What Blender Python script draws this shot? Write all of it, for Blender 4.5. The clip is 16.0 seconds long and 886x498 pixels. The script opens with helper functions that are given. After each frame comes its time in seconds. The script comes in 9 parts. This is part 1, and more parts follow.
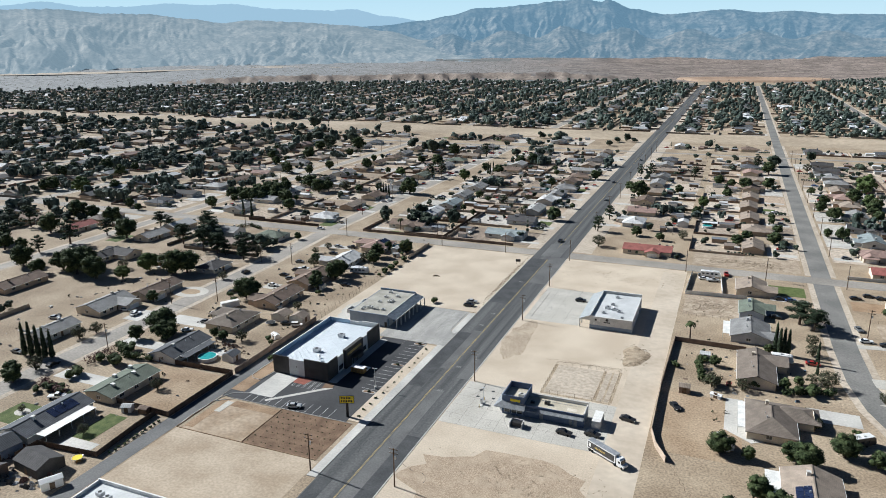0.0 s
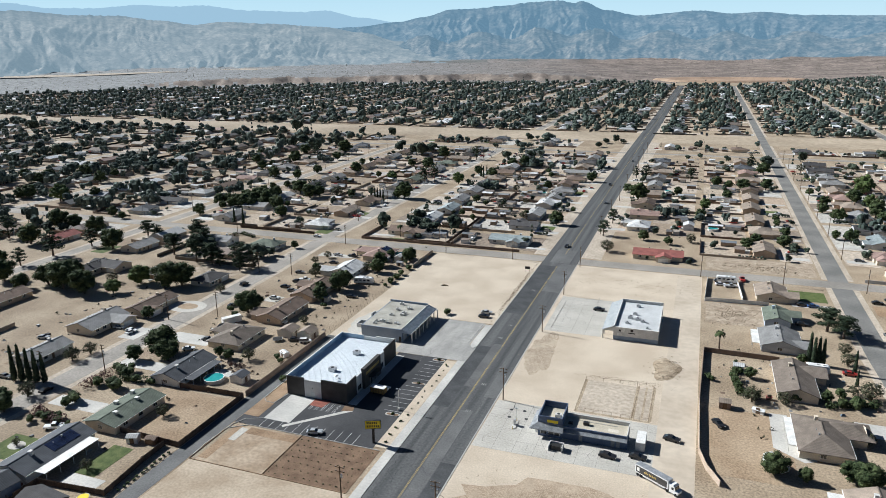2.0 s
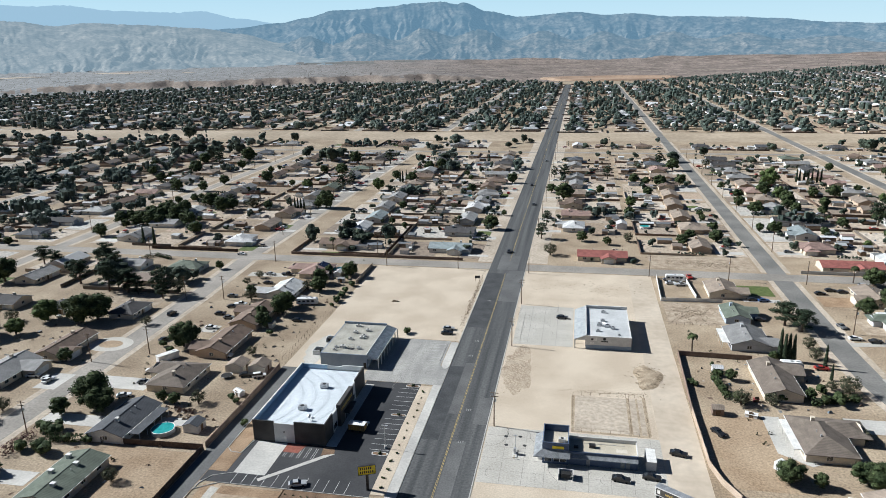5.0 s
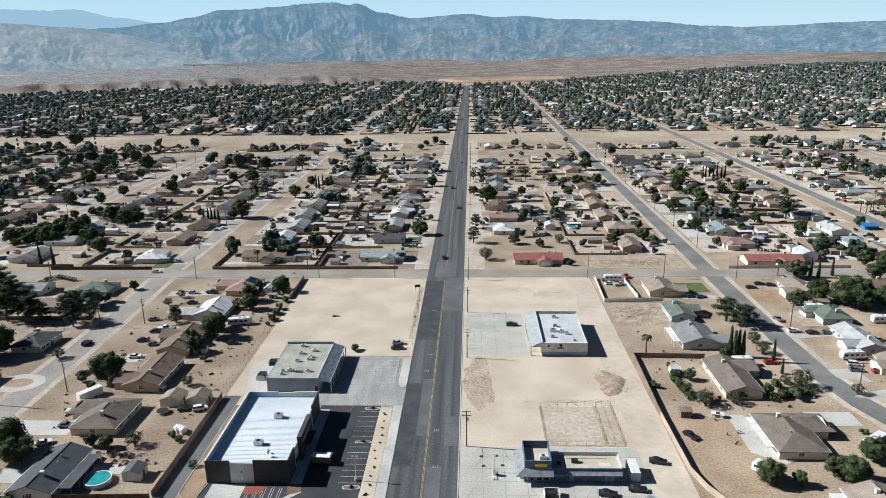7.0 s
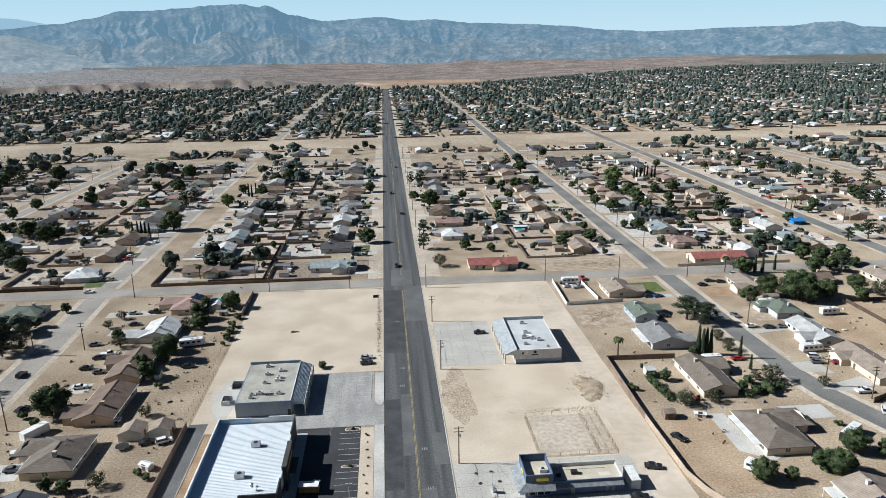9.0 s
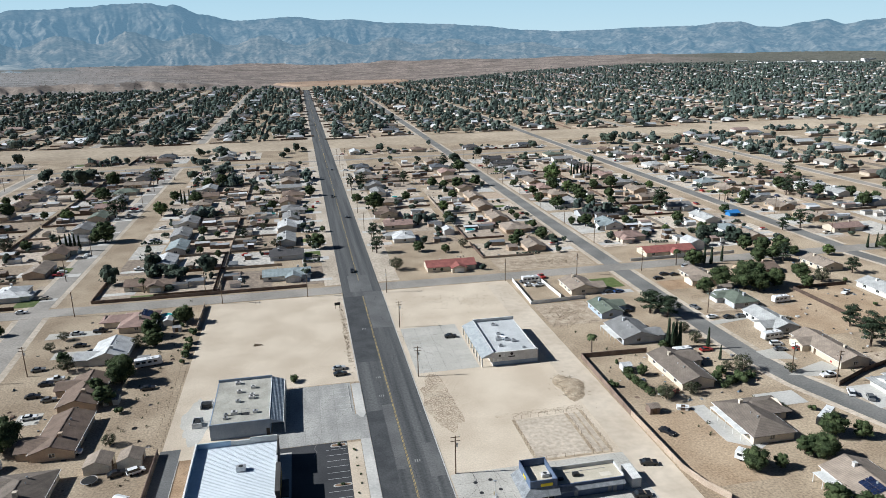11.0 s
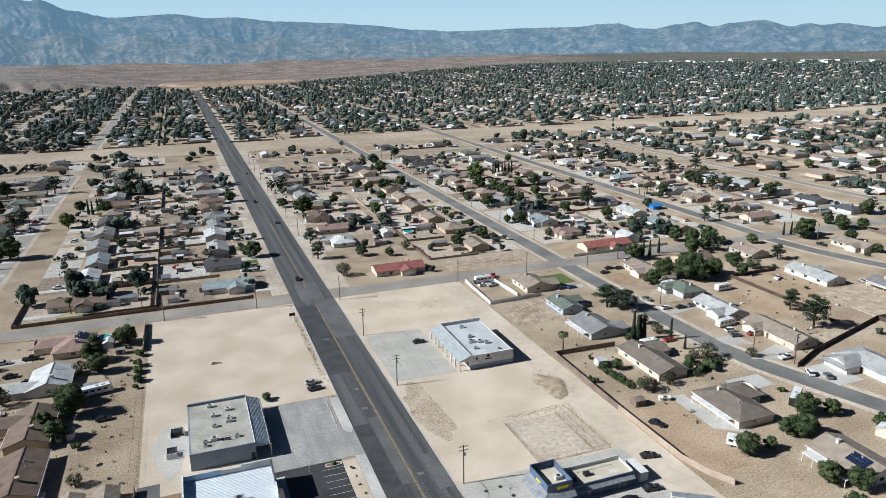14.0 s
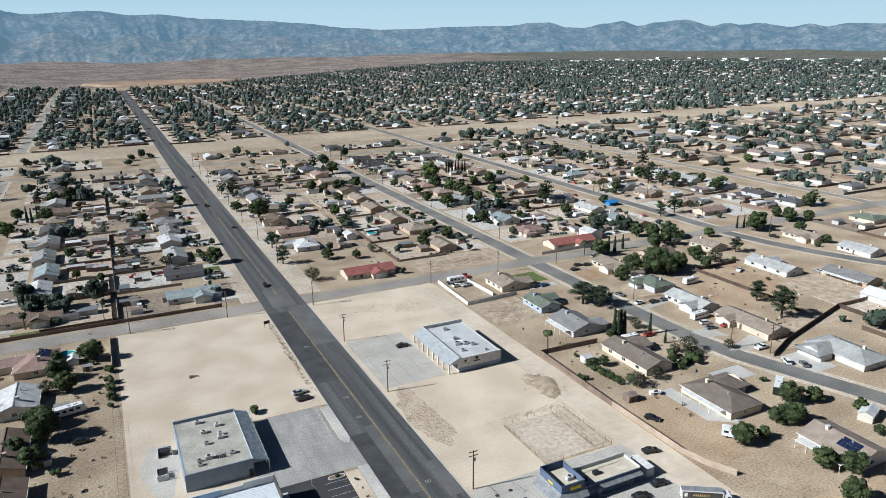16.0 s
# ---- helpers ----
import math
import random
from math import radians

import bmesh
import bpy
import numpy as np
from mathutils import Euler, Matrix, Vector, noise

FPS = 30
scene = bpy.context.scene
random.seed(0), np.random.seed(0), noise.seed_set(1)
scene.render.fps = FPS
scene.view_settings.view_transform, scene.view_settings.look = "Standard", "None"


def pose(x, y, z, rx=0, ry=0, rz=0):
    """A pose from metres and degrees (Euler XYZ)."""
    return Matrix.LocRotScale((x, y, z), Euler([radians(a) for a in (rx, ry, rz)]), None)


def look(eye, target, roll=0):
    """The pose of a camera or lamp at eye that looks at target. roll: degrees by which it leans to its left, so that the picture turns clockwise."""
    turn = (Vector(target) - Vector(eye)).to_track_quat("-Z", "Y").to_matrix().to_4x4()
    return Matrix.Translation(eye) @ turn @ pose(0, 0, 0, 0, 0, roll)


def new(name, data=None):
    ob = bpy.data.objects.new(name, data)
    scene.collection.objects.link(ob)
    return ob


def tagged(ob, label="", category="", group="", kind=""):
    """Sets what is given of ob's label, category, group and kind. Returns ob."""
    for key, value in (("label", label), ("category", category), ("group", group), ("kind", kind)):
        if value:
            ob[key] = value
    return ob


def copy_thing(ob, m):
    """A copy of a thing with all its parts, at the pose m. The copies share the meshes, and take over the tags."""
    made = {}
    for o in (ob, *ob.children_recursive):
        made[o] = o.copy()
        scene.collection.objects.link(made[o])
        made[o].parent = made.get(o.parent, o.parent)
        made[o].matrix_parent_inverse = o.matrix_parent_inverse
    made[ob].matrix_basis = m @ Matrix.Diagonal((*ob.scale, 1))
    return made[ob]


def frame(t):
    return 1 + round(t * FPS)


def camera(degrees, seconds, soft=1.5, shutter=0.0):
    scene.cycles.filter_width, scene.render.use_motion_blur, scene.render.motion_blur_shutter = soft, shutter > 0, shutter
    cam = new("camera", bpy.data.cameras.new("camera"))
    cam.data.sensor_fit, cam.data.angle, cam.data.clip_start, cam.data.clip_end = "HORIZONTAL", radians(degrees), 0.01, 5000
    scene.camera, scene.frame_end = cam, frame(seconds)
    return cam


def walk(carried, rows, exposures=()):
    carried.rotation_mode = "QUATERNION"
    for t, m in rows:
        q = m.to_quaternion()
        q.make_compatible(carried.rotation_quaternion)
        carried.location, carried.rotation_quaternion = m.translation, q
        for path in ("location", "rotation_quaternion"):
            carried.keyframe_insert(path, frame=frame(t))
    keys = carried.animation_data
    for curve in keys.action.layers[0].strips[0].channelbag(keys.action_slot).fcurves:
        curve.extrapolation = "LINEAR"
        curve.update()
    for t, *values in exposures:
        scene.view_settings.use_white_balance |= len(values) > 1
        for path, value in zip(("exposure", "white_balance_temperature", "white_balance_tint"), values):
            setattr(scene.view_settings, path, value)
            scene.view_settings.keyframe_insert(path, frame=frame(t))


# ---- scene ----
cam = camera(64.8, 16.0, soft=0.6)
PATH = [
    (0, (81.467, -35.638, 105.891), (44.662, 53.025, 77.887), -0.60),
    (0.5, (76.585, -33.967, 105.832), (39.669, 54.639, 77.793), -0.61),
    (1, (71.735, -32.192, 105.469), (34.694, 56.378, 77.479), -0.61),
    (1.5, (66.894, -30.434, 105.556), (30.701, 58.491, 77.582), -0.61),
    (2, (61.948, -28.856, 105.471), (28.491, 61.172, 77.620), -0.74),
    (2.5, (56.616, -27.469, 105.540), (26.587, 63.788, 77.782), -0.76),
    (3, (51.922, -26.083, 105.572), (23.800, 65.785, 77.831), -0.89),
    (3.5, (46.605, -24.270, 105.563), (21.813, 68.551, 77.822), -0.90),
    (4, (41.726, -22.600, 105.618), (18.791, 70.686, 77.838), -0.98),
    (6.5, (17.351, -11.752, 106.117), (9.363, 83.893, 78.043), -0.96),
    (7, (12.673, -9.234, 105.943), (8.523, 86.675, 77.940), -0.90),
    (7.5, (7.896, -7.201, 105.861), (6.577, 88.812, 77.940), -0.87),
    (8, (3.500, -5.126, 106.065), (3.978, 90.887, 78.114), -0.84),
    (8.5, (-0.814, -3.381, 106.069), (2.975, 92.601, 78.265), -0.82),
    (9, (-5.422, -1.287, 106.110), (2.279, 94.475, 78.356), -0.80),
    (11.5, (-26.272, 8.389, 106.052), (-4.420, 101.898, 78.149), -1.00),
    (12, (-30.637, 10.292, 105.931), (-5.473, 102.979, 78.078), -0.99),
    (12.5, (-34.559, 12.537, 105.939), (-7.133, 104.553, 77.993), -0.90),
    (13, (-38.132, 14.774, 105.957), (-9.025, 106.235, 77.890), -0.83),
    (13.5, (-41.980, 17.053, 106.087), (-10.971, 107.854, 77.914), -0.75),
    (14, (-45.975, 19.215, 106.053), (-12.618, 109.185, 77.897), -0.70),
    (14.5, (-49.500, 21.471, 106.253), (-14.145, 110.645, 78.005), -0.70),
    (15, (-53.140, 23.994, 106.316), (-15.610, 112.244, 77.971), -0.69),
    (15.5, (-56.724, 26.382, 106.302), (-17.026, 113.678, 77.957), -0.64),
    (16, (-60.225, 28.849, 106.488), (-18.416, 115.118, 78.032), -0.60),
]
walk(cam, [(t, look(eye, target, roll)) for t, eye, target, roll in PATH], [(0, 0.68, 5900, 6), (8, 0.60, 5850, 6), (16, 0.44, 5780, 6)])

# ---------------------------------------------------------------- world and sun
SUN_EL, SUN_AZ = 34.0, -82.5
sun_dir = Vector((math.cos(radians(SUN_EL)) * math.sin(radians(SUN_AZ)), math.cos(radians(SUN_EL)) * math.cos(radians(SUN_AZ)), math.sin(radians(SUN_EL))))
world = bpy.data.worlds.new("sky")
scene.world = world
world.use_nodes = True
wt = world.node_tree
sky = wt.nodes.new("ShaderNodeTexSky")
sky.sky_type = "NISHITA"
sky.sun_disc = False
sky.sun_elevation, sky.sun_rotation = radians(SUN_EL), radians(SUN_AZ)
sky.altitude, sky.air_density, sky.dust_density, sky.ozone_density = 900, 1.0, 2.2, 1.0
tint = wt.nodes.new("ShaderNodeMix")
tint.data_type, tint.blend_type = "RGBA", "MULTIPLY"
tint.inputs[0].default_value, tint.inputs[7].default_value = 1.0, (0.74, 0.95, 1.22, 1)
wt.links.new(sky.outputs[0], tint.inputs[6])
wt.links.new(tint.outputs[2], wt.nodes["Background"].inputs[0])
wt.nodes["Background"].inputs[1].default_value = 0.018
sun = new("sun", bpy.data.lights.new("sun", "SUN"))
sun.data.energy, sun.data.angle, sun.data.color = 5.0, radians(0.5), (1.0, 0.955, 0.90)
sun.matrix_world = look(sun_dir * 500, (0, 0, 0))


# ---------------------------------------------------------------- materials
def mat(name, c1, c2, scale=0.2, fine=3.0, rough=0.9, metal=0.0, bump=0.0, spread=0.0, grain=0.25, island=False, spec=0.3, streak=0.0):
    m = bpy.data.materials.new(name)
    m.use_nodes = True
    nt, b = m.node_tree, m.node_tree.nodes["Principled BSDF"]
    N, L = nt.nodes.new, nt.links.new
    geo = N("ShaderNodeNewGeometry")
    n1, n2 = N("ShaderNodeTexNoise"), N("ShaderNodeTexNoise")
    n1.inputs["Scale"].default_value, n1.inputs["Detail"].default_value = scale, 4
    n2.inputs["Scale"].default_value, n2.inputs["Detail"].default_value = fine, 6
    L(geo.outputs["Position"], n1.inputs["Vector"])
    L(geo.outputs["Position"], n2.inputs["Vector"])
    if streak:  # wear drawn out along the lanes
        sc = N("ShaderNodeVectorMath")
        sc.operation, sc.inputs[1].default_value = "MULTIPLY", (1, streak, 1)
        L(geo.outputs["Position"], sc.inputs[0])
        L(sc.outputs[0], n1.inputs["Vector"])
    ramp = N("ShaderNodeValToRGB")
    ramp.color_ramp.elements[0].position, ramp.color_ramp.elements[1].position = 0.36, 0.64
    ramp.color_ramp.elements[0].color, ramp.color_ramp.elements[1].color = (*c1, 1), (*c2, 1)
    L(n1.outputs[0], ramp.inputs[0])
    hsv = N("ShaderNodeHueSaturation")
    mr = N("ShaderNodeMapRange")
    mr.inputs[1].default_value, mr.inputs[2].default_value = 0.3, 0.7
    mr.inputs[3].default_value, mr.inputs[4].default_value = 1 - grain, 1 + grain
    L(n2.outputs[0], mr.inputs[0])
    value = mr.outputs[0]
    if spread:
        if island:
            src = geo.outputs["Random Per Island"]
        else:
            src = N("ShaderNodeObjectInfo").outputs["Random"]
        m2 = N("ShaderNodeMapRange")
        m2.inputs[3].default_value, m2.inputs[4].default_value = 1 - spread, 1 + spread
        L(src, m2.inputs[0])
        mul = N("ShaderNodeMath")
        mul.operation = "MULTIPLY"
        L(value, mul.inputs[0])
        L(m2.outputs[0], mul.inputs[1])
        value = mul.outputs[0]
    L(value, hsv.inputs["Value"])
    L(ramp.outputs[0], hsv.inputs["Color"])
    L(hsv.outputs[0], b.inputs["Base Color"])
    b.inputs["Roughness"].default_value, b.inputs["Metallic"].default_value = rough, metal
    b.inputs["Specular IOR Level"].default_value = spec
    if rough >= 0.95:  # loose dust and soil scatter light back towards the sun
        b.inputs["Diffuse Roughness"].default_value = 0.25
    if bump:
        bm = N("ShaderNodeBump")
        bm.inputs["Strength"].default_value, bm.inputs["Distance"].default_value = bump, 0.1
        L(n2.outputs[0], bm.inputs["Height"])
        L(bm.outputs[0], b.inputs["Normal"])
    return m


def ramp_mat(name, colours, island=True, rough=0.85, fine=2.0, grain=0.2):
    """A material whose colour is picked piece by piece from a few."""
    m = mat(name, (1, 1, 1), (1, 1, 1), fine=fine, rough=rough, grain=grain)
    nt = m.node_tree
    hsv = next(n for n in nt.nodes if n.type == "HUE_SAT")
    r = nt.nodes.new("ShaderNodeValToRGB")
    r.color_ramp.interpolation = "CONSTANT"
    while len(r.color_ramp.elements) < len(colours):
        r.color_ramp.elements.new(0.5)
    for i, c in enumerate(colours):
        r.color_ramp.elements[i].position, r.color_ramp.elements[i].color = i / len(colours), (*c, 1)
    src = nt.nodes.new("ShaderNodeNewGeometry").outputs["Random Per Island"] if island else nt.nodes.new("ShaderNodeObjectInfo").outputs["Random"]
    nt.links.new(src, r.inputs[0])
    nt.links.new(r.outputs[0], hsv.inputs["Color"])
    return m


SAND = mat("sand", (0.50, 0.415, 0.317), (0.605, 0.517, 0.406), 0.07, 2.2, 0.95, bump=0.12, grain=0.13)
YARD = mat("yard_dirt", (0.30, 0.213, 0.135), (0.40, 0.303, 0.205), 0.08, 1.6, 0.95, bump=0.5, grain=0.3)
BROWN = mat("brown_dirt", (0.25, 0.165, 0.10), (0.37, 0.26, 0.165), 0.15, 2.5, 0.95, bump=0.5, grain=0.3)
SCRUB = mat("scrub_dirt", (0.30, 0.235, 0.17), (0.45, 0.37, 0.28), 0.3, 1.6, 0.95, bump=0.4, grain=0.25)
ASPHALT = mat("asphalt", (0.056, 0.058, 0.06), (0.112, 0.113, 0.112), 0.42, 1.5, 0.85, bump=0.2, grain=0.25, streak=0.02)
ASPHALT_NEW = mat("new_asphalt", (0.035, 0.036, 0.039), (0.055, 0.055, 0.058), 0.1, 2.0, 0.8, bump=0.2, grain=0.15)
ASPHALT_OLD = mat("old_asphalt", (0.23, 0.212, 0.188), (0.32, 0.292, 0.258), 0.06, 1.2, 0.9, bump=0.2, grain=0.2)
CONCRETE = mat("concrete", (0.40, 0.385, 0.36), (0.53, 0.51, 0.47), 0.08, 1.5, 0.85, grain=0.12)
CONC_OLD = mat("old_concrete", (0.395, 0.372, 0.33), (0.48, 0.455, 0.408), 0.1, 2.0, 0.85, grain=0.17)
CONC_GREY = mat("stained_concrete", (0.265, 0.258, 0.243), (0.365, 0.353, 0.33), 0.25, 1.8, 0.85, grain=0.2, streak=0.3)
YELLOW = mat("yellow_paint", (0.34, 0.25, 0.09), (0.50, 0.37, 0.13), 0.4, 3, 0.7, grain=0.25)
WHITE = mat("white_paint", (0.62, 0.61, 0.58), (0.78, 0.77, 0.74), 0.4, 3, 0.6, grain=0.12)
WHITE_ROOF = mat("white_roof", (0.62, 0.66, 0.69), (0.69, 0.73, 0.76), 0.1, 1, 0.45, grain=0.05)
CREAM = mat("cream_stucco", (0.55, 0.50, 0.42), (0.64, 0.59, 0.50), 0.3, 3, 0.9, grain=0.1)
CHARCOAL = mat("charcoal_siding", (0.05, 0.047, 0.044), (0.075, 0.07, 0.065), 0.3, 3, 0.7, grain=0.15)
GREYWALL = mat("grey_stucco", (0.20, 0.245, 0.31), (0.25, 0.30, 0.37), 0.3, 3, 0.85, grain=0.1)
BLUEWALL = mat("blue_stucco", (0.075, 0.10, 0.165), (0.105, 0.14, 0.21), 0.3, 3, 0.8, grain=0.12)
PALEWALL = mat("pale_grey_stucco", (0.50, 0.49, 0.47), (0.60, 0.59, 0.57), 0.3, 3, 0.85, grain=0.1)
GRAVEL_ROOF = mat("gravel_roof", (0.33, 0.315, 0.27), (0.45, 0.43, 0.375), 0.2, 3, 0.95, grain=0.2)
TAN_ROOF = mat("cap_sheet_roof", (0.44, 0.39, 0.30), (0.56, 0.51, 0.41), 0.15, 3, 0.95, grain=0.15)
METAL = mat("galvanised_metal", (0.42, 0.43, 0.44), (0.58, 0.59, 0.60), 0.8, 6, 0.45, 0.6, grain=0.15)
DARKMETAL = mat("dark_metal", (0.03, 0.03, 0.032), (0.06, 0.06, 0.06), 0.8, 6, 0.5, 0.3, grain=0.15)
GLASS = mat("dark_glass", (0.015, 0.02, 0.025), (0.03, 0.035, 0.04), 0.5, 3, 0.08, grain=0.1, spec=0.8)
RUBBER = mat("rubber", (0.012, 0.012, 0.012), (0.02, 0.02, 0.02), 2, 8, 0.9)
WOOD = mat("weathered_wood", (0.10, 0.065, 0.042), (0.17, 0.12, 0.08), 0.7, 6, 0.9, grain=0.25)
FENCEWOOD = mat("dark_fence_wood", (0.062, 0.044, 0.035), (0.105, 0.074, 0.057), 0.5, 4, 0.9, grain=0.3)
BLOCKWALL = mat("block_wall", (0.36, 0.28, 0.21), (0.46, 0.37, 0.29), 0.3, 4, 0.9, grain=0.15)
BROWNWALL = mat("brown_block_wall", (0.16, 0.115, 0.09), (0.225, 0.165, 0.13), 0.3, 4, 0.9, grain=0.15)
WATER = mat("pool_water", (0.03, 0.25, 0.25), (0.05, 0.33, 0.32), 0.5, 2, 0.05, grain=0.1, spec=0.6)
GRASS = mat("lawn_grass", (0.07, 0.10, 0.028), (0.125, 0.15, 0.05), 0.5, 5, 0.95, grain=0.3, bump=0.5)
BARK = mat("bark", (0.07, 0.052, 0.04), (0.13, 0.10, 0.08), 2, 9, 0.95, grain=0.3)
SOLAR = mat("solar_panel", (0.012, 0.018, 0.045), (0.02, 0.03, 0.07), 0.5, 2, 0.25, grain=0.1, spec=0.7)
RED_ROOF = mat("red_roof", (0.30, 0.075, 0.07), (0.38, 0.11, 0.10), 0.4, 4, 0.8, grain=0.15)
LEAF = mat("leaves", (0.032, 0.047, 0.021), (0.066, 0.084, 0.036), 0.4, 3, 0.8, spread=0.5, island=True, grain=0.25, spec=0.1)
LEAF_DK = mat("pine_needles", (0.024, 0.036, 0.022), (0.043, 0.058, 0.033), 0.4, 3, 0.85, spread=0.5, island=True, grain=0.25, spec=0.1)
LEAF_LT = mat("pale_leaves", (0.06, 0.088, 0.03), (0.095, 0.125, 0.046), 0.4, 3, 0.8, spread=0.4, island=True, grain=0.25, spec=0.1)
LEAF_OL = mat("olive_leaves", (0.055, 0.06, 0.036), (0.088, 0.088, 0.055), 0.4, 3, 0.85, spread=0.45, island=True, grain=0.25, spec=0.1)
BRUSH = mat("desert_brush", (0.13, 0.12, 0.095), (0.20, 0.18, 0.145), 0.02, 0.3, 0.9, spread=0.4, island=True)
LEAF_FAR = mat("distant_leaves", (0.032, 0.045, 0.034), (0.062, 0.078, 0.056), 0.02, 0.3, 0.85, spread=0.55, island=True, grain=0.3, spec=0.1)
# far-tree leaves, paler and bluer: distance haze put into the colour
LEAF_HAZED = mat("hazed_leaves", (0.052, 0.072, 0.063), (0.096, 0.118, 0.098), 0.02, 0.3, 0.85, spread=0.55, island=True, grain=0.3, spec=0.1)
SCRUBLEAF = mat("dry_scrub", (0.25, 0.195, 0.135), (0.34, 0.275, 0.195), 0.4, 3, 0.9, spread=0.4, island=True)

ROOFS = {n: mat("shingles_" + n, [x * 0.85 for x in c], [x * 1.15 for x in c], 0.4, 5, 0.9, grain=0.22, spread=0.16) for n, c in dict(
    grey=(0.225, 0.222, 0.218), brown=(0.155, 0.113, 0.088), slate=(0.085, 0.09, 0.1), tan=(0.255, 0.208, 0.167), dark=(0.07, 0.067, 0.068), light=(0.36, 0.36, 0.35),
    green=(0.125, 0.145, 0.115), red=(0.27, 0.10, 0.085), white=(0.46, 0.46, 0.455), rose=(0.29, 0.20, 0.17), teal=(0.24, 0.275, 0.28), umber=(0.175, 0.145, 0.12)).items()}


def rutted(m, rings):
    """Old tyre ruts in loose ground: rings lists (x, y, gap) of turning circles."""
    nt = m.node_tree
    b, N, L = nt.nodes["Principled BSDF"], nt.nodes.new, nt.links.new
    col = b.inputs["Base Color"].links[0].from_socket
    geo = N("ShaderNodeNewGeometry")
    shade = None
    for k, (x, y, gap) in enumerate(rings):
        off, wave, mask, mr, mul = N("ShaderNodeVectorMath"), N("ShaderNodeTexWave"), N("ShaderNodeTexNoise"), N("ShaderNodeMapRange"), N("ShaderNodeMath")
        off.operation, off.inputs[1].default_value = "SUBTRACT", (x, y, 0)
        L(geo.outputs["Position"], off.inputs[0])
        L(off.outputs[0], wave.inputs["Vector"])
        wave.wave_type, wave.rings_direction = "RINGS", "Z"
        wave.inputs["Scale"].default_value, wave.inputs["Distortion"].default_value = 0.314 / gap, 14.0
        wave.inputs["Detail"].default_value, wave.inputs["Detail Scale"].default_value = 4.0, 0.12
        mask.inputs["Scale"].default_value, mask.inputs["Detail"].default_value = 0.035, 2
        L(off.outputs[0], mask.inputs["Vector"])
        mr.inputs[1].default_value, mr.inputs[2].default_value, mr.inputs[3].default_value, mr.inputs[4].default_value = 0.75, 1.0, 0.0, 1.0
        L(wave.outputs["Fac"], mr.inputs[0])
        m2 = N("ShaderNodeMapRange")
        m2.inputs[1].default_value, m2.inputs[2].default_value, m2.inputs[3].default_value, m2.inputs[4].default_value = 0.56, 0.74, 0.0, 0.10
        L(mask.outputs[0], m2.inputs[0])
        mul.operation = "MULTIPLY"
        L(mr.outputs[0], mul.inputs[0])
        L(m2.outputs[0], mul.inputs[1])
        if shade is None:
            shade = mul.outputs[0]
        else:
            add = N("ShaderNodeMath")
            L(shade, add.inputs[0])
            L(mul.outputs[0], add.inputs[1])
            shade = add.outputs[0]
    mix = N("ShaderNodeMix")
    mix.data_type = "RGBA"
    L(shade, mix.inputs[0])
    L(col, mix.inputs[6])
    mix.inputs[7].default_value = (0.17, 0.128, 0.09, 1)
    L(mix.outputs[2], b.inputs["Base Color"])


def crazed(name, tile, gap, size):
    """Dried mud broken into plates with dark gaps."""
    m = mat(name, [c * 0.92 for c in tile], [c * 1.06 for c in tile], 0.3, 2.0, 0.95, bump=0.3, grain=0.14)
    nt = m.node_tree
    b, N, L = nt.nodes["Principled BSDF"], nt.nodes.new, nt.links.new
    col = b.inputs["Base Color"].links[0].from_socket
    geo, vor, wob, addv, mr, mix = N("ShaderNodeNewGeometry"), N("ShaderNodeTexVoronoi"), N("ShaderNodeTexNoise"), N("ShaderNodeVectorMath"), N("ShaderNodeMapRange"), N("ShaderNodeMix")
    vor.feature = "DISTANCE_TO_EDGE"
    vor.inputs["Scale"].default_value = 1 / size
    wob.inputs["Scale"].default_value = 0.9
    addv.operation, addv.inputs[2].default_value = "MULTIPLY_ADD", (0, 0, 0)
    addv.inputs[1].default_value = (0.7, 0.7, 0)
    L(wob.outputs["Color"], addv.inputs[0])
    L(geo.outputs["Position"], addv.inputs[2])
    L(geo.outputs["Position"], wob.inputs["Vector"])
    L(addv.outputs[0], vor.inputs["Vector"])
    L(vor.outputs["Distance"], mr.inputs[0])
    mr.inputs[1].default_value, mr.inputs[2].default_value, mr.inputs[3].default_value, mr.inputs[4].default_value = 0.02, 0.14, 0.75, 0.0
    mix.data_type = "RGBA"
    patch, pr, share = N("ShaderNodeTexNoise"), N("ShaderNodeMapRange"), N("ShaderNodeMath")
    patch.inputs["Scale"].default_value, patch.inputs["Detail"].default_value = 0.16, 3
    L(geo.outputs["Position"], patch.inputs["Vector"])
    L(patch.outputs[0], pr.inputs[0])
    pr.inputs[1].default_value, pr.inputs[2].default_value = 0.34, 0.5
    share.operation = "MULTIPLY"
    L(mr.outputs[0], share.inputs[0])
    L(pr.outputs[0], share.inputs[1])
    L(share.outputs[0], mix.inputs[0])
    L(col, mix.inputs[6])
    mix.inputs[7].default_value = (*gap, 1)
    L(mix.outputs[2], b.inputs["Base Color"])
    return m


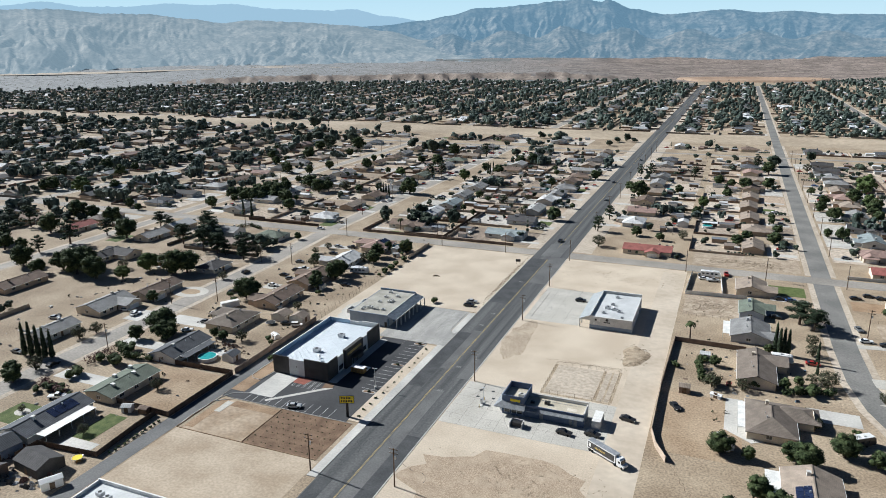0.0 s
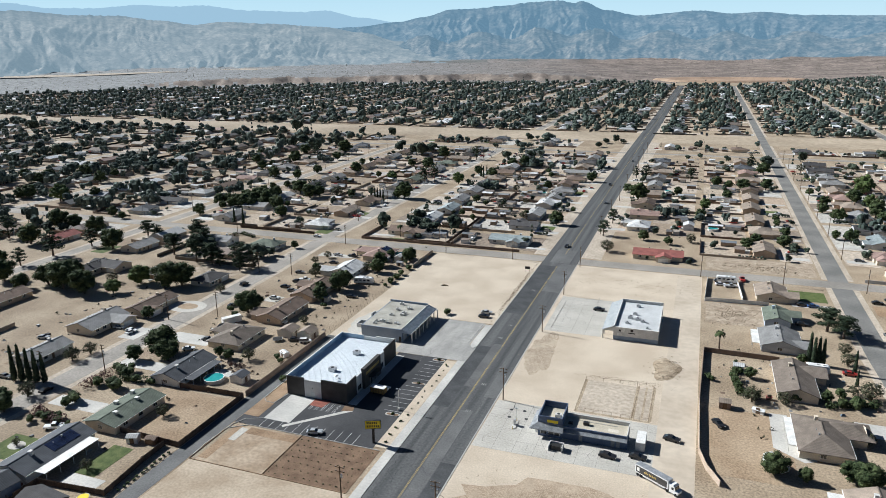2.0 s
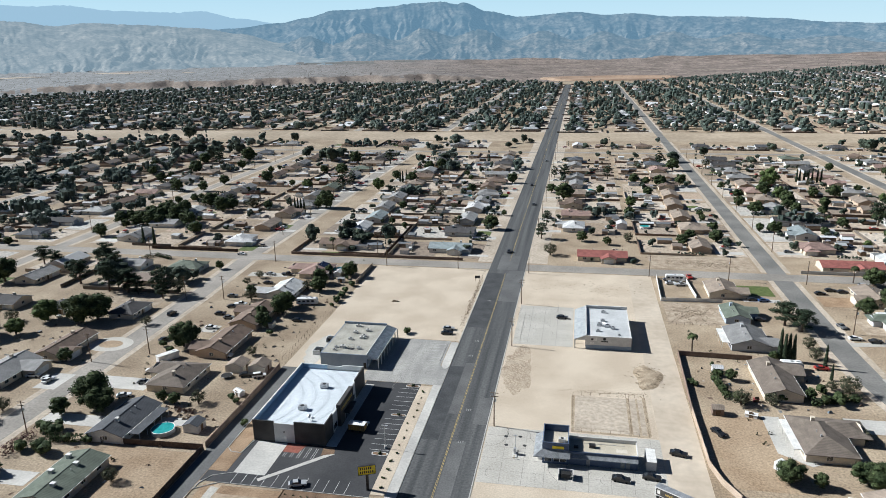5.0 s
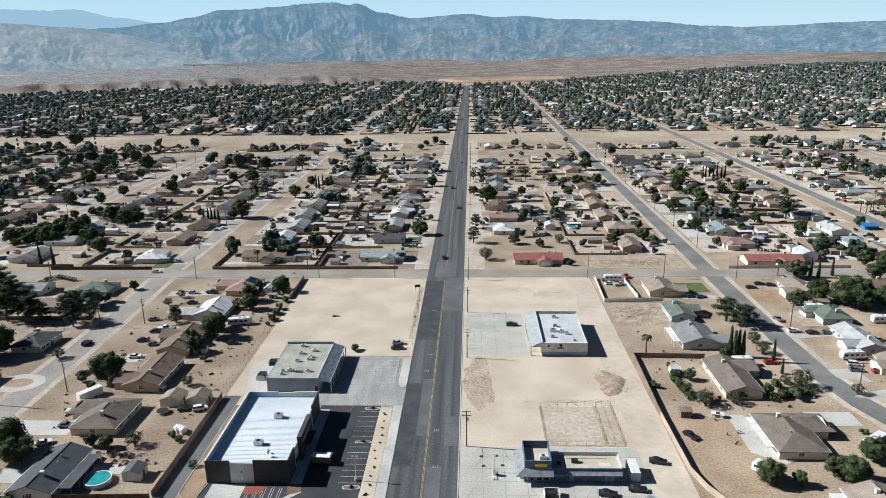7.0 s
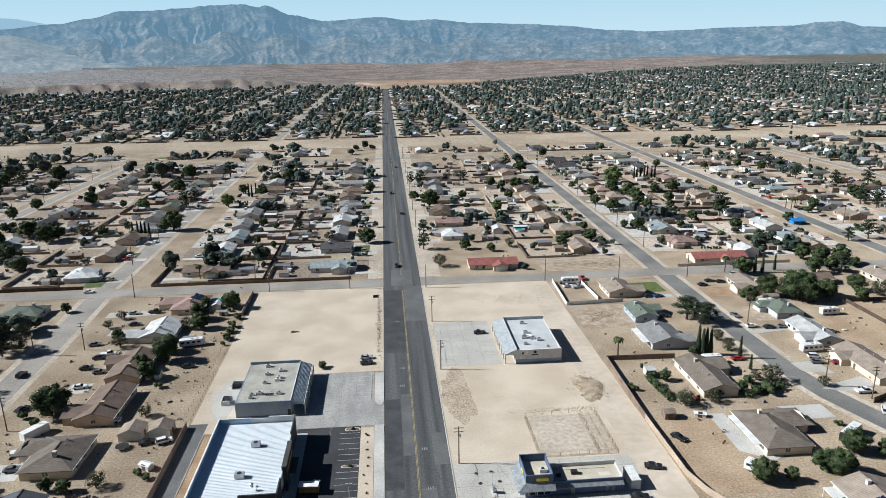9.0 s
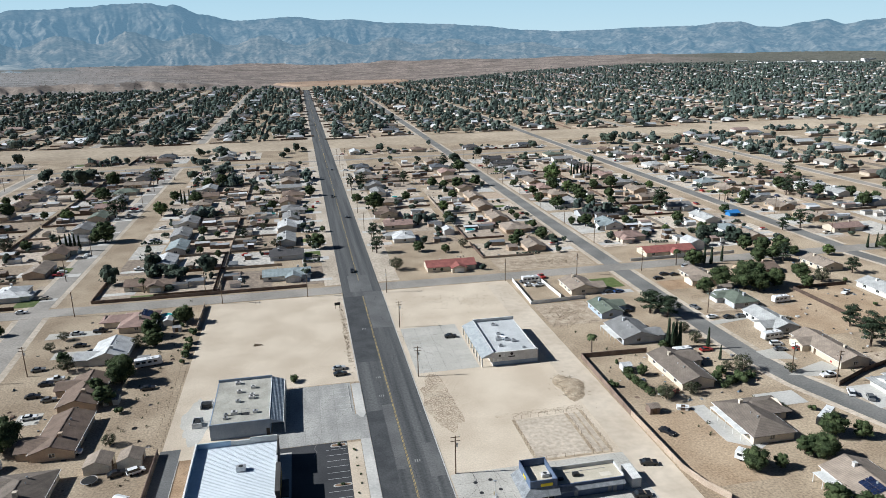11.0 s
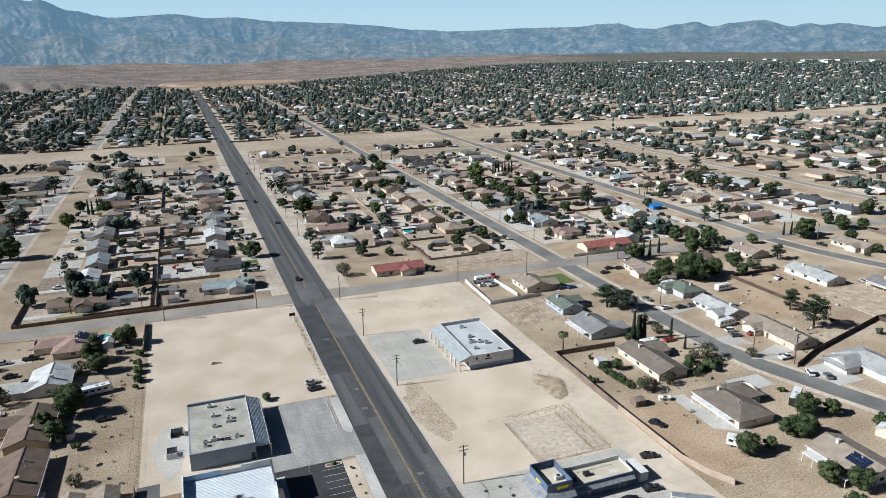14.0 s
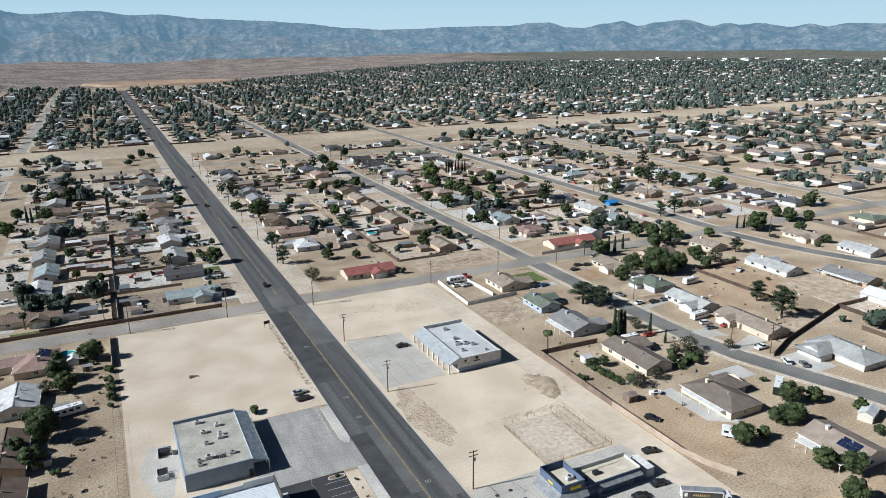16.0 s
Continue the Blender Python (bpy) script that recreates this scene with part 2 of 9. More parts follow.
def ribbed(m, pitch, depth):
    """Tile ribs running down the slopes."""
    nt = m.node_tree
    b, N, L = nt.nodes["Principled BSDF"], nt.nodes.new, nt.links.new
    tc, sep, ang, sin, mr, mul = N("ShaderNodeTexCoord"), N("ShaderNodeSeparateXYZ"), N("ShaderNodeMath"), N("ShaderNodeMath"), N("ShaderNodeMapRange"), N("ShaderNodeVectorMath")
    ang.operation, sin.operation, mul.operation = "MULTIPLY", "SINE", "SCALE"
    ang.inputs[1].default_value = 2 * math.pi / pitch
    L(tc.outputs["Object"], sep.inputs[0])
    L(sep.outputs[0], ang.inputs[0])
    L(ang.outputs[0], sin.inputs[0])
    L(sin.outputs[0], mr.inputs[0])
    mr.inputs[1].default_value, mr.inputs[2].default_value, mr.inputs[3].default_value, mr.inputs[4].default_value = -1, 1, 1 - depth, 1 + depth * 0.5
    hsv = next(n for n in nt.nodes if n.type == "HUE_SAT")
    L(hsv.outputs[0], mul.inputs[0])
    L(mr.outputs[0], mul.inputs["Scale"])
    L(mul.outputs[0], b.inputs["Base Color"])


rutted(SAND, [(44, 196, 1.9), (20, 330, 1.6), (60, 122, 1.5)])
rutted(YARD, [(84, 150, 1.6), (-84, 112, 1.3)])
CRAZED = crazed("dried_mud", (0.50, 0.415, 0.315), (0.21, 0.15, 0.1), 0.95)
BROKEN = crazed("broken_dirt", (0.455, 0.362, 0.265), (0.27, 0.195, 0.13), 0.6)
for n in ROOFS:
    ribbed(ROOFS[n], 0.62 if n in ("white", "teal", "light") else 0.5, 0.16)
WALLS = {n: mat("stucco_" + n, [x * 0.93 for x in c], [x * 1.07 for x in c], 0.4, 4, 0.9, grain=0.1, spread=0.1) for n, c in dict(
    white=(0.56, 0.55, 0.52), cream=(0.56, 0.49, 0.39), tan=(0.44, 0.34, 0.25), grey=(0.42, 0.43, 0.44), blue=(0.36, 0.42, 0.50), brown=(0.27, 0.20, 0.15)).items()}
PAINT = {n: mat("car_paint_" + n, c, [x * 1.1 for x in c], 1, 8, 0.3, grain=0.04, spec=0.6) for n, c in dict(
    white=(0.68, 0.68, 0.67), black=(0.018, 0.018, 0.02), silver=(0.36, 0.37, 0.38), grey=(0.12, 0.125, 0.13), red=(0.32, 0.025, 0.02), blue=(0.035, 0.08, 0.22), tan=(0.34, 0.29, 0.22)).items()}


# ---------------------------------------------------------------- mesh tools
class Build:
    """Collects faces for one mesh."""

    def __init__(self):
        self.v, self.f = [], []

    def add(self, vs, fs):
        k = len(self.v)
        self.v += [tuple(p) for p in vs]
        self.f += [tuple(i + k for i in f) for f in fs]
        return self

    def box(self, x0, x1, y0, y1, z0, z1):
        return self.add([(x0, y0, z0), (x1, y0, z0), (x1, y1, z0), (x0, y1, z0), (x0, y0, z1), (x1, y0, z1), (x1, y1, z1), (x0, y1, z1)],
                        [(3, 2, 1, 0), (4, 5, 6, 7), (0, 1, 5, 4), (1, 2, 6, 5), (2, 3, 7, 6), (3, 0, 4, 7)])

    def slab(self, pts, z0, z1):
        """An upright prism over an outline given anticlockwise."""
        n = len(pts)
        return self.add([(x, y, z0) for x, y in pts] + [(x, y, z1) for x, y in pts],
                        [tuple(range(n - 1, -1, -1)), tuple(range(n, 2 * n))] + [(i, (i + 1) % n, n + (i + 1) % n, n + i) for i in range(n)])

    def tube(self, a, b, r0, r1, n=7):
        a, b = Vector(a), Vector(b)
        d = (b - a).normalized()
        u = d.orthogonal().normalized()
        w = d.cross(u)
        ring = [(u * math.cos(i * 2 * math.pi / n) + w * math.sin(i * 2 * math.pi / n)) for i in range(n)]
        return self.add([a + p * r0 for p in ring] + [b + p * r1 for p in ring],
                        [(i, (i + 1) % n, n + (i + 1) % n, n + i) for i in range(n)] + [tuple(range(n - 1, -1, -1)), tuple(range(n, 2 * n))])

    def turned(self, m):
        self.v = [tuple(m @ Vector(p)) for p in self.v]
        return self

    def mesh(self, name, material, smooth=False):
        me = bpy.data.meshes.new(name)
        me.from_pydata(self.v, [], self.f)
        me.materials.append(material)
        if smooth:
            me.polygons.foreach_set("use_smooth", [True] * len(me.polygons))
        return me


def part(name, b, material, parent=None, label="", smooth=False):
    ob = new(name, b.mesh(name, material, smooth) if isinstance(b, Build) else b)
    if parent is not None:
        ob.parent = parent
    return tagged(ob, label)


def single(name, b, material, label, category, kind="", group="", smooth=False):
    return tagged(part(name, b, material, None, "", smooth), label, category, group, kind)


def base(name, m, label, category, group="", kind=""):
    ob = new(name)
    ob.matrix_basis = m
    return tagged(ob, label, category, group, kind)


def flat(x0, x1, y0, y1, z):
    return Build().box(x0, x1, y0, y1, -0.3, z)


# ---------------------------------------------------------------- ground to the horizon
def ridged(x, y, seed=0.0, octaves=5):
    s, a, f = 0.0, 0.5, 1.0
    for _ in range(octaves):
        s += a * (1 - abs(noise.noise((x * f, y * f, seed)) * 2))
        a, f = a * 0.5, f * 2.1
    return s


def smooth01(x, a, b):
    u = min(1, max(0, (x - a) / (b - a)))
    return u * u * (3 - 2 * u)


def land(x, y):
    """Height of the country: flat under the town, a gullied bluff to the north-west, a rise to the north-east, desert beyond."""
    r = math.hypot(x, y)
    if r < 1900 or y < 0:
        return 0.0
    az = math.degrees(math.atan2(x, y))
    z = 0.0
    west = (1 - smooth01(az, -13, -1)) * (0.12 + 0.88 * smooth01(az, -46, -36))
    if west > 0 and r > 2040:
        s = az * 37.5
        spur = 1 - abs(noise.noise((s / 95, r / 700, 11))) * 2.2 - abs(noise.noise((s / 34, r / 300, 4))) * 0.8
        foot = 2120 + 95 * (1 - spur) + 40 * noise.noise((s / 500, 1, 2))
        z += west * (19 + 6 * noise.noise((s / 300, 2, 1))) * smooth01(r, foot, foot + 95)
        z += west * 2.5 * noise.noise((x / 60, y / 60, 8)) * smooth01(r, 2200, 2320)
    z += 24 * smooth01(r, 2000, 2750) * smooth01(az, 4, 22)
    u = smooth01(r, 2150, 3600)
    if u:
        n = noise.noise((x / 700, y / 700, 3)) * 14 + ridged(x / 420, y / 420, 7, 4) * 16 - 12
        z += u * (n * (0.8 - 0.4 * west) + (44 - 24 * west - 22 * smooth01(az, 4, 22)) * smooth01(r, 2400, 4100) + 8)
    return z


def ground():
    b = Build()
    rings = [0, 60, 150, 300, 600, 1000, 1400, 1800, 1900] + [1960 + 40 * i for i in range(3)] + [2070 + 13 * i for i in range(24)] + [2400 + 50 * i for i in range(46)]
    angles = [-68 + 0.34 * i for i in range(409)] + [72 + 4.4 * i for i in range(50)]
    n = len(angles)
    verts = []
    for r in rings:
        for a in angles:
            x, y = r * math.sin(radians(a)), r * math.cos(radians(a))
            verts.append((x, y, land(x, y)))
    faces = [(k * n + (i + 1) % n, (k + 1) * n + (i + 1) % n, (k + 1) * n + i, k * n + i) for k in range(1, len(rings) - 1) for i in range(n)]
    faces.append(tuple(range(n, 2 * n))[::-1])
    b.add(verts, faces)
    me = b.mesh("ground", GROUND, True)
    me.materials.append(DESERT)
    me.materials.append(BLUFF)
    for p in me.polygons:
        r, az = math.hypot(p.center.x, p.center.y), math.degrees(math.atan2(p.center.x, p.center.y))
        q = r + 60 * noise.noise((p.center.x / 200, p.center.y / 200, 5))
        if az < -3 and 2085 < q < 2400 and p.normal.z < 0.985:
            p.material_index = 2
        elif q > 2085:
            p.material_index = 1
    single("ground", me, None, "pale desert sand and scrub reaching to the mountains", "ground", "structure")


BLUFF = mat("eroded_bluff", (0.185, 0.15, 0.125), (0.27, 0.222, 0.185), 0.02, 0.12, 0.95, grain=0.3)
GROUND = mat("town_ground", (0.275, 0.21, 0.143), (0.40, 0.32, 0.227), 0.06, 1.6, 0.95, bump=0.5, grain=0.34)
DESERT = mat("desert_ground", (0.15, 0.122, 0.105), (0.275, 0.222, 0.19), 0.012, 0.07, 0.95, grain=0.45)


def plain_tone():
    """West of the avenue, haze over the brushy desert is painted in as grey."""
    nt = DESERT.node_tree
    hsv = next(n for n in nt.nodes if n.type == "HUE_SAT")
    ramp = next(n for n in nt.nodes if n.type == "VALTORGB")
    N, L = nt.nodes.new, nt.links.new
    geo, dot, nz, add, mr, mix = N("ShaderNodeNewGeometry"), N("ShaderNodeVectorMath"), N("ShaderNodeTexNoise"), N("ShaderNodeMath"), N("ShaderNodeMapRange"), N("ShaderNodeMix")
    dot.operation, dot.inputs[1].default_value = "DOT_PRODUCT", (1, 0.2, 0)
    nz.inputs["Scale"].default_value, nz.inputs["Detail"].default_value = 0.002, 5
    add.operation, add.inputs[1].default_value, add.inputs[2].default_value = "MULTIPLY_ADD", 900, -450
    L(geo.outputs["Position"], dot.inputs[0])
    L(geo.outputs["Position"], nz.inputs["Vector"])
    L(nz.outputs[0], add.inputs[0])
    total = N("ShaderNodeMath")
    L(dot.outputs["Value"], total.inputs[0])
    L(add.outputs[0], total.inputs[1])
    L(total.outputs[0], mr.inputs[0])
    mr.inputs[1].default_value, mr.inputs[2].default_value, mr.inputs[3].default_value, mr.inputs[4].default_value = -900, 300, 1, 0
    mix.data_type = "RGBA"
    L(mr.outputs[0], mix.inputs[0])
    L(ramp.outputs[0], mix.inputs[6])
    # haze grey, blended into the ground's own colour
    mix.inputs[7].default_value = (0.245, 0.25, 0.25, 1)
    # dark chaparral on the eastern plain
    d2, t2, r2, m2 = N("ShaderNodeVectorMath"), N("ShaderNodeMath"), N("ShaderNodeMapRange"), N("ShaderNodeMix")
    d2.operation, d2.inputs[1].default_value = "DOT_PRODUCT", (0.9, -0.44, 0)
    L(geo.outputs["Position"], d2.inputs[0])
    L(d2.outputs["Value"], t2.inputs[0])
    L(add.outputs[0], t2.inputs[1])
    L(t2.outputs[0], r2.inputs[0])
    r2.inputs[1].default_value, r2.inputs[2].default_value, r2.inputs[3].default_value, r2.inputs[4].default_value = -60, 320, 0, 0.85
    m2.data_type = "RGBA"
    L(r2.outputs[0], m2.inputs[0])
    L(mix.outputs[2], m2.inputs[6])
    m2.inputs[7].default_value = (0.085, 0.09, 0.07, 1)
    L(m2.outputs[2], hsv.inputs["Color"])


plain_tone()

MOUNT = mat("hazed_mountain_rock", (0.05, 0.06, 0.055), (0.27, 0.24, 0.20), 0.013, 0.05, 0.9, grain=0.8)


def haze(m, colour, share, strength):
    """Air haze put into a far backdrop's material as a share of bluish glow."""
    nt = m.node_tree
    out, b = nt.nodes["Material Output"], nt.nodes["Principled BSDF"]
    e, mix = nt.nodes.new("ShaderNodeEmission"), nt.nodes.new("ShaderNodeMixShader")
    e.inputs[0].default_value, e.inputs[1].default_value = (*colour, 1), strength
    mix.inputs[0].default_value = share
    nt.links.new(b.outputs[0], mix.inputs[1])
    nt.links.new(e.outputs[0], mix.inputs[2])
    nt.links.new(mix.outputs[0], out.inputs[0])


# far ridge: bluish base colour and emission both stand for haze
MOUNT_FAR = mat("hazed_far_ridge_rock", (0.2, 0.23, 0.28), (0.26, 0.28, 0.32), 0.004, 0.03, 0.95, grain=0.1)
HILLS = mat("hazed_foothill_rock", (0.10, 0.09, 0.075), (0.29, 0.245, 0.20), 0.012, 0.05, 0.9, grain=0.6)
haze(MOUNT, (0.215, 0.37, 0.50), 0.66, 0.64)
SPURS = mat("hazed_spur_rock", (0.06, 0.065, 0.058), (0.29, 0.24, 0.19), 0.016, 0.06, 0.9, grain=0.75)
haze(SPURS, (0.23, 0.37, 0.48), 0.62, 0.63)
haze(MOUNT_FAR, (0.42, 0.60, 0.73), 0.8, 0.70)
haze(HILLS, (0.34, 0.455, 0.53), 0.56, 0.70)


ground()


def skyline(profile, az):
    for (a0, h0), (a1, h1) in zip(profile, profile[1:]):
        if a0 <= az <= a1:
            u = (az - a0) / (a1 - a0)
            u = u * u * (3 - 2 * u)
            return h0 + (h1 - h0) * u
    return profile[0][1] if az < profile[0][0] else profile[-1][1]


def mountains(name, material, profile, r_in, r_out, az0, az1, label, rough, seed, step=0.1, jag=1.0):
    """A range: profile gives (azimuth, degrees above the horizon) of its crest."""
    rows_n = 60
    cols = int((az1 - az0) / step) + 1
    b, verts = Build(), []
    for j in range(rows_n):
        u = j / (rows_n - 1)
        for i in range(cols):
            az = az0 + i * step
            r = r_in + (r_out - r_in) * u
            x, y = r * math.sin(radians(az)), r * math.cos(radians(az))
            crest = 106 + r_out * math.tan(radians(skyline(profile, az)))
            crest *= 1 + jag * (0.010 * noise.noise((az * 2.1, seed, 1)) + 0.010 * noise.noise((az * 4.3, seed, 4)) + 0.005 * noise.noise((az * 11, seed, 4)))
            foot = land(x, y) - 8
            s, d = radians(az) * 3900, (1 - u) * (r_out - r_in)
            warp = 150 * noise.noise((s / 420, d / 420, seed)) + 40 * noise.noise((s / 120, d / 120, seed + 2))
            spur = 0.0
            for wide, long, share in ((700, 2600, 0.34), (290, 1500, 0.28), (120, 650, 0.2), (52, 260, 0.13), (22, 110, 0.09)):
                spur += share * max(0.0, 1 - abs(noise.noise(((s + warp) / wide, (d + warp) / long, seed + wide))) * 3.0)
            start = 0.10 * noise.noise((s / 330, seed, 6)) + 0.08
            v = max(0.0, (u - start) / (1 - start))
            shape = v ** (0.85 + 0.6 * rough * (1 - spur)) - 0.27 * rough * (1 - spur) * min(1, 5 * v) * (1 - v) ** 0.45
            verts.append((x, y, foot + (crest - foot) * max(0.0, min(shape, 0.99 + 0.01 * u))))
    faces = [(j * cols + i, j * cols + i + 1, (j + 1) * cols + i + 1, (j + 1) * cols + i) for j in range(rows_n - 1) for i in range(cols - 1)]
    b.add(verts, faces)
    single(name, b.mesh(name, material, True), None, label, "mountains", "structure")


RANGE = [(-36, 0.9), (-30, 1.3), (-26.5, 1.55), (-23, 1.9), (-21, 2.25), (-18.8, 2.78), (-17, 2.82), (-14.8, 3.0), (-12.5, 3.22), (-10.4, 3.3), (-9.4, 3.1), (-8.7, 3.2), (-6.9, 2.52), (-4.4, 2.08),
         (-0.1, 2.32), (2.2, 2.05), (4, 2.1), (7.2, 1.8), (11.5, 1.66), (13.7, 1.5), (18, 1.1), (20.5, 0.96), (23, 1.0), (26, 1.12), (30.3, 1.15), (32, 1.34), (33.3, 1.36), (34.8, 0.98), (36, 0.93)]
RANGE += [(37.6, 1.22), (38.9, 1.37), (40.1, 1.02), (41.4, 1.25), (43.4, 1.41), (45.4, 0.94), (46.4, 1.12), (47.3, 0.99), (48.5, 1.08), (50.7, 0.78), (51.8, 0.98), (52.9, 0.78), (54.2, 0.97), (58, 0.84), (64, 1.1)]
mountains("mountain_range", MOUNT, RANGE, 3560, 4200, -36, 64, "chaparral mountain range painted with blue-grey haze", 1.15, 2.0)
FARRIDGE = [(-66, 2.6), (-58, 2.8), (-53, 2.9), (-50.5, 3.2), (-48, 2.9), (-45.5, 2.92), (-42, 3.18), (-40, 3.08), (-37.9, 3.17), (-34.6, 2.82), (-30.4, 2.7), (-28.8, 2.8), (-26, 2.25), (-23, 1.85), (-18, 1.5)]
mountains("far_ridge", MOUNT_FAR, FARRIDGE, 4230, 4480, -66, -18, "pale far mountain ridge with painted-in haze", 0.3, 5.0)
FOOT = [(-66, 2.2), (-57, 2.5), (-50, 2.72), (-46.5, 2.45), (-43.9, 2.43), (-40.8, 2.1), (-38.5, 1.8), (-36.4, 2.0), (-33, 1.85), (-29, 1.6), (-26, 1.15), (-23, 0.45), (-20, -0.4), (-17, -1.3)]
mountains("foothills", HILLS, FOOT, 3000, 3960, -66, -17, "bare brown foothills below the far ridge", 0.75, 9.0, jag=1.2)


SPUR = [(-30, -0.6), (-26, 0.5), (-23.5, 0.1), (-21, 0.9), (-19, 0.3), (-16.5, 1.1), (-14, 0.5), (-12, 1.35), (-9.5, 0.7), (-7.5, 1.2), (-5, 0.3), (-2.5, 1.0), (0, 0.25), (2, 0.85), (4.5, 0.2), (7, 0.75), (9.5, 0.15), (12, 0.55), (15, 0.0), (18, 0.2), (21, -0.3), (24, -0.5), (28, -1.3)]
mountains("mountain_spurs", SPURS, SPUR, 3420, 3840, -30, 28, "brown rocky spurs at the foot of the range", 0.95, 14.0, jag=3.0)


def dam():
    """A long pale earth dam with a concrete spillway."""
    o = base("dam", pose(0, 0, 0), "long pale earth dam below the range", "dam", "", "structure")
    def prism(a0, a1, r, h, w):
        n, b = 14, Build()
        for k in range(n + 1):
            a = radians(a0 + (a1 - a0) * k / n)
            for q, z in ((r - w, 14), (r - 6, h), (r + 6, h), (r + w, 14)):
                b.v.append((q * math.sin(a), q * math.cos(a), z))
        b.f = [(4 * k + i, 4 * k + i + 1, 4 * k + 5 + i, 4 * k + 4 + i) for k in range(n) for i in range(3)] + [(3, 2, 1, 0), (4 * n, 4 * n + 1, 4 * n + 2, 4 * n + 3)]
        return b
    part("embankment", prism(-21.2, -15.8, 3330, 42, 60), DAM, o)
    part("embankment", prism(-14.2, -12.6, 3330, 44, 50), DAM, o)
    part("spillway", prism(-21.9, -21.3, 3320, 45, 40), CONCRETE, o)


DAM = mat("dam_fill", (0.24, 0.25, 0.24), (0.30, 0.30, 0.28), 0.01, 0.1, 0.95, grain=0.15)
dam()


def sky_backdrop():
    """The bright air above the ranges, beyond everything else."""
    m = bpy.data.materials.new("sky_glow")
    m.use_nodes = True
    nt = m.node_tree
    nt.nodes.remove(nt.nodes["Principled BSDF"])
    e, r, mr, sep, geo = [nt.nodes.new(k) for k in ("ShaderNodeEmission", "ShaderNodeValToRGB", "ShaderNodeMapRange", "ShaderNodeSeparateXYZ", "ShaderNodeNewGeometry")]
    nt.links.new(geo.outputs["Position"], sep.inputs[0])
    nt.links.new(sep.outputs[2], mr.inputs[0])
    mr.inputs[1].default_value, mr.inputs[2].default_value = 100, 650
    r.color_ramp.elements[0].color, r.color_ramp.elements[1].color = (0.43, 0.53, 0.555, 1), (0.29, 0.435, 0.515, 1)
    nt.links.new(mr.outputs[0], r.inputs[0])
    nt.links.new(r.outputs[0], e.inputs[0])
    nt.links.new(e.outputs[0], nt.nodes["Material Output"].inputs[0])
    b, n, R = Build(), 80, 4880
    for k in range(n + 1):
        a = radians(-84 + 168 * k / n)
        b.v += [(R * math.sin(a), R * math.cos(a), -20), (R * math.sin(a), R * math.cos(a), 570)]
    b.f = [(2 * k, 2 * k + 1, 2 * k + 3, 2 * k + 2) for k in range(n)]
    single("sky_backdrop", b, m, "pale blue sky low above the mountains", "sky", "structure")


sky_backdrop()

# ---------------------------------------------------------------- roads and pavings
TROD_SAND = mat("trodden_sand", (0.40, 0.315, 0.225), (0.53, 0.44, 0.335), 0.08, 1.4, 0.95, bump=0.3, grain=0.16)
rutted(TROD_SAND, [(-38, 62, 1.7), (-44, 96, 1.4)])
TROD = mat("trodden_soil", (0.33, 0.245, 0.165), (0.455, 0.36, 0.262), 0.12, 0.9, 0.95, bump=0.5, grain=0.2)
rutted(TROD, [(-47, 110, 1.5)])
WEEDY = mat("weedy_dirt", (0.30, 0.232, 0.16), (0.44, 0.36, 0.262), 0.35, 2.0, 0.95, bump=0.4, grain=0.3)
MULCH = mat("bark_mulch", (0.15, 0.095, 0.06), (0.23, 0.15, 0.095), 0.3, 4, 0.95, bump=0.5, grain=0.3)
CORRIDOR = mat("corridor_dirt", (0.33, 0.265, 0.19), (0.47, 0.385, 0.285), 0.012, 0.2, 0.95, grain=0.2)
STREET = mat("street_asphalt", (0.15, 0.147, 0.138), (0.215, 0.207, 0.192), 0.08, 1.5, 0.85, grain=0.2)
PALEROAD = mat("worn_road_paint", (0.16, 0.16, 0.155), (0.3, 0.3, 0.29), 0.8, 4, 0.8, grain=0.3)
SHOULDER = mat("roadside_dirt", (0.40, 0.335, 0.262), (0.52, 0.447, 0.36), 0.05, 0.8, 0.95, grain=0.22)
DRIVE = mat("packed_dirt", (0.47, 0.395, 0.308), (0.57, 0.492, 0.395), 0.05, 0.4, 0.95, grain=0.07)
ROAD_PATCH = mat("road_patch", (0.045, 0.047, 0.05), (0.068, 0.07, 0.072), 0.2, 2.0, 0.85, grain=0.2)
ASPHALT_MID = mat("mid_asphalt", (0.1, 0.1, 0.1), (0.14, 0.139, 0.137), 0.1, 2.0, 0.85, grain=0.2)


def paving(name, x0, x1, y0, y1, z, material, label, category="road", kind="structure"):
    return single(name, flat(x0, x1, y0, y1, z), material, label, category, kind)


paving("road_main", -8.6, 8.8, -260, 1940, 0.06, ASPHALT, "straight dark asphalt avenue with a yellow centre line")
for x0, x1 in [(-1000, -8.6), (8.8, 1000)]:
    paving("road_cross", x0, x1, 306, 316, 0.05, ASPHALT_OLD, "worn grey asphalt cross street")
    paving("road_cross", x0, x1, 692, 700, 0.05, ASPHALT_OLD, "worn grey asphalt cross street")
STREETS = [-785, -652, -520, -388, -256, -138, 126, 256, 399, 532, 665, 798]


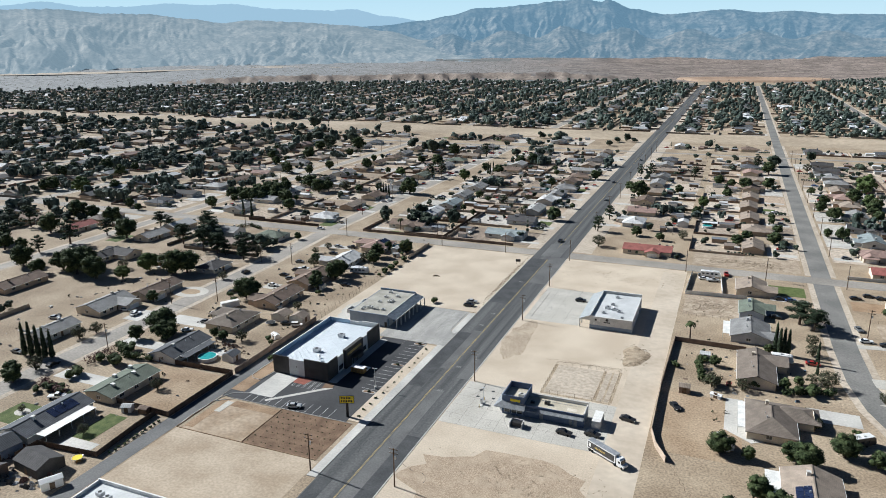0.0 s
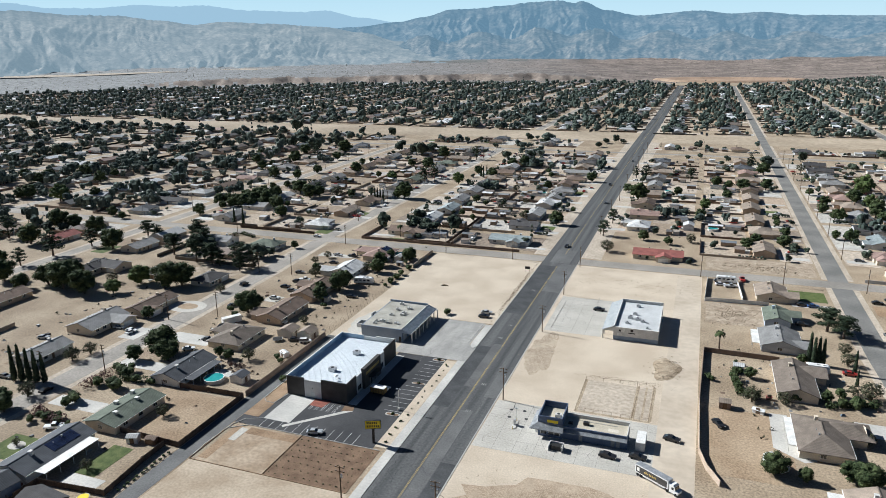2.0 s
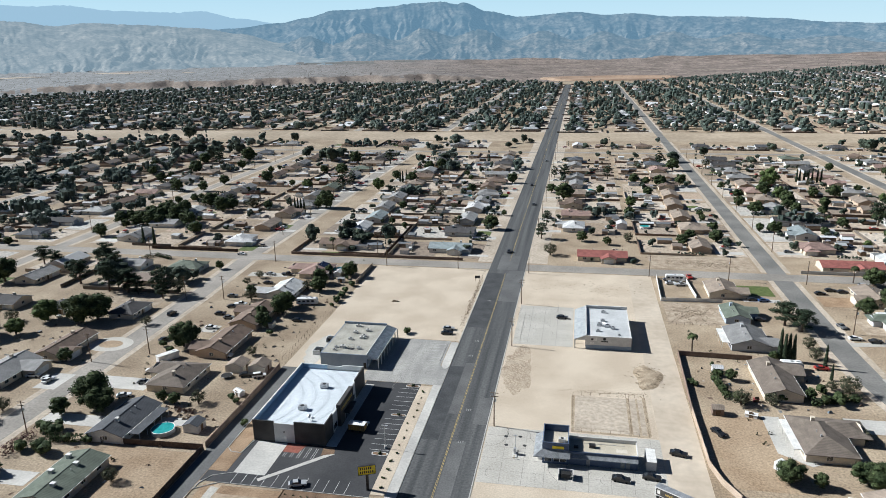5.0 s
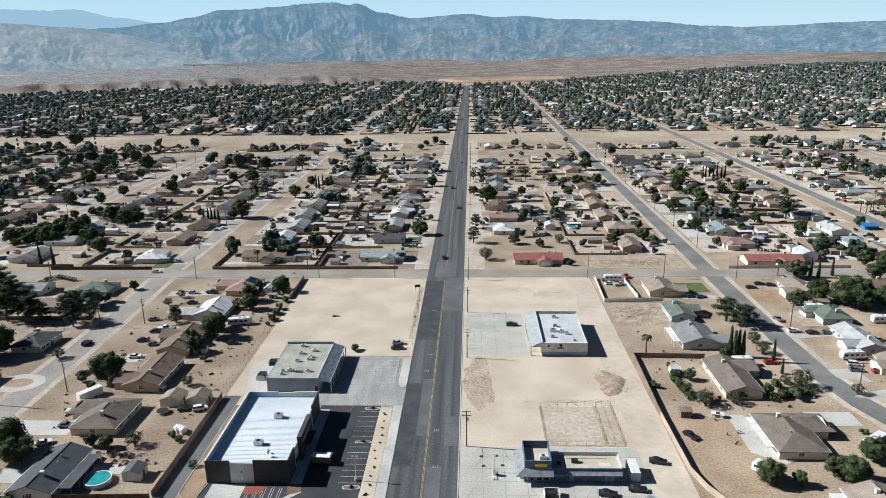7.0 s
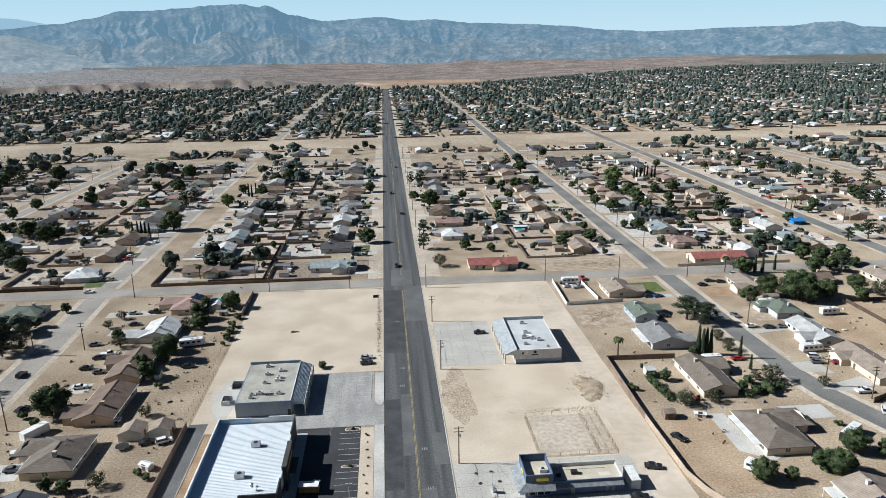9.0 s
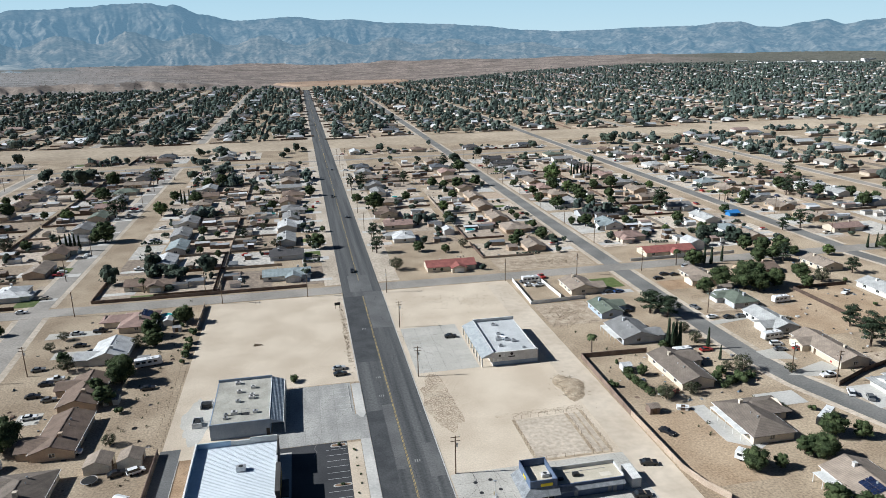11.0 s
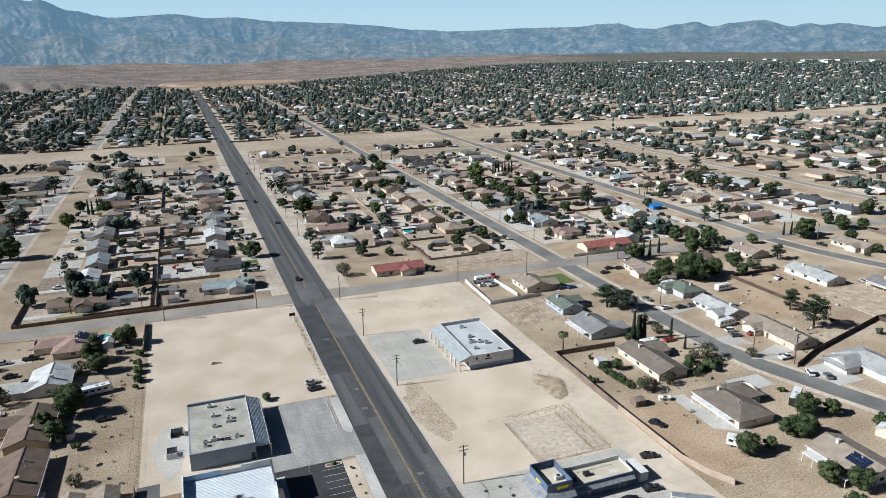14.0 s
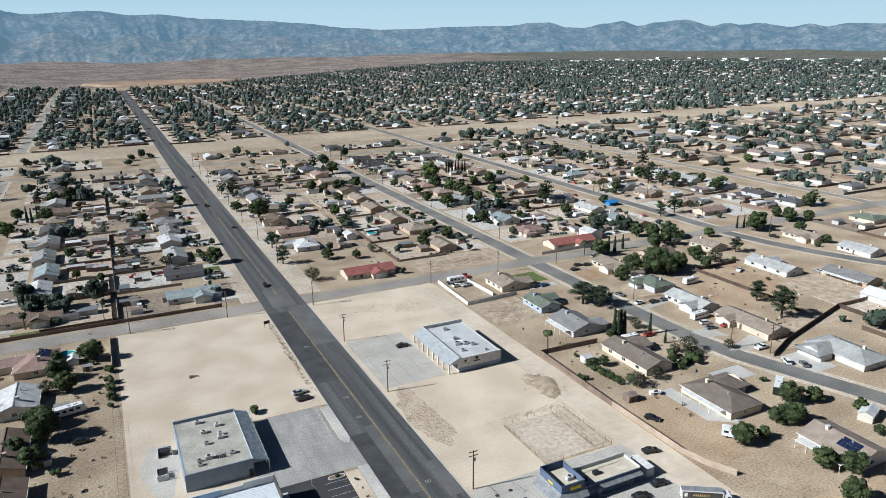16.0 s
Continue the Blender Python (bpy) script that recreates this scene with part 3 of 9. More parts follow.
def ribbon(name, pts, w, z, material, label, category="road"):
    """A paved strip along a line of points."""
    b, n = Build(), len(pts)
    for i, (x, y) in enumerate(pts):
        (xa, ya), (xb, yb) = pts[max(0, i - 1)], pts[min(n - 1, i + 1)]
        L = math.hypot(xb - xa, yb - ya)
        nx, ny = -(yb - ya) / L, (xb - xa) / L
        h = land(x, y)
        b.v += [(x + nx * w, y + ny * w, z + h), (x - nx * w, y - ny * w, z + h), (x - nx * w, y - ny * w, h - 0.3), (x + nx * w, y + ny * w, h - 0.3)]
    b.f = [(4 * i + k, 4 * i + 4 + k, 4 * i + 4 + (k + 1) % 4, 4 * i + (k + 1) % 4) for i in range(n - 1) for k in range(4)]
    return single(name, b, material, label, category, "structure")


for sx in STREETS:
    m = STREET if sx in (126, 256) else ASPHALT_OLD
    lb = "grey asphalt residential street with sandy shoulders"
    w = 4.2 if sx in (126, 256) else 4.5 if sx == -138 else 3.7
    south = [(sx, 306), (sx, -200)]
    if sx == -138:
        south = [(-137, 306), (-133.5, 250), (-131.5, 180), (-131, 90), (-131, -100)]
    if sx == 126:
        south = [(126, 306), (126.4, 230), (127.5, 203), (130.6, 185), (136.5, 168), (143.5, 148), (152, 120), (170, 60)]
    if sx == 256:
        south = [(254, 306), (258, 280), (265, 256), (273, 236), (285, 215), (310, 180), (350, 120)]
    ribbon("street", south, w, 0.04, m, lb)
    ribbon("road_shoulder", south, w + 2.4, 0.026, SHOULDER, "strip of bare sand along the street", "road shoulder")
    for y0, y1 in ((316, 692), (700, 1930)) if sx in (126, 256) else ((316, 692), (872, 1930)):
        ribbon("street", [(sx, y0), (sx, y1)], w, 0.04, m, lb)
        ribbon("road_shoulder", [(sx, y0 + 2), (sx, y1)], w + 2.4, 0.026, SHOULDER, "strip of bare sand along the street", "road shoulder")
for sx in (532, 665, 798):
    ribbon("street", [(sx, 1930 + 30 * k) for k in range(20)], 4.5, 0.5, ASPHALT_OLD, "pale street climbing to the edge of town")
for x0, x1 in ((-16, -8.6), (8.8, 19)):
    single("road_shoulder", flat(x0, x1, 318, 1930, 0.025), SHOULDER, "wide bare sand shoulder of the avenue", "road shoulder", "structure")
paving("corridor", -1500, 1700, 784, 866, 0.03, CORRIDOR, "bare tan utility corridor crossing the town", "open ground")
paving("sand_lot", 9.2, 67.6, 20, 305, 0.02, SAND, "bare pale sand lot with tyre tracks", "vacant lot")
paving("sand_lot", -65.6, -8.8, 218, 305, 0.02, SAND, "bare pale sand lot beside the avenue", "vacant lot")
paving("sand_lot", -65.6, -36, 182.2, 218, 0.02, SAND, "bare pale sand yard behind the auto shop", "vacant lot")
paving("sand_lot", -60, -12, 20, 101.5, 0.02, TROD_SAND, "bare pale sand lot with curved tyre tracks", "vacant lot")
paving("alley", -66, -60.6, 20, 188, 0.03, ASPHALT_MID, "narrow asphalt alley beside a dark fence")
paving("mulch_strip", -60.4, -55.3, 126.5, 182, 0.05, BROWN, "strip of brown wood mulch beside the store", "planting bed")
paving("graded_lot", -58.5, -37.4, 101.8, 120.6, 0.03, TROD, "tan graded dirt lot with a low kerb", "planting bed")
paving("mulch_border", -58.5, -55.6, 103, 120.6, 0.05, BROWN, "brown mulch border of the graded lot", "planting bed")
paving("mulch_border", -53.6, -37.4, 117.4, 120.6, 0.05, BROWN, "brown mulch border of the graded lot", "planting bed")
paving("shrub_bed", -37.2, -13, 101.8, 121.6, 0.05, MULCH, "dark brown mulch bed with rows of small shrubs", "planting bed")
paving("parking_lot", -33.8, -15.4, 121.8, 182, 0.05, ASPHALT_NEW, "new black asphalt parking lot with white stall lines", "parking lot")
paving("parking_lot", -60.4, -33.8, 121.8, 126.4, 0.05, ASPHALT_NEW, "new black asphalt parking lot with white stall lines", "parking lot")
paving("parking_lot", -55.2, -33.8, 126.4, 141.8, 0.05, ASPHALT_NEW, "new black asphalt parking lot with white stall lines", "parking lot")
paving("loading_slab", -53.3, -44.6, 126.3, 141.6, 0.075, CONCRETE, "clean pale concrete loading slab", "slab")
paving("store_walk", -33.6, -30.6, 142, 179.5, 0.13, CONCRETE, "raised concrete walk along the store front", "sidewalk")
paving("planter_strip", -15.4, -11.6, 123, 181, 0.12, SAND, "sandy planting strip with young shrubs beside the sidewalk", "planting bed")
paving("garage_lot", -36, -11.9, 182.2, 217.5, 0.045, CONC_GREY, "worn patched concrete forecourt", "forecourt")
paving("apron", -11.9, -8.7, 182.1, 196.5, 0.055, CONC_GREY, "worn concrete driveway apron of the auto shop", "driveway")
paving("check_lot", 10.8, 32.6, 218.8, 258.6, 0.045, CONC_OLD, "pale concrete car park with faded stall lines", "parking lot")
paving("shop_apron", 9.5, 57, 132.5, 159.6, 0.045, CONC_OLD, "stained concrete apron round the corner shop", "forecourt")
paving("side_drive", 57, 67.4, 20, 300, 0.035, DRIVE, "packed pale dirt track along the wall", "track")
paving("sidewalk", -11.5, -8.7, 95, 182, 0.17, CONCRETE, "pale concrete sidewalk with raised kerb", "sidewalk")
single("sidewalk", Build().slab([(-11.6, 197), (-10.6, 194.4), (-9.6, 194), (-8.7, 196), (-8.7, 216.4), (-11.6, 216.4)], -0.2, 0.17), CONCRETE, "pale concrete sidewalk with rounded kerb end", "sidewalk", "structure")
paving("kerb", 8.8, 9.1, 20, 305, 0.12, CONCRETE, "thin concrete kerb along the avenue", "kerb")
paving("kerb", -9.0, -8.7, 217, 300, 0.12, CONCRETE, "thin concrete kerb along the avenue", "kerb")


def blotch(name, cx, cy, rx, ry, z, material, label, seed=0.0, n=36):
    """A ground patch with an uneven edge."""
    pts = []
    for k in range(n):
        a = 2 * math.pi * k / n
        q = 1 + 0.45 * noise.noise((math.cos(a) * 1.7 + seed, math.sin(a) * 1.7, seed)) + 0.2 * noise.noise((math.cos(a) * 5, math.sin(a) * 5 + seed, 3))
        pts.append((cx + rx * q * math.cos(a), cy + ry * q * math.sin(a)))
    return single(name, Build().slab(pts, -0.2, z), material, label, "ground patch", "structure")


blotch("stony_patch", 14.6, 198, 5, 17, 0.03, CRAZED, "cracked plates of dried mud by the avenue", 1.0)
blotch("stony_patch", 38, 106, 30, 18, 0.03, BROKEN, "brown weedy rough patch on the sand lot", 2.0)
blotch("stony_patch", -58, 203, 5, 12, 0.034, CONC_OLD, "crumbling concrete pad behind the auto shop", 5.0)
for x in (-0.18, 0.12):
    single("centre_line", Build().box(x - 0.05, x + 0.05, -200, 300, 0.055, 0.066), YELLOW, "yellow painted road line", "road marking", "structure")
    single("centre_line", Build().box(x - 0.04, x + 0.04, 322, 1930, 0.055, 0.066), YELLOW, "yellow painted road line", "road marking", "structure")
for x0, x1, y0, y1, tone in [(-8.5, -3.6, 150, 197, 0), (-3.4, -0.4, 165, 200, 1), (0.6, 4.4, 90, 150, 1), (4.6, 8.7, 60, 122, 0), (0.5, 8.6, 262, 305, 1), (-8.4, -0.5, 232, 300, 0), (-5, 5, 306, 330, 1), (4.7, 8.6, 160, 176, 1), (-8.3, -4.2, 60, 96, 0)]:
    single("asphalt_patch", Build().box(x0, x1, y0, y1, 0.03, 0.064), (ROAD_PATCH, ASPHALT_MID)[tone], "repaved strip of darker asphalt", "road patch", "structure")
for x, y in [(-2.2, 219), (-2.6, 206), (2.5, 168), (3.0, 150), (-3, 262)]:
    m = single("road_word", Build().box(-0.9, -0.6, -0.6, 0.6, 0, 0.01).box(-0.3, 0.0, -0.6, 0.6, 0, 0.01).box(0.3, 0.6, -0.6, 0.6, 0, 0.01), PALEROAD, "faded painted road lettering", "road marking", "structure")
    m.matrix_basis = pose(x, y, 0.068)


# ---------------------------------------------------------------- houses
def gable_roof(w, d, h, rise, eave=0.5, t=0.16):
    """Ridge along x."""
    x, y, k = w / 2 + eave, d / 2 + eave, rise / (d / 2)
    zl = h - eave * k
    sec = [(-y, zl), (0, h + rise), (y, zl), (y, zl - t), (0, h + rise - t * 1.2), (-y, zl - t)]
    vs = [(-x, a, z) for a, z in sec] + [(x, a, z) for a, z in sec]
    return Build().add(vs, [(0, 1, 7, 6), (1, 2, 8, 7), (2, 3, 9, 8), (3, 4, 10, 9), (4, 5, 11, 10), (5, 0, 6, 11), (5, 4, 1, 0), (4, 3, 2, 1), (6, 7, 10, 11), (7, 8, 9, 10)])


def hip_roof(w, d, h, rise, eave=0.5, t=0.16):
    x, y, k = w / 2 + eave, d / 2 + eave, rise / (d / 2)
    zl, r = h - eave * k, max(0.3, w / 2 - d / 2)
    vs = [(-x, -y, zl), (x, -y, zl), (x, y, zl), (-x, y, zl), (-r, 0, h + rise), (r, 0, h + rise), (-x, -y, zl - t), (x, -y, zl - t), (x, y, zl - t), (-x, y, zl - t)]
    return Build().add(vs, [(0, 1, 5, 4), (1, 2, 5), (2, 3, 4, 5), (3, 0, 4), (9, 8, 7, 6), (0, 6, 7, 1), (1, 7, 8, 2), (2, 8, 9, 3), (3, 9, 6, 0)])


def gable_walls(w, d, h, rise):
    x, y = w / 2, d / 2
    vs = [(-x, -y, 0), (x, -y, 0), (x, y, 0), (-x, y, 0), (-x, -y, h), (x, -y, h), (x, y, h), (-x, y, h), (-x, 0, h + rise * 0.95), (x, 0, h + rise * 0.95)]
    return Build().add(vs, [(0, 1, 5, 4), (2, 3, 7, 6), (1, 2, 6, 9, 5), (3, 0, 4, 8, 7)])


def window(parent, x, y, w, side, z=1.0, h=1.1):
    """A framed window on the wall whose outside looks along side."""
    m = pose(x, y, z, 0, 0, {"-y": 0, "+x": 90, "+y": 180, "-x": -90}[side])
    f = part("window", Build().box(-w / 2 - 0.08, w / 2 + 0.08, -0.05, 0.02, -0.08, 0).box(-w / 2 - 0.08, w / 2 + 0.08, -0.05, 0.02, h, h + 0.08)
             .box(-w / 2 - 0.08, -w / 2, -0.05, 0.02, 0, h).box(w / 2, w / 2 + 0.08, -0.05, 0.02, 0, h).box(-0.03, 0.03, -0.045, 0.02, 0, h).turned(m), WHITE, parent)
    part("pane", Build().box(-w / 2, w / 2, -0.025, 0.01, 0, h).turned(m), GLASS, f)


def house(x, y, rot, w, d, roof, wall, label, hip=False, rise=None, h=2.7, wing=None, chimney=True, porch=0, solar=0, group="houses", lite=False, cover=None):
    """Ridge along its own x, front towards -y. wing: (x, width, depth) of a gable wing to the front."""
    rise = rise or d * 0.17
    o = base("house", pose(x, y, 0.02, 0, 0, rot), label, "house", group)
    rm, wm = ROOFS[roof], WALLS[wall]
    part("wall", gable_walls(w, d, h, rise) if not hip else Build().box(-w / 2, w / 2, -d / 2, d / 2, 0, h), wm, o)
    r = part("roof", (hip_roof if hip else gable_roof)(w, d, h, rise), rm, o)
    if chimney:
        cx = w * 0.22
        part("chimney", Build().box(cx, cx + 0.9, 0.6, 1.5, h, h + rise + 0.6).box(cx - 0.08, cx + 0.98, 0.52, 1.58, h + rise + 0.6, h + rise + 0.75), wm, r)
    part("roof_vent", Build().box(-w * 0.2, -w * 0.2 + 0.4, 1.0, 1.4, h, h + rise * 0.9 + 0.35), METAL, r)
    if not lite:
        q = max(0.3, w / 2 - d / 2) if hip else w / 2 + 0.5
        part("ridge_cap", Build().box(-q, q, -0.16, 0.16, h + rise - 0.05, h + rise + 0.06), rm, r)
        for e in (-1, 1):
            ye = e * (d / 2 + 0.5)
            part("gutter", Build().box(-w / 2 - 0.5, w / 2 + 0.5, min(ye, ye + e * 0.12), max(ye, ye + e * 0.12), h - rise / (d / 2) * 0.5 - 0.16, h - rise / (d / 2) * 0.5 - 0.02), WHITE, r)
        part("roof_vent", Build().tube((-w * 0.05, 1.6, h), (-w * 0.05, 1.6, h + rise * 0.8 + 0.4), 0.1, 0.1), METAL, r)
    if wing:
        wx, ww, wd = wing
        m = pose(wx, -d / 2 - wd / 2 + d * 0.25, 0, 0, 0, 90)
        wr = ww * 0.17
        part("wall", gable_walls(wd + d * 0.5, ww, h, wr).turned(m), wm, o)
        part("roof", gable_roof(wd + d * 0.5, ww, h, wr).turned(m) if not hip else hip_roof(wd + d * 0.5 + ww * 0.3, ww, h, wr).turned(m), rm, o)
        yf = -d / 2 - wd
        part("garage_door", Build().box(wx - 2.4, wx + 2.4, yf - 0.05, yf + 0.03, 0, 2.15).box(wx - 2.4, wx + 2.4, yf - 0.06, yf, 1.05, 1.09), WHITE, o)
    elif w > 12:
        part("garage_door", Build().box(w / 2 - 5.6, w / 2 - 0.8, -d / 2 - 0.05, -d / 2 + 0.03, 0, 2.15).box(w / 2 - 5.6, w / 2 - 0.8, -d / 2 - 0.06, -d / 2, 1.05, 1.09), WHITE, o)
    part("door", Build().box(-0.5, 0.5, -d / 2 - 0.05, -d / 2 + 0.03, 0, 2.05).box(0.3, 0.36, -d / 2 - 0.1, -d / 2 - 0.04, 0.98, 1.04), WOOD, o)
    for wx in (-w * 0.36,) if lite else (-w * 0.36, -w * 0.18):
        window(o, wx, -d / 2, 1.5, "-y")
    for wx in (w * 0.2,) if lite else (-w * 0.3, 0, w * 0.3):
        window(o, wx, d / 2, 1.6, "+y")
    window(o, w / 2, 0, 1.4, "+x")
    if not lite:
        window(o, -w / 2, 0.6, 1.4, "-x")
    if porch:
        p = part("patio_cover", Build().box(-w * 0.4, w * 0.4, d / 2 + 0.1, d / 2 + porch, h - 0.35, h - 0.23), cover or WHITE, o)
        for k in range(5):
            px = -w * 0.38 + k * w * 0.19
            part("post", Build().box(px - 0.06, px + 0.06, d / 2 + porch - 0.2, d / 2 + porch - 0.08, 0, h - 0.35), WHITE, p)
    for k in range(solar):
        for j in range(2):
            zr = rise / (d / 2)
            x0, y0 = -w * 0.35 + k * 1.1, 0.7 + j * 1.75
            z0, z1 = h + rise - y0 * zr + 0.12, h + rise - (y0 + 1.65) * zr + 0.12
            part("solar_panel", Build().add([(x0, y0, z0), (x0 + 1.02, y0, z0), (x0 + 1.02, y0 + 1.65, z1), (x0, y0 + 1.65, z1),
                                             (x0, y0, z0 - .06), (x0 + 1.02, y0, z0 - .06), (x0 + 1.02, y0 + 1.65, z1 - .06), (x0, y0 + 1.65, z1 - .06)],
                                            [(0, 1, 2, 3), (7, 6, 5, 4), (0, 4, 5, 1), (1, 5, 6, 2), (2, 6, 7, 3), (3, 7, 4, 0)]), SOLAR, r)
    return o


# ---------------------------------------------------------------- trees
def cards(rng, blobs, n, size, tight=0.0):
    """Small leaf clumps over the outside of several lumps: (centre, radii)."""
    blobs = [(np.array(c), np.array(r)) for c, r in blobs]
    wts = np.array([r.prod() ** 0.667 for _, r in blobs])
    pick = rng.choice(len(blobs), n, p=wts / wts.sum())
    d = rng.normal(size=(n, 3))
    d /= np.linalg.norm(d, axis=1)[:, None]
    depth = 0.55 + 0.4 * tight + (0.5 - 0.4 * tight) * rng.random(n) ** 0.6
    c, r = np.array([b[0] for b in blobs])[pick], np.array([b[1] for b in blobs])[pick]
    p = c + d * r * depth[:, None]
    nrm = d + rng.normal(size=(n, 3)) * (0.55 - 0.3 * tight) + np.array([0, 0, 0.35])
    nrm /= np.linalg.norm(nrm, axis=1)[:, None]
    u = np.cross(nrm, rng.normal(size=(n, 3)))
    u /= np.linalg.norm(u, axis=1)[:, None]
    v = np.cross(nrm, u)
    s = size * (0.6 + 0.8 * rng.random(n))[:, None]
    a = 0.55 + 0.45 * rng.random(n)[:, None]
    q = np.stack([p - u * s, p - v * s * a + nrm * s * 0.25, p + u * s, p + v * s * a - nrm * s * 0.3], 1)
    return q.reshape(-1, 3)


def core(blobs, share=0.86, seed=0.0, coarse=False):
    """The leafy mass inside a crown: uneven lumps, open below."""
    out = []
    for i, (c, r) in enumerate(blobs):
        c, r = Vector(c), Vector(r)

        def at(p):
            d = Vector(p).normalized()
            q = share * (1 + 0.32 * noise.noise(d * 1.9 + Vector((seed, i * 1.7, 0))))
            return c + Vector((d.x * r.x, d.y * r.y, d.z * r.z)) * q
        for u, v, w in ((Vector((1, 0, 0)), Vector((0, 1, 0)), Vector((0, 0, 1))), (Vector((0, 1, 0)), Vector((0, 0, 1)), Vector((1, 0, 0))), (Vector((0, 0, 1)), Vector((0, 1, 0)), Vector((-1, 0, 0))),
                        (Vector((0, 0, 1)), Vector((1, 0, 0)), Vector((0, 1, 0))), (Vector((1, 0, 0)), Vector((0, 0, 1)), Vector((0, -1, 0)))):
            ku, kv = (1 if coarse and u.z else 2), (1 if coarse and v.z else 2)
            for a in range(ku):
                for e in range(kv):
                    out += [at(w + u * (2 * (a + f) / ku - 1) + v * (2 * (e + g) / kv - 1)) for f, g in ((0, 0), (1, 0), (1, 1), (0, 1))]
    return np.array([tuple(p) for p in out])


def quads_mesh(name, verts, material):
    n = len(verts) // 4
    me = bpy.data.meshes.new(name)
    me.vertices.add(4 * n)
    me.vertices.foreach_set("co", verts.astype(np.float32).ravel())
    me.loops.add(4 * n)
    me.loops.foreach_set("vertex_index", np.arange(4 * n, dtype=np.int32))
    me.polygons.add(n)
    me.polygons.foreach_set("loop_start", np.arange(0, 4 * n, 4, dtype=np.int32))
    me.update(calc_edges=True)
    me.materials.append(material)
    return me


def tree_meshes(kind, seed, grand=True):
    rng = np.random.default_rng(seed)
    t = Build()
    if kind == "cypress":
        t.tube((0, 0, 0), (0, 0, 6), 0.16, 0.05)
        v = cards(rng, [((0, 0, 1.2 + k * 1.1), (0.85 - 0.08 * k, 0.85 - 0.08 * k, 1.3)) for k in range(7)], 520, 0.17, 0.8)
        return t, np.concatenate([core([((0, 0, 1.2 + k * 1.1), (0.85 - 0.08 * k, 0.85 - 0.08 * k, 1.3)) for k in range(7)], 0.9, seed), v]), LEAF_DK
    if kind == "palm":
        t.tube((0, 0, 0), (0.1, 0, 3.5), 0.3, 0.24).tube((0.1, 0, 3.5), (0.15, 0, 7.5), 0.24, 0.22)
        vs = []
        for k in range(46):
            a, lift = rng.random() * 6.28, rng.random()
            u = np.array([math.cos(a), math.sin(a), 0])
            side = np.array([-math.sin(a), math.cos(a), 0])
            p0 = np.array([0.15, 0, 7.5])
            for s in range(4):
                f0, f1 = s / 4, (s + 1) / 4
                q = [p0 + u * 1.9 * f + np.array([0, 0, (lift * 1.6 - 0.35) * f - 1.7 * f * f]) for f in (f0, f1)]
                w0, w1 = 0.12 + 0.3 * f0, 0.12 + 0.3 * f1 * (1 if s < 3 else 0.2)
                vs += [q[0] - side * w0, q[1] - side * w1, q[1] + side * w1, q[0] + side * w0]
        return t, np.array(vs), LEAF
    if kind == "shrub":
        t.tube((0, 0, 0), (0, 0, 0.7), 0.09, 0.05, 5)
        bl = [((rng.normal() * 0.35, rng.normal() * 0.35, 0.75 + rng.random() * 0.3), (0.7, 0.7, 0.65)) for _ in range(4)]
        return t, np.concatenate([core(bl, 0.85, seed), cards(rng, bl, 170, 0.125, 0.5)]), LEAF
    R, zc, hz, nb, n, size = {"broad": (2.5, 3.0, 1.8, 15, 3600, 0.115), "pine": (2.35, 4.9, 2.8, 18, 3000, 0.12), "olive": (2.2, 2.4, 1.5, 12, 1500, 0.11)}[kind]
    if not grand and kind != "olive":
        n, size = int(n * 0.22), size * 1.6
    t.tube((0, 0, 0), (0.1, 0.05, zc * 0.6), 0.26, 0.19).tube((0.1, 0.05, zc * 0.6), (0.05, 0.1, zc + hz * 0.6), 0.19, 0.07)
    k = 0.5 if kind == "pine" else 1.0
    bl = [((0, 0, zc), (R * k, R * k, hz * k))] * 2
    for k in range(nb):
        a, u = 2.4 * k + rng.random() * 0.8, (k + 0.5) / nb * 2 - 1
        q = math.sqrt(max(0.05, 1 - u * u)) * R * (0.6 + 0.35 * rng.random())
        if kind == "pine":
            q *= 1.25 - 0.45 * (u + 1) / 2
        c = (math.cos(a) * q, math.sin(a) * q, zc + u * hz * (0.85 + 0.3 * rng.random()))
        s = (0.75 + 0.55 * rng.random()) * R / 2.4
        bl.append((c, (s, s, s * (0.5 if kind == "pine" else 0.78))))
        t.tube((0.1, 0.05, zc * (0.5 + 0.03 * k)), c, 0.08, 0.025, 5)
    solid = core(bl[1:] if kind != "olive" else [(c, (r[0] * 0.8, r[1] * 0.8, r[2] * 0.8)) for c, r in bl[2:]], 0.76 if kind == "broad" else 0.56, seed)
    return t, np.concatenate([solid, cards(rng, bl, n, size, 0.45)]), {"broad": LEAF, "pine": LEAF_DK, "olive": LEAF_OL}[kind]


TREES = {}
TREE_LABEL = {"broad": "broad leafy shade tree with a rounded crown", "pine": "tall dark green pine with an open crown", "cypress": "slim columnar dark green cypress",
              "palm": "fan palm with a bare trunk", "shrub": "low green garden shrub", "olive": "small sparse olive-green tree", "pale": "pale yellow-green shade tree"}
trng = random.Random(5)


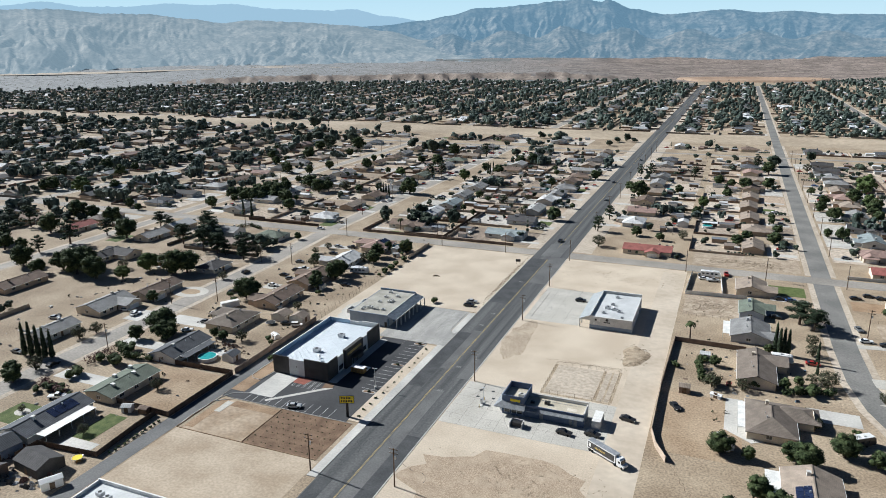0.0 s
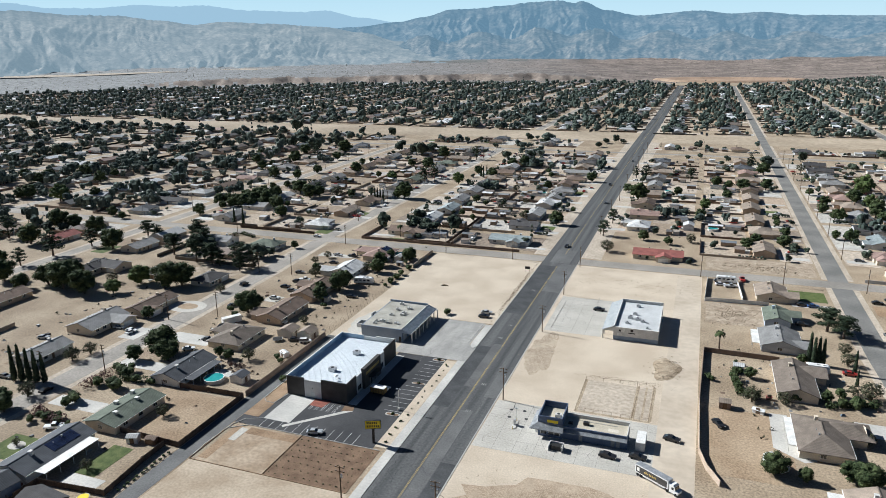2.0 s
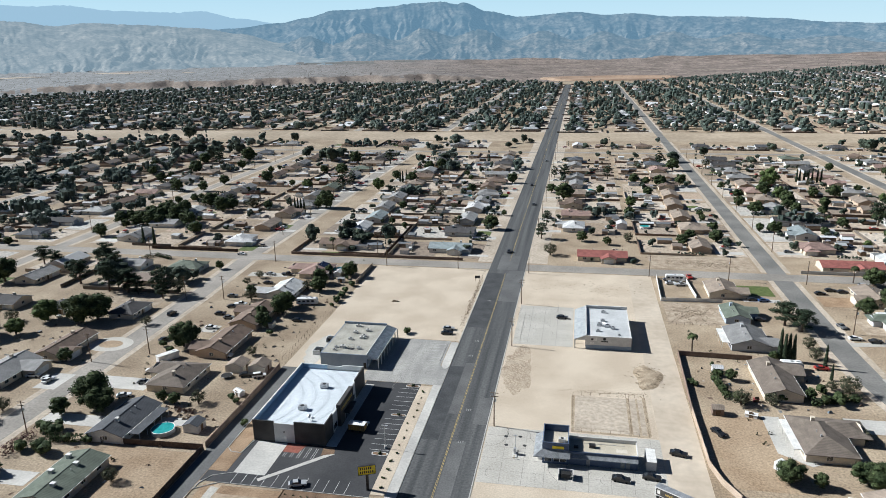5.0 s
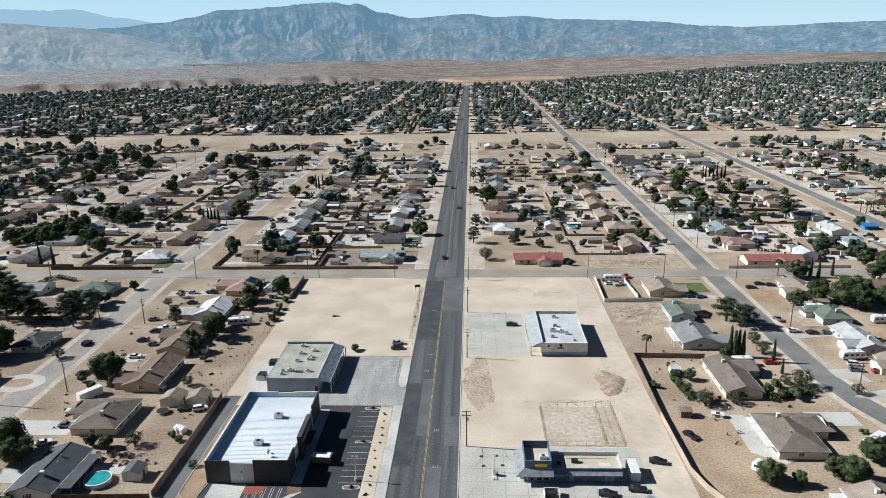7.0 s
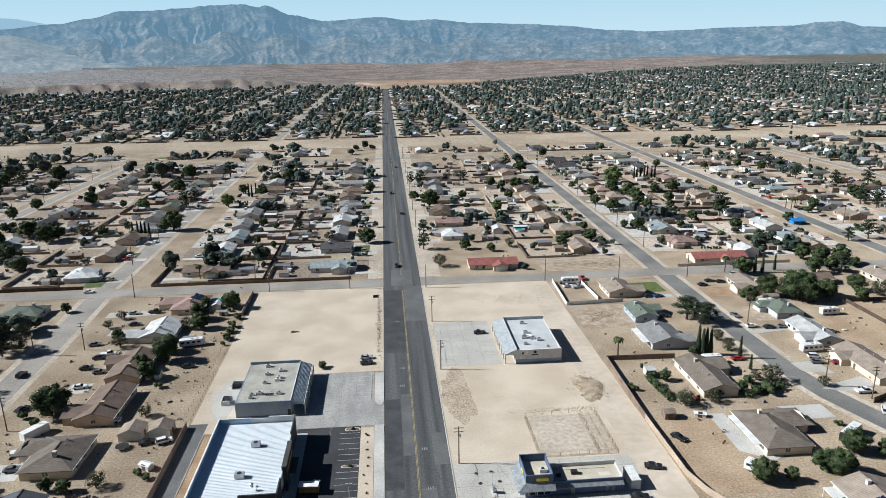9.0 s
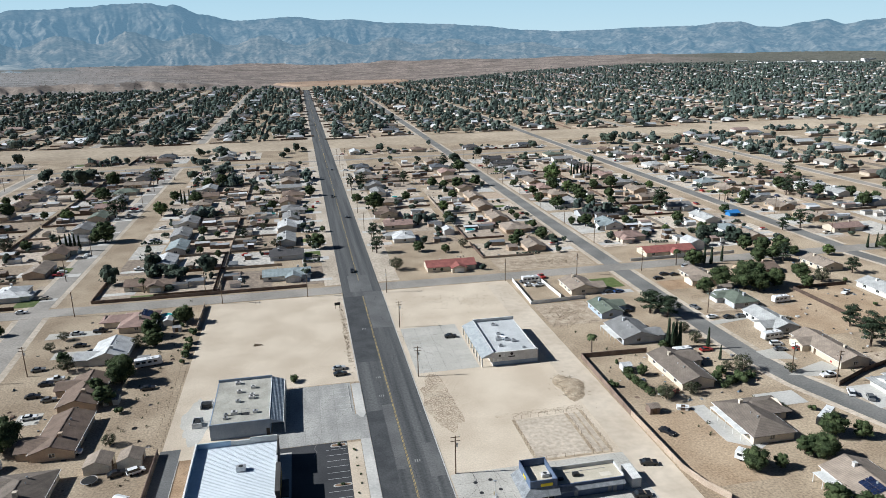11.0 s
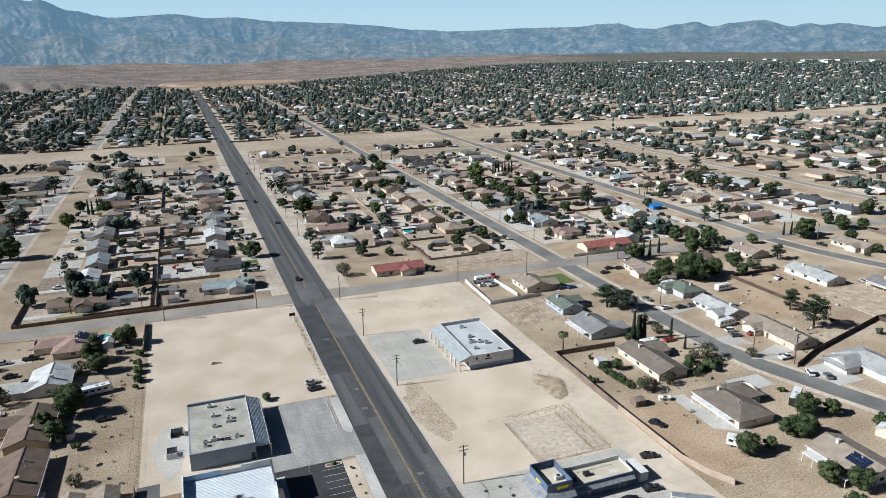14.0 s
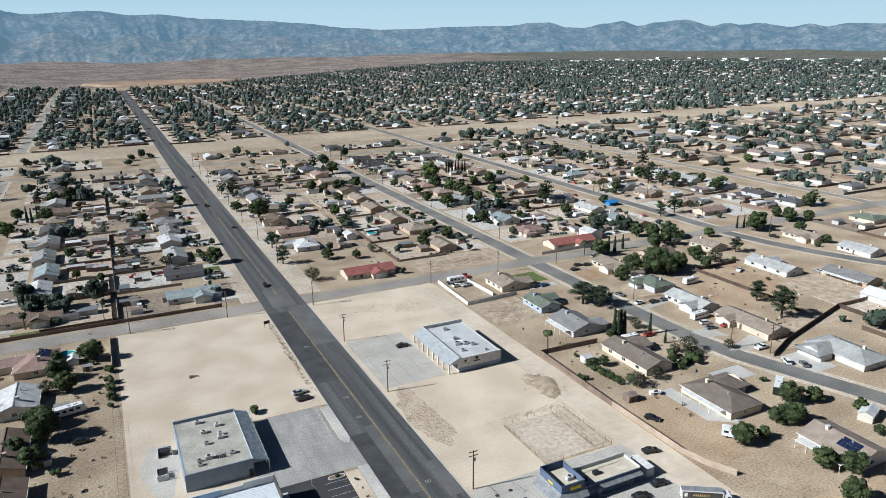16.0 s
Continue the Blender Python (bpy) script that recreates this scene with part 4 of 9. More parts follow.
def tree(kind, x, y, s=1.0, sz=None, variant=None):
    if kind == "pine":
        s *= 0.84
    v = trng.randrange(4) if variant is None else variant
    m = Matrix.LocRotScale((x, y, 0.0), Euler((0, 0, trng.random() * 6.28)), (s, s, sz or s * trng.uniform(0.9, 1.1) * (0.84 if kind == "pine" else 1)))
    v = (v, kind in ("broad", "pine", "pale") and s >= 1.3 and y < 300 and abs(x) < 250)
    if (kind, v) not in TREES:
        t, verts, material = tree_meshes("broad" if kind == "pale" else kind, 10 * v[0] + len(kind), v[1])
        o = base("shrub" if kind == "shrub" else "tree", Matrix(), TREE_LABEL[kind], "shrub" if kind == "shrub" else "tree", "garden trees")
        part("trunk", t, BARK, o)
        part("crown", quads_mesh("crown", verts, LEAF_LT if kind == "pale" else material), None, o)
        TREES[kind, v] = o
        o.matrix_basis = m
        return o
    o = copy_thing(TREES[kind, v], m)
    o.matrix_basis = m
    return o


# ---------------------------------------------------------------- shops by the avenue
def ac_unit(parent, x, y, z, s=1.0, material=None):
    u = part("air_conditioner", Build().box(x - s, x + s, y - s * 0.7, y + s * 0.7, z + 0.15, z + 1.1 * s).box(x - s * 0.9, x - s * 0.7, y - s * 0.6, y + s * 0.6, z, z + 0.15)
             .box(x + s * 0.7, x + s * 0.9, y - s * 0.6, y + s * 0.6, z, z + 0.15), material or METAL, parent)
    part("fan_grille", Build().tube((x, y, z + 1.1 * s), (x, y, z + 1.1 * s + 0.06), s * 0.5, s * 0.5, 12), DARKMETAL, u)


STALL = mat("worn_white_paint", (0.36, 0.36, 0.35), (0.58, 0.58, 0.56), 0.6, 3, 0.8, grain=0.2)
YELLOW_SIGN = mat("yellow_sign_panel", (0.68, 0.52, 0.02), (0.74, 0.58, 0.03), 0.5, 3, 0.5, grain=0.06)
BLACK = mat("black_paint", (0.02, 0.02, 0.02), (0.03, 0.03, 0.03), 0.5, 3, 0.6)
PANEL = mat("cream_metal_panel", (0.55, 0.55, 0.53), (0.62, 0.62, 0.60), 0.4, 3, 0.6, grain=0.06)
GREY_ROOF = mat("pale_grey_roof", (0.44, 0.45, 0.45), (0.54, 0.55, 0.55), 0.15, 1.5, 0.7, grain=0.08)
ARCADE = mat("pale_shingles", (0.28, 0.30, 0.31), (0.37, 0.39, 0.40), 0.8, 5, 0.85, grain=0.2)
AWNING = mat("grey_shingles", (0.17, 0.18, 0.19), (0.26, 0.27, 0.28), 0.8, 5, 0.85, grain=0.25)
RED_GRAVEL = mat("red_gravel", (0.22, 0.07, 0.05), (0.33, 0.12, 0.085), 1.5, 8, 0.95, grain=0.4)
SHINGLE_BLUE = mat("blue_grey_shingles", (0.17, 0.20, 0.24), (0.28, 0.32, 0.36), 0.8, 4, 0.85, grain=0.3)


# slightly bluish metal, its colour deepened with the blue of skylit shade
LINER = mat("sky_shaded_panel", (0.30, 0.42, 0.55), (0.36, 0.48, 0.61), 0.3, 3, 0.5, grain=0.06)


def build_store():
    o = base("store", pose(0, 0, 0.02), "charcoal box store with a white standing-seam metal roof", "shop")
    x0, x1, y0, y1 = -54.9, -33.6, 142.0, 179.0
    t = 0.3
    # south wall in three bays
    part("wall", Build().box(x0, -48.6, y0, y0 + t, 0, 6.3), CHARCOAL, o, "charcoal wall bay")
    part("wall", Build().box(-48.6, -42.6, y0 + 0.06, y0 + t, 0, 5.8), PANEL, o, "cream wall bay")
    part("wall", Build().box(-42.6, x1, y0, y0 + t, 0, 6.6), CHARCOAL, o, "charcoal wall bay")
    part("wall", Build().box(x0, x0 + t, y0 + t, y1, 0, 6.4), PANEL, o, "pale metal wall")
    part("wall", Build().box(x0 + t, -46, y1 - t, y1, 0, 6.3).box(-46, -41, y1 - t, y1, 0, 6.0).box(-41, x1, y1 - t, y1, 0, 6.5), PANEL, o, "pale metal wall")
    # east front in bays
    for ya, yb, h, m, dx in [(142.3, 148.5, 6.6, CHARCOAL, 0), (148.5, 152.5, 5.9, PANEL, -0.08), (152.5, 164.5, 7.0, CHARCOAL, 0.9), (164.5, 169.5, 5.9, PANEL, -0.08), (169.5, 178.7, 6.6, CHARCOAL, 0)]:
        part("wall", Build().box(x1 - t, x1 + dx, ya, yb, 0, h), m, o, "front wall bay")
    r = part("roof", Build().box(x0 + t, x1 - t, y0 + t, y1 - t, 4.3, 4.65), WHITE_ROOF, o, "white metal roof")
    s = Build()
    y = y0 + 0.9
    while y < y1 - 0.6:
        s.box(x0 + t, x1 - t, y - 0.03, y + 0.03, 4.65, 4.71)
        y += 0.61
    tagged(part("seam", s, WHITE_ROOF, r), kind="stuff")
    s = Build()
    y = y0 + 0.9
    while y < y1 - 0.6:
        s.box(x0 + t, x0 + t + 0.03, y - 0.03, y + 0.03, 4.7, 6.4)
        y += 0.61
    tagged(part("rib", s, LINER, o), kind="stuff")
    part("parapet_liner", Build().box(x0 + t, x0 + t + 0.02, y0 + t, y1 - t, 4.66, 6.38), LINER, o, "pale metal parapet lining with sky-blue shade painted in")
    part("parapet_liner", Build().box(x0 + t + 0.02, -46, y1 - t - 0.02, y1 - t, 4.66, 6.28), LINER, o, "pale metal parapet lining with sky-blue shade painted in")
    part("coping", Build().box(x0 - 0.05, x0 + t + 0.05, y0, y1 + 0.05, 6.4, 6.48), WHITE, o)
    part("coping", Build().box(x0, -48.6, y0 - 0.05, y0 + t + 0.05, 6.3, 6.38), DARKMETAL, o)
    part("coping", Build().box(-42.6, x1, y0 - 0.05, y0 + t + 0.05, 6.6, 6.68), DARKMETAL, o)
    ac_unit(r, -44.2, 152.5, 4.7, 1.15)
    ac_unit(r, -42.6, 166.5, 4.7, 1.15)
    part("vent_pipe", Build().tube((-40.6, 148.4, 4.6), (-40.6, 148.4, 5.4), 0.35, 0.35, 10).tube((-40.6, 148.4, 5.4), (-40.6, 148.4, 5.7), 0.55, 0.2, 10), METAL, r)
    part("satellite_dish", Build().tube((-39.2, 147, 4.6), (-39.2, 147, 5.2), 0.06, 0.06, 6).tube((-39.2, 147, 5.2), (-39.5, 146.7, 5.4), 0.1, 0.6, 10), METAL, r)
    # entrance: glazing, letters and a flat canopy
    d = part("door", Build().box(-32.72, -32.66, 156.6, 160.4, 0.1, 2.9), GLASS, o)
    for yy in (156.5, 157.8, 158.45, 159.1, 160.4):
        part("mullion", Build().box(-32.74, -32.6, yy - 0.05, yy + 0.05, 0.1, 2.95), METAL, d)
    for k in range(13):
        part("sign_bar", Build().box(-32.72, -32.62, 153.6 + k * 0.75, 154.1 + k * 0.75, 4.6, 5.5), YELLOW, o)
    part("canopy", Build().box(-32.7, -30.9, 155, 162, 3.3, 3.5), DARKMETAL, o)
    for yy in (150.5, 167):
        w = part("window", Build().box(-33.7, -33.62, yy - 1.2, yy + 1.2, 0.9, 2.5), GLASS, o)
        part("sill", Build().box(-33.74, -33.5, yy - 1.3, yy + 1.3, 0.78, 0.9), METAL, w)
        part("head", Build().box(-33.74, -33.58, yy - 1.3, yy + 1.3, 2.5, 2.6), METAL, w)
    part("downpipe", Build().tube((-55, 150, 0.1), (-55, 150, 6.2), 0.08, 0.08, 6), METAL, o)
    part("back_door", Build().box(-46.2, -45.1, y0 + 0.0, y0 + 0.1, 0, 2.1), METAL, o)
    part("wall_lamp", Build().box(-45.8, -45.5, y0 - 0.15, y0 + 0.06, 3.2, 3.5), DARKMETAL, o)


build_store()


def build_garage():
    o = base("auto_shop", pose(0, 0, 0.02), "pale blue-grey auto repair shop with a flat gravel roof", "workshop")
    x0, x1, xe, y0, y1 = -53.0, -36.4, -32.7, 190.6, 217.8
    part("wall", Build().box(x0, x1, y0, y0 + 0.3, 0, 4.9), GREYWALL, o)
    part("wall", Build().box(x0, x1, y1 - 0.3, y1, 0, 5.6), GREYWALL, o)
    part("wall", Build().box(x0, x0 + 0.3, y0 + 0.3, y1 - 0.3, 0, 4.8), GREYWALL, o)
    part("wall", Build().box(x1 - 0.3, x1, y0 + 0.3, y1 - 0.3, 0, 5.0), GREYWALL, o)
    part("gable", Build().add([(x1, y0, 3.6), (xe + 0.4, y0, 3.5), (x1, y0, 4.9), (x1, y0 + 0.25, 3.6), (xe + 0.4, y0 + 0.25, 3.5), (x1, y0 + 0.25, 4.9)], [(0, 1, 2), (5, 4, 3), (0, 3, 4, 1), (1, 4, 5, 2), (2, 5, 3, 0)]), GREYWALL, o)
    r = part("roof", Build().box(x0 + 0.3, x1 - 0.3, y0 + 0.3, y1 - 0.3, 4.3, 4.75), GRAVEL_ROOF, o, "flat gravel roof with worn patches")
    e = part("eave_roof", Build().add([(x1 - 0.1, y0 - 0.2, 5.0), (xe, y0 - 0.2, 3.65), (xe, y1 + 0.2, 3.65), (x1 - 0.1, y1 + 0.2, 5.0), (x1 - 0.1, y0 - 0.2, 4.85), (xe, y0 - 0.2, 3.5), (xe, y1 + 0.2, 3.5), (x1 - 0.1, y1 + 0.2, 4.85)],
                                       [(0, 1, 2, 3), (7, 6, 5, 4), (0, 4, 5, 1), (1, 5, 6, 2), (2, 6, 7, 3), (3, 7, 4, 0)]), SHINGLE_BLUE, o, "sloped blue-grey shingled eave")
    for k in range(9):
        xa = x1 + 0.05 + k * 0.4
        z = 5.0 - (xa - x1 + 0.1) * 1.35 / 3.8
        part("shingle_course", Build().box(xa, xa + 0.1, y0 - 0.2, y1 + 0.2, z - 0.03, z + 0.035), SHINGLE_BLUE, e)
    part("fascia", Build().box(x1 - 0.2, x1 - 0.02, y0 - 0.22, y1 + 0.22, 4.95, 5.12), WHITE, o)
    part("fascia", Build().box(xe - 0.02, xe + 0.1, y0 - 0.22, y1 + 0.22, 3.46, 3.68), WHITE, o)
    for k in range(8):
        yy = y0 + 0.3 + k * (y1 - y0 - 0.6) / 7
        part("post", Build().box(xe + 0.15, xe + 0.45, yy - 0.15, yy + 0.15, 0, 3.55), PALEWALL, o)
    for k in range(5):
        yy = y0 + 3.2 + k * 5.2
        d = part("roll_up_door", Build().box(x1 - 0.02, x1 + 0.06, yy - 1.7, yy + 1.7, 0, 3.0), PALEWALL, o)
        for q in range(1, 5):
            part("door_rail", Build().box(x1 + 0.05, x1 + 0.09, yy - 1.7, yy + 1.7, q * 0.6 - 0.03, q * 0.6 + 0.03), METAL, d)
    for x, y, s in [(-46.8, 215.2, .8), (-42, 211.5, .75), (-46, 209.2, .75), (-42, 206.3, .75), (-42.2, 204.6, .8), (-46, 203, .7), (-46.5, 195.9, .9), (-48.8, 195.6, .6), (-48.8, 193.6, .6), (-40.6, 195.6, .7)]:
        ac_unit(r, x, y, 4.75, s, PALEWALL if s > 0.7 else METAL)
    cage = part("cage", Build().box(-44.6, -42.3, 194.8, 196.25, 4.75, 4.8), DARKMETAL, r)
    for k in range(5):
        part("bar", Build().box(-44.6 + k * 0.55, -44.55 + k * 0.55, 194.8, 194.85, 4.75, 6.0), METAL, cage)
        part("bar", Build().box(-44.6 + k * 0.55, -44.55 + k * 0.55, 196.2, 196.25, 4.75, 6.0), METAL, cage)
    part("rail", Build().box(-44.6, -42.3, 194.8, 194.85, 5.95, 6.02).box(-44.6, -42.3, 196.2, 196.25, 5.95, 6.02).box(-44.6, -44.55, 194.8, 196.25, 5.95, 6.02), METAL, cage)
    part("door", Build().box(-37.6, -36.6, y0 - 0.06, y0 + 0.02, 0, 2.1), BLACK, o)


build_garage()


def build_corner_store():
    o = base("corner_store", pose(0, 0, 0.02), "pale grey store with a white flat roof and shingled arcade", "shop")
    x0, xm, x1, y0, y1 = 33.0, 37.2, 53.2, 218.2, 247.6
    part("wall", Build().box(xm, x1, y0, y0 + 0.3, 1.6, 5.0), PALEWALL, o, "off-white upper wall")
    part("wall", Build().box(xm, x1, y0 + 0.02, y0 + 0.28, 0, 1.6), GREYWALL, o, "grey painted lower wall")
    part("wall", Build().box(xm, x1, y1 - 0.3, y1, 0, 5.7), PALEWALL, o)
    part("wall", Build().box(x1 - 0.3, x1, y0 + 0.3, y1 - 0.3, 0, 4.7), PALEWALL, o)
    part("wall", Build().box(xm, xm + 0.3, y0 + 0.3, y1 - 0.3, 0, 5.4), PALEWALL, o)
    part("gable", Build().add([(x0 + 0.4, y0, 3.3), (xm, y0, 3.3), (xm, y0, 5.0), (x0 + 0.4, y0 + 0.25, 3.3), (xm, y0 + 0.25, 3.3), (xm, y0 + 0.25, 5.0)], [(0, 1, 2), (5, 4, 3), (0, 3, 4, 1), (1, 4, 5, 2), (2, 5, 3, 0)]), PALEWALL, o)
    r = part("roof", Build().box(xm + 0.3, x1 - 0.3, y0 + 0.3, y1 - 0.3, 4.2, 4.55), GREY_ROOF, o, "pale grey coated flat roof")
    e = part("eave_roof", Build().add([(xm + 0.1, y0 - 0.2, 5.4), (x0, y0 - 0.2, 3.5), (x0, y1 + 0.2, 3.5), (xm + 0.1, y1 + 0.2, 5.4), (xm + 0.1, y0 - 0.2, 5.25), (x0, y0 - 0.2, 3.35), (x0, y1 + 0.2, 3.35), (xm + 0.1, y1 + 0.2, 5.25)],
                                       [(3, 2, 1, 0), (4, 5, 6, 7), (1, 5, 4, 0), (2, 6, 5, 1), (3, 7, 6, 2), (0, 4, 7, 3)]), ARCADE, o, "sloped pale blue-grey shingled arcade roof")
    for k in range(10):
        xa = x0 + 0.1 + k * 0.4
        z = 3.5 + (xa - x0) * 1.9 / 4.3
        part("shingle_course", Build().box(xa, xa + 0.08, y0 - 0.2, y1 + 0.2, z - 0.03, z + 0.045), ARCADE, e)
    for k in range(8):
        yy = y0 + 0.3 + k * (y1 - y0 - 0.6) / 7
        part("post", Build().box(x0 + 0.2, x0 + 0.6, yy - 0.2, yy + 0.2, 0, 3.4), WHITE, o)
    for k in range(6):
        yy = y0 + 3 + k * 4.4
        w = part("window", Build().box(xm - 0.06, xm + 0.02, yy - 1.5, yy + 1.5, 0.5, 2.6), GLASS, o)
        part("frame", Build().box(xm - 0.1, xm, yy - 0.04, yy + 0.04, 0.5, 2.6).box(xm - 0.1, xm, yy - 1.6, yy + 1.6, 2.6, 2.7), METAL, w)
    part("coping", Build().box(xm, x1, y0 - 0.04, y0 + 0.34, 5.0, 5.08), WHITE, o)
    part("coping", Build().box(xm, x1, y1 - 0.34, y1 + 0.04, 5.7, 5.78), WHITE, o)
    for x, y, s in [(44, 243, .8), (43.5, 234, .8), (42.2, 229.5, 1.0), (45, 228.5, .9), (47, 227, .8), (41.5, 224, .7), (49, 221, .5)]:
        ac_unit(r, x, y, 4.55, s, METAL)
    part("duct", Build().tube((43.5, 232, 5.0), (46, 229, 5.0), 0.25, 0.25, 8), METAL, r)
    # wall signs, drawn as plain shapes
    part("sign_bar", Build().box(39.0, 41.2, y0 - 0.05, y0 + 0.01, 3.2, 4.4), WHITE, o)
    part("sign_bar", Build().box(39.1, 39.9, y0 - 0.07, y0 - 0.04, 3.4, 4.2), BLACK, o)
    part("sign_bar", Build().box(42.6, 45.0, y0 - 0.05, y0 + 0.01, 2.9, 3.3), BLACK, o)
    part("sign_disc", Build().tube((43.8, y0 + 0.01, 4.1), (43.8, y0 - 0.06, 4.1), 0.55, 0.55, 14), BLACK, o)
    part("sign_bar", Build().box(38.6, 40.2, y0 - 0.05, y0 + 0.01, 1.9, 2.6), WHITE, o)
    part("meter_box", Build().box(x1, x1 + 0.4, 240, 241, 0.4, 1.7), METAL, o)


build_corner_store()


def build_liquor():
    o = base("liquor_shop", pose(0, 0, 0.04), "dark blue stucco shop with a tan flat roof", "shop")
    x0, xm, x1, y0, y1 = 25.6, 32.4, 50.0, 144.0, 150.6
    part("wall", Build().box(xm, x1, y0, y0 + 0.25, 0, 3.9), BLUEWALL, o)
    part("wall", Build().box(xm, x1, y1 - 0.25, y1, 0, 4.6), PALEWALL, o, "pale parapet wall")
    part("wall", Build().box(x1 - 0.25, x1, y0 + 0.25, y1 - 0.25, 0, 4.2), PALEWALL, o, "pale end wall")
    r = part("roof", Build().box(xm, x1 - 0.25, y0 + 0.25, y1 - 0.25, 3.2, 3.6), TAN_ROOF, o, "tan cap-sheet roof")
    part("pent_roof", Build().add([(xm, y0 - 1.1, 2.55), (x1, y0 - 1.1, 2.55), (x1, y0, 3.2), (xm, y0, 3.2), (xm, y0 - 1.1, 2.45), (x1, y0 - 1.1, 2.45), (x1, y0, 2.45), (xm, y0, 2.45)],
                                  [(0, 1, 2, 3), (7, 6, 5, 4), (0, 4, 5, 1), (1, 5, 6, 2), (3, 7, 4, 0)]), AWNING, o)
    part("tower_wall", Build().box(x0, xm, y0 - 0.4, y0 - 0.15, 0, 6.2).box(x0, xm, 152.4, 152.65, 0, 6.4).box(x0, x0 + 0.25, y0 - 0.15, 152.4, 0, 6.2).box(xm - 0.25, xm, y0 - 0.15, 152.4, 0, 6.2), BLUEWALL, o)
    tr = part("roof", Build().box(x0 + 0.25, xm - 0.25, y0 - 0.15, 152.4, 4.2, 4.5), TAN_ROOF, o)
    ac_unit(tr, 30.6, 147.4, 4.5, 0.9, PALEWALL)
    part("awning", Build().add([(x0 - 2.2, y0 - 2.0, 2.7), (xm + 0.4, y0 - 2.0, 2.7), (xm + 0.4, y0 - 0.4, 4.2), (x0, y0 - 0.4, 4.2), (x0 - 2.2, y0 - 2.0, 2.6), (xm + 0.4, y0 - 2.0, 2.6), (xm + 0.4, y0 - 0.4, 2.6), (x0, y0 - 0.4, 2.6)],
                               [(0, 1, 2, 3), (7, 6, 5, 4), (0, 4, 5, 1), (1, 5, 6, 2), (3, 7, 4, 0)]), AWNING, o)
    part("awning", Build().add([(x0 - 2.2, 152.6, 2.7), (x0 - 2.2, y0 - 2.0, 2.7), (x0, y0 - 0.4, 4.2), (x0, 152.6, 4.2), (x0 - 2.2, 152.6, 2.6), (x0 - 2.2, y0 - 2.0, 2.6), (x0, y0 - 0.4, 2.6), (x0, 152.6, 2.6)],
                               [(0, 1, 2, 3), (7, 6, 5, 4), (0, 4, 5, 1), (3, 7, 4, 0), (2, 6, 7, 3)]), AWNING, o)
    part("sign_bar", Build().box(28.2, 31.2, y0 - 0.5, y0 - 0.4, 4.5, 5.3), YELLOW_SIGN, o)
    part("sign_bar", Build().box(x0 - 0.1, x0, 147, 149, 4.6, 5.1), YELLOW_SIGN, o)
    for x in (27.2, 29.4, 31):
        w = part("window", Build().box(x - 0.8, x + 0.8, y0 - 0.46, y0 - 0.38, 0.8, 2.3), GLASS, o)
        part("frame", Build().box(x - 0.9, x - 0.8, y0 - 0.5, y0 - 0.38, 0.7, 2.4).box(x + 0.8, x + 0.9, y0 - 0.5, y0 - 0.38, 0.7, 2.4), WHITE, w)
    for x in (37.5, 46.2, 47.6):
        part("door", Build().box(x - 0.5, x + 0.5, y0 - 0.06, y0 + 0.02, 0, 2.1), AWNING, o)
    part("ice_box", Build().box(x0 - 1.1, x0 - 0.2, 145, 146.6, 0, 1.9), WHITE, o)
    for x, y, s in [(34.3, 146.3, .6), (38.5, 147.2, .8)]:
        ac_unit(r, x, y, 3.6, s, DARKMETAL)
    part("roof_patch", Build().box(44.6, 47.4, 145.6, 147.2, 3.6, 3.62), CREAM, r)
    part("gas_pipe", Build().tube((36, 148.9, 3.66), (47, 148.9, 3.66), 0.05, 0.05, 5), METAL, r)


build_liquor()


def build_south_store():
    o = base("south_store", pose(0, 0, 0.02), "flat-roofed store with a white parapet and roof units", "shop")
    x0, x1, y0, y1 = -53.6, -28.6, 36, 69
    part("wall", Build().box(x0, x1, y1 - 0.35, y1, 0, 5.2), WHITE, o)
    part("wall", Build().box(x0, x1, y0, y0 + 0.35, 0, 5.0), PALEWALL, o)
    part("wall", Build().box(x0, x0 + 0.35, y0 + 0.35, y1 - 0.35, 0, 5.0), WHITE, o)
    part("wall", Build().box(x1 - 0.35, x1, y0 + 0.35, y1 - 0.35, 0, 5.4), PALEWALL, o)
    r = part("roof", Build().box(x0 + 0.35, x1 - 0.35, y0 + 0.35, y1 - 0.35, 3.9, 4.2), GREY_ROOF, o)
    for x, y in ((-49, 65), (-46, 64.4), (-39, 65), (-43, 56)):
        ac_unit(r, x, y, 4.2, 0.9)
    part("door", Build().box(-45, -44, y1 - 0.02, y1 + 0.05, 0, 2.1), METAL, o)


build_south_store()

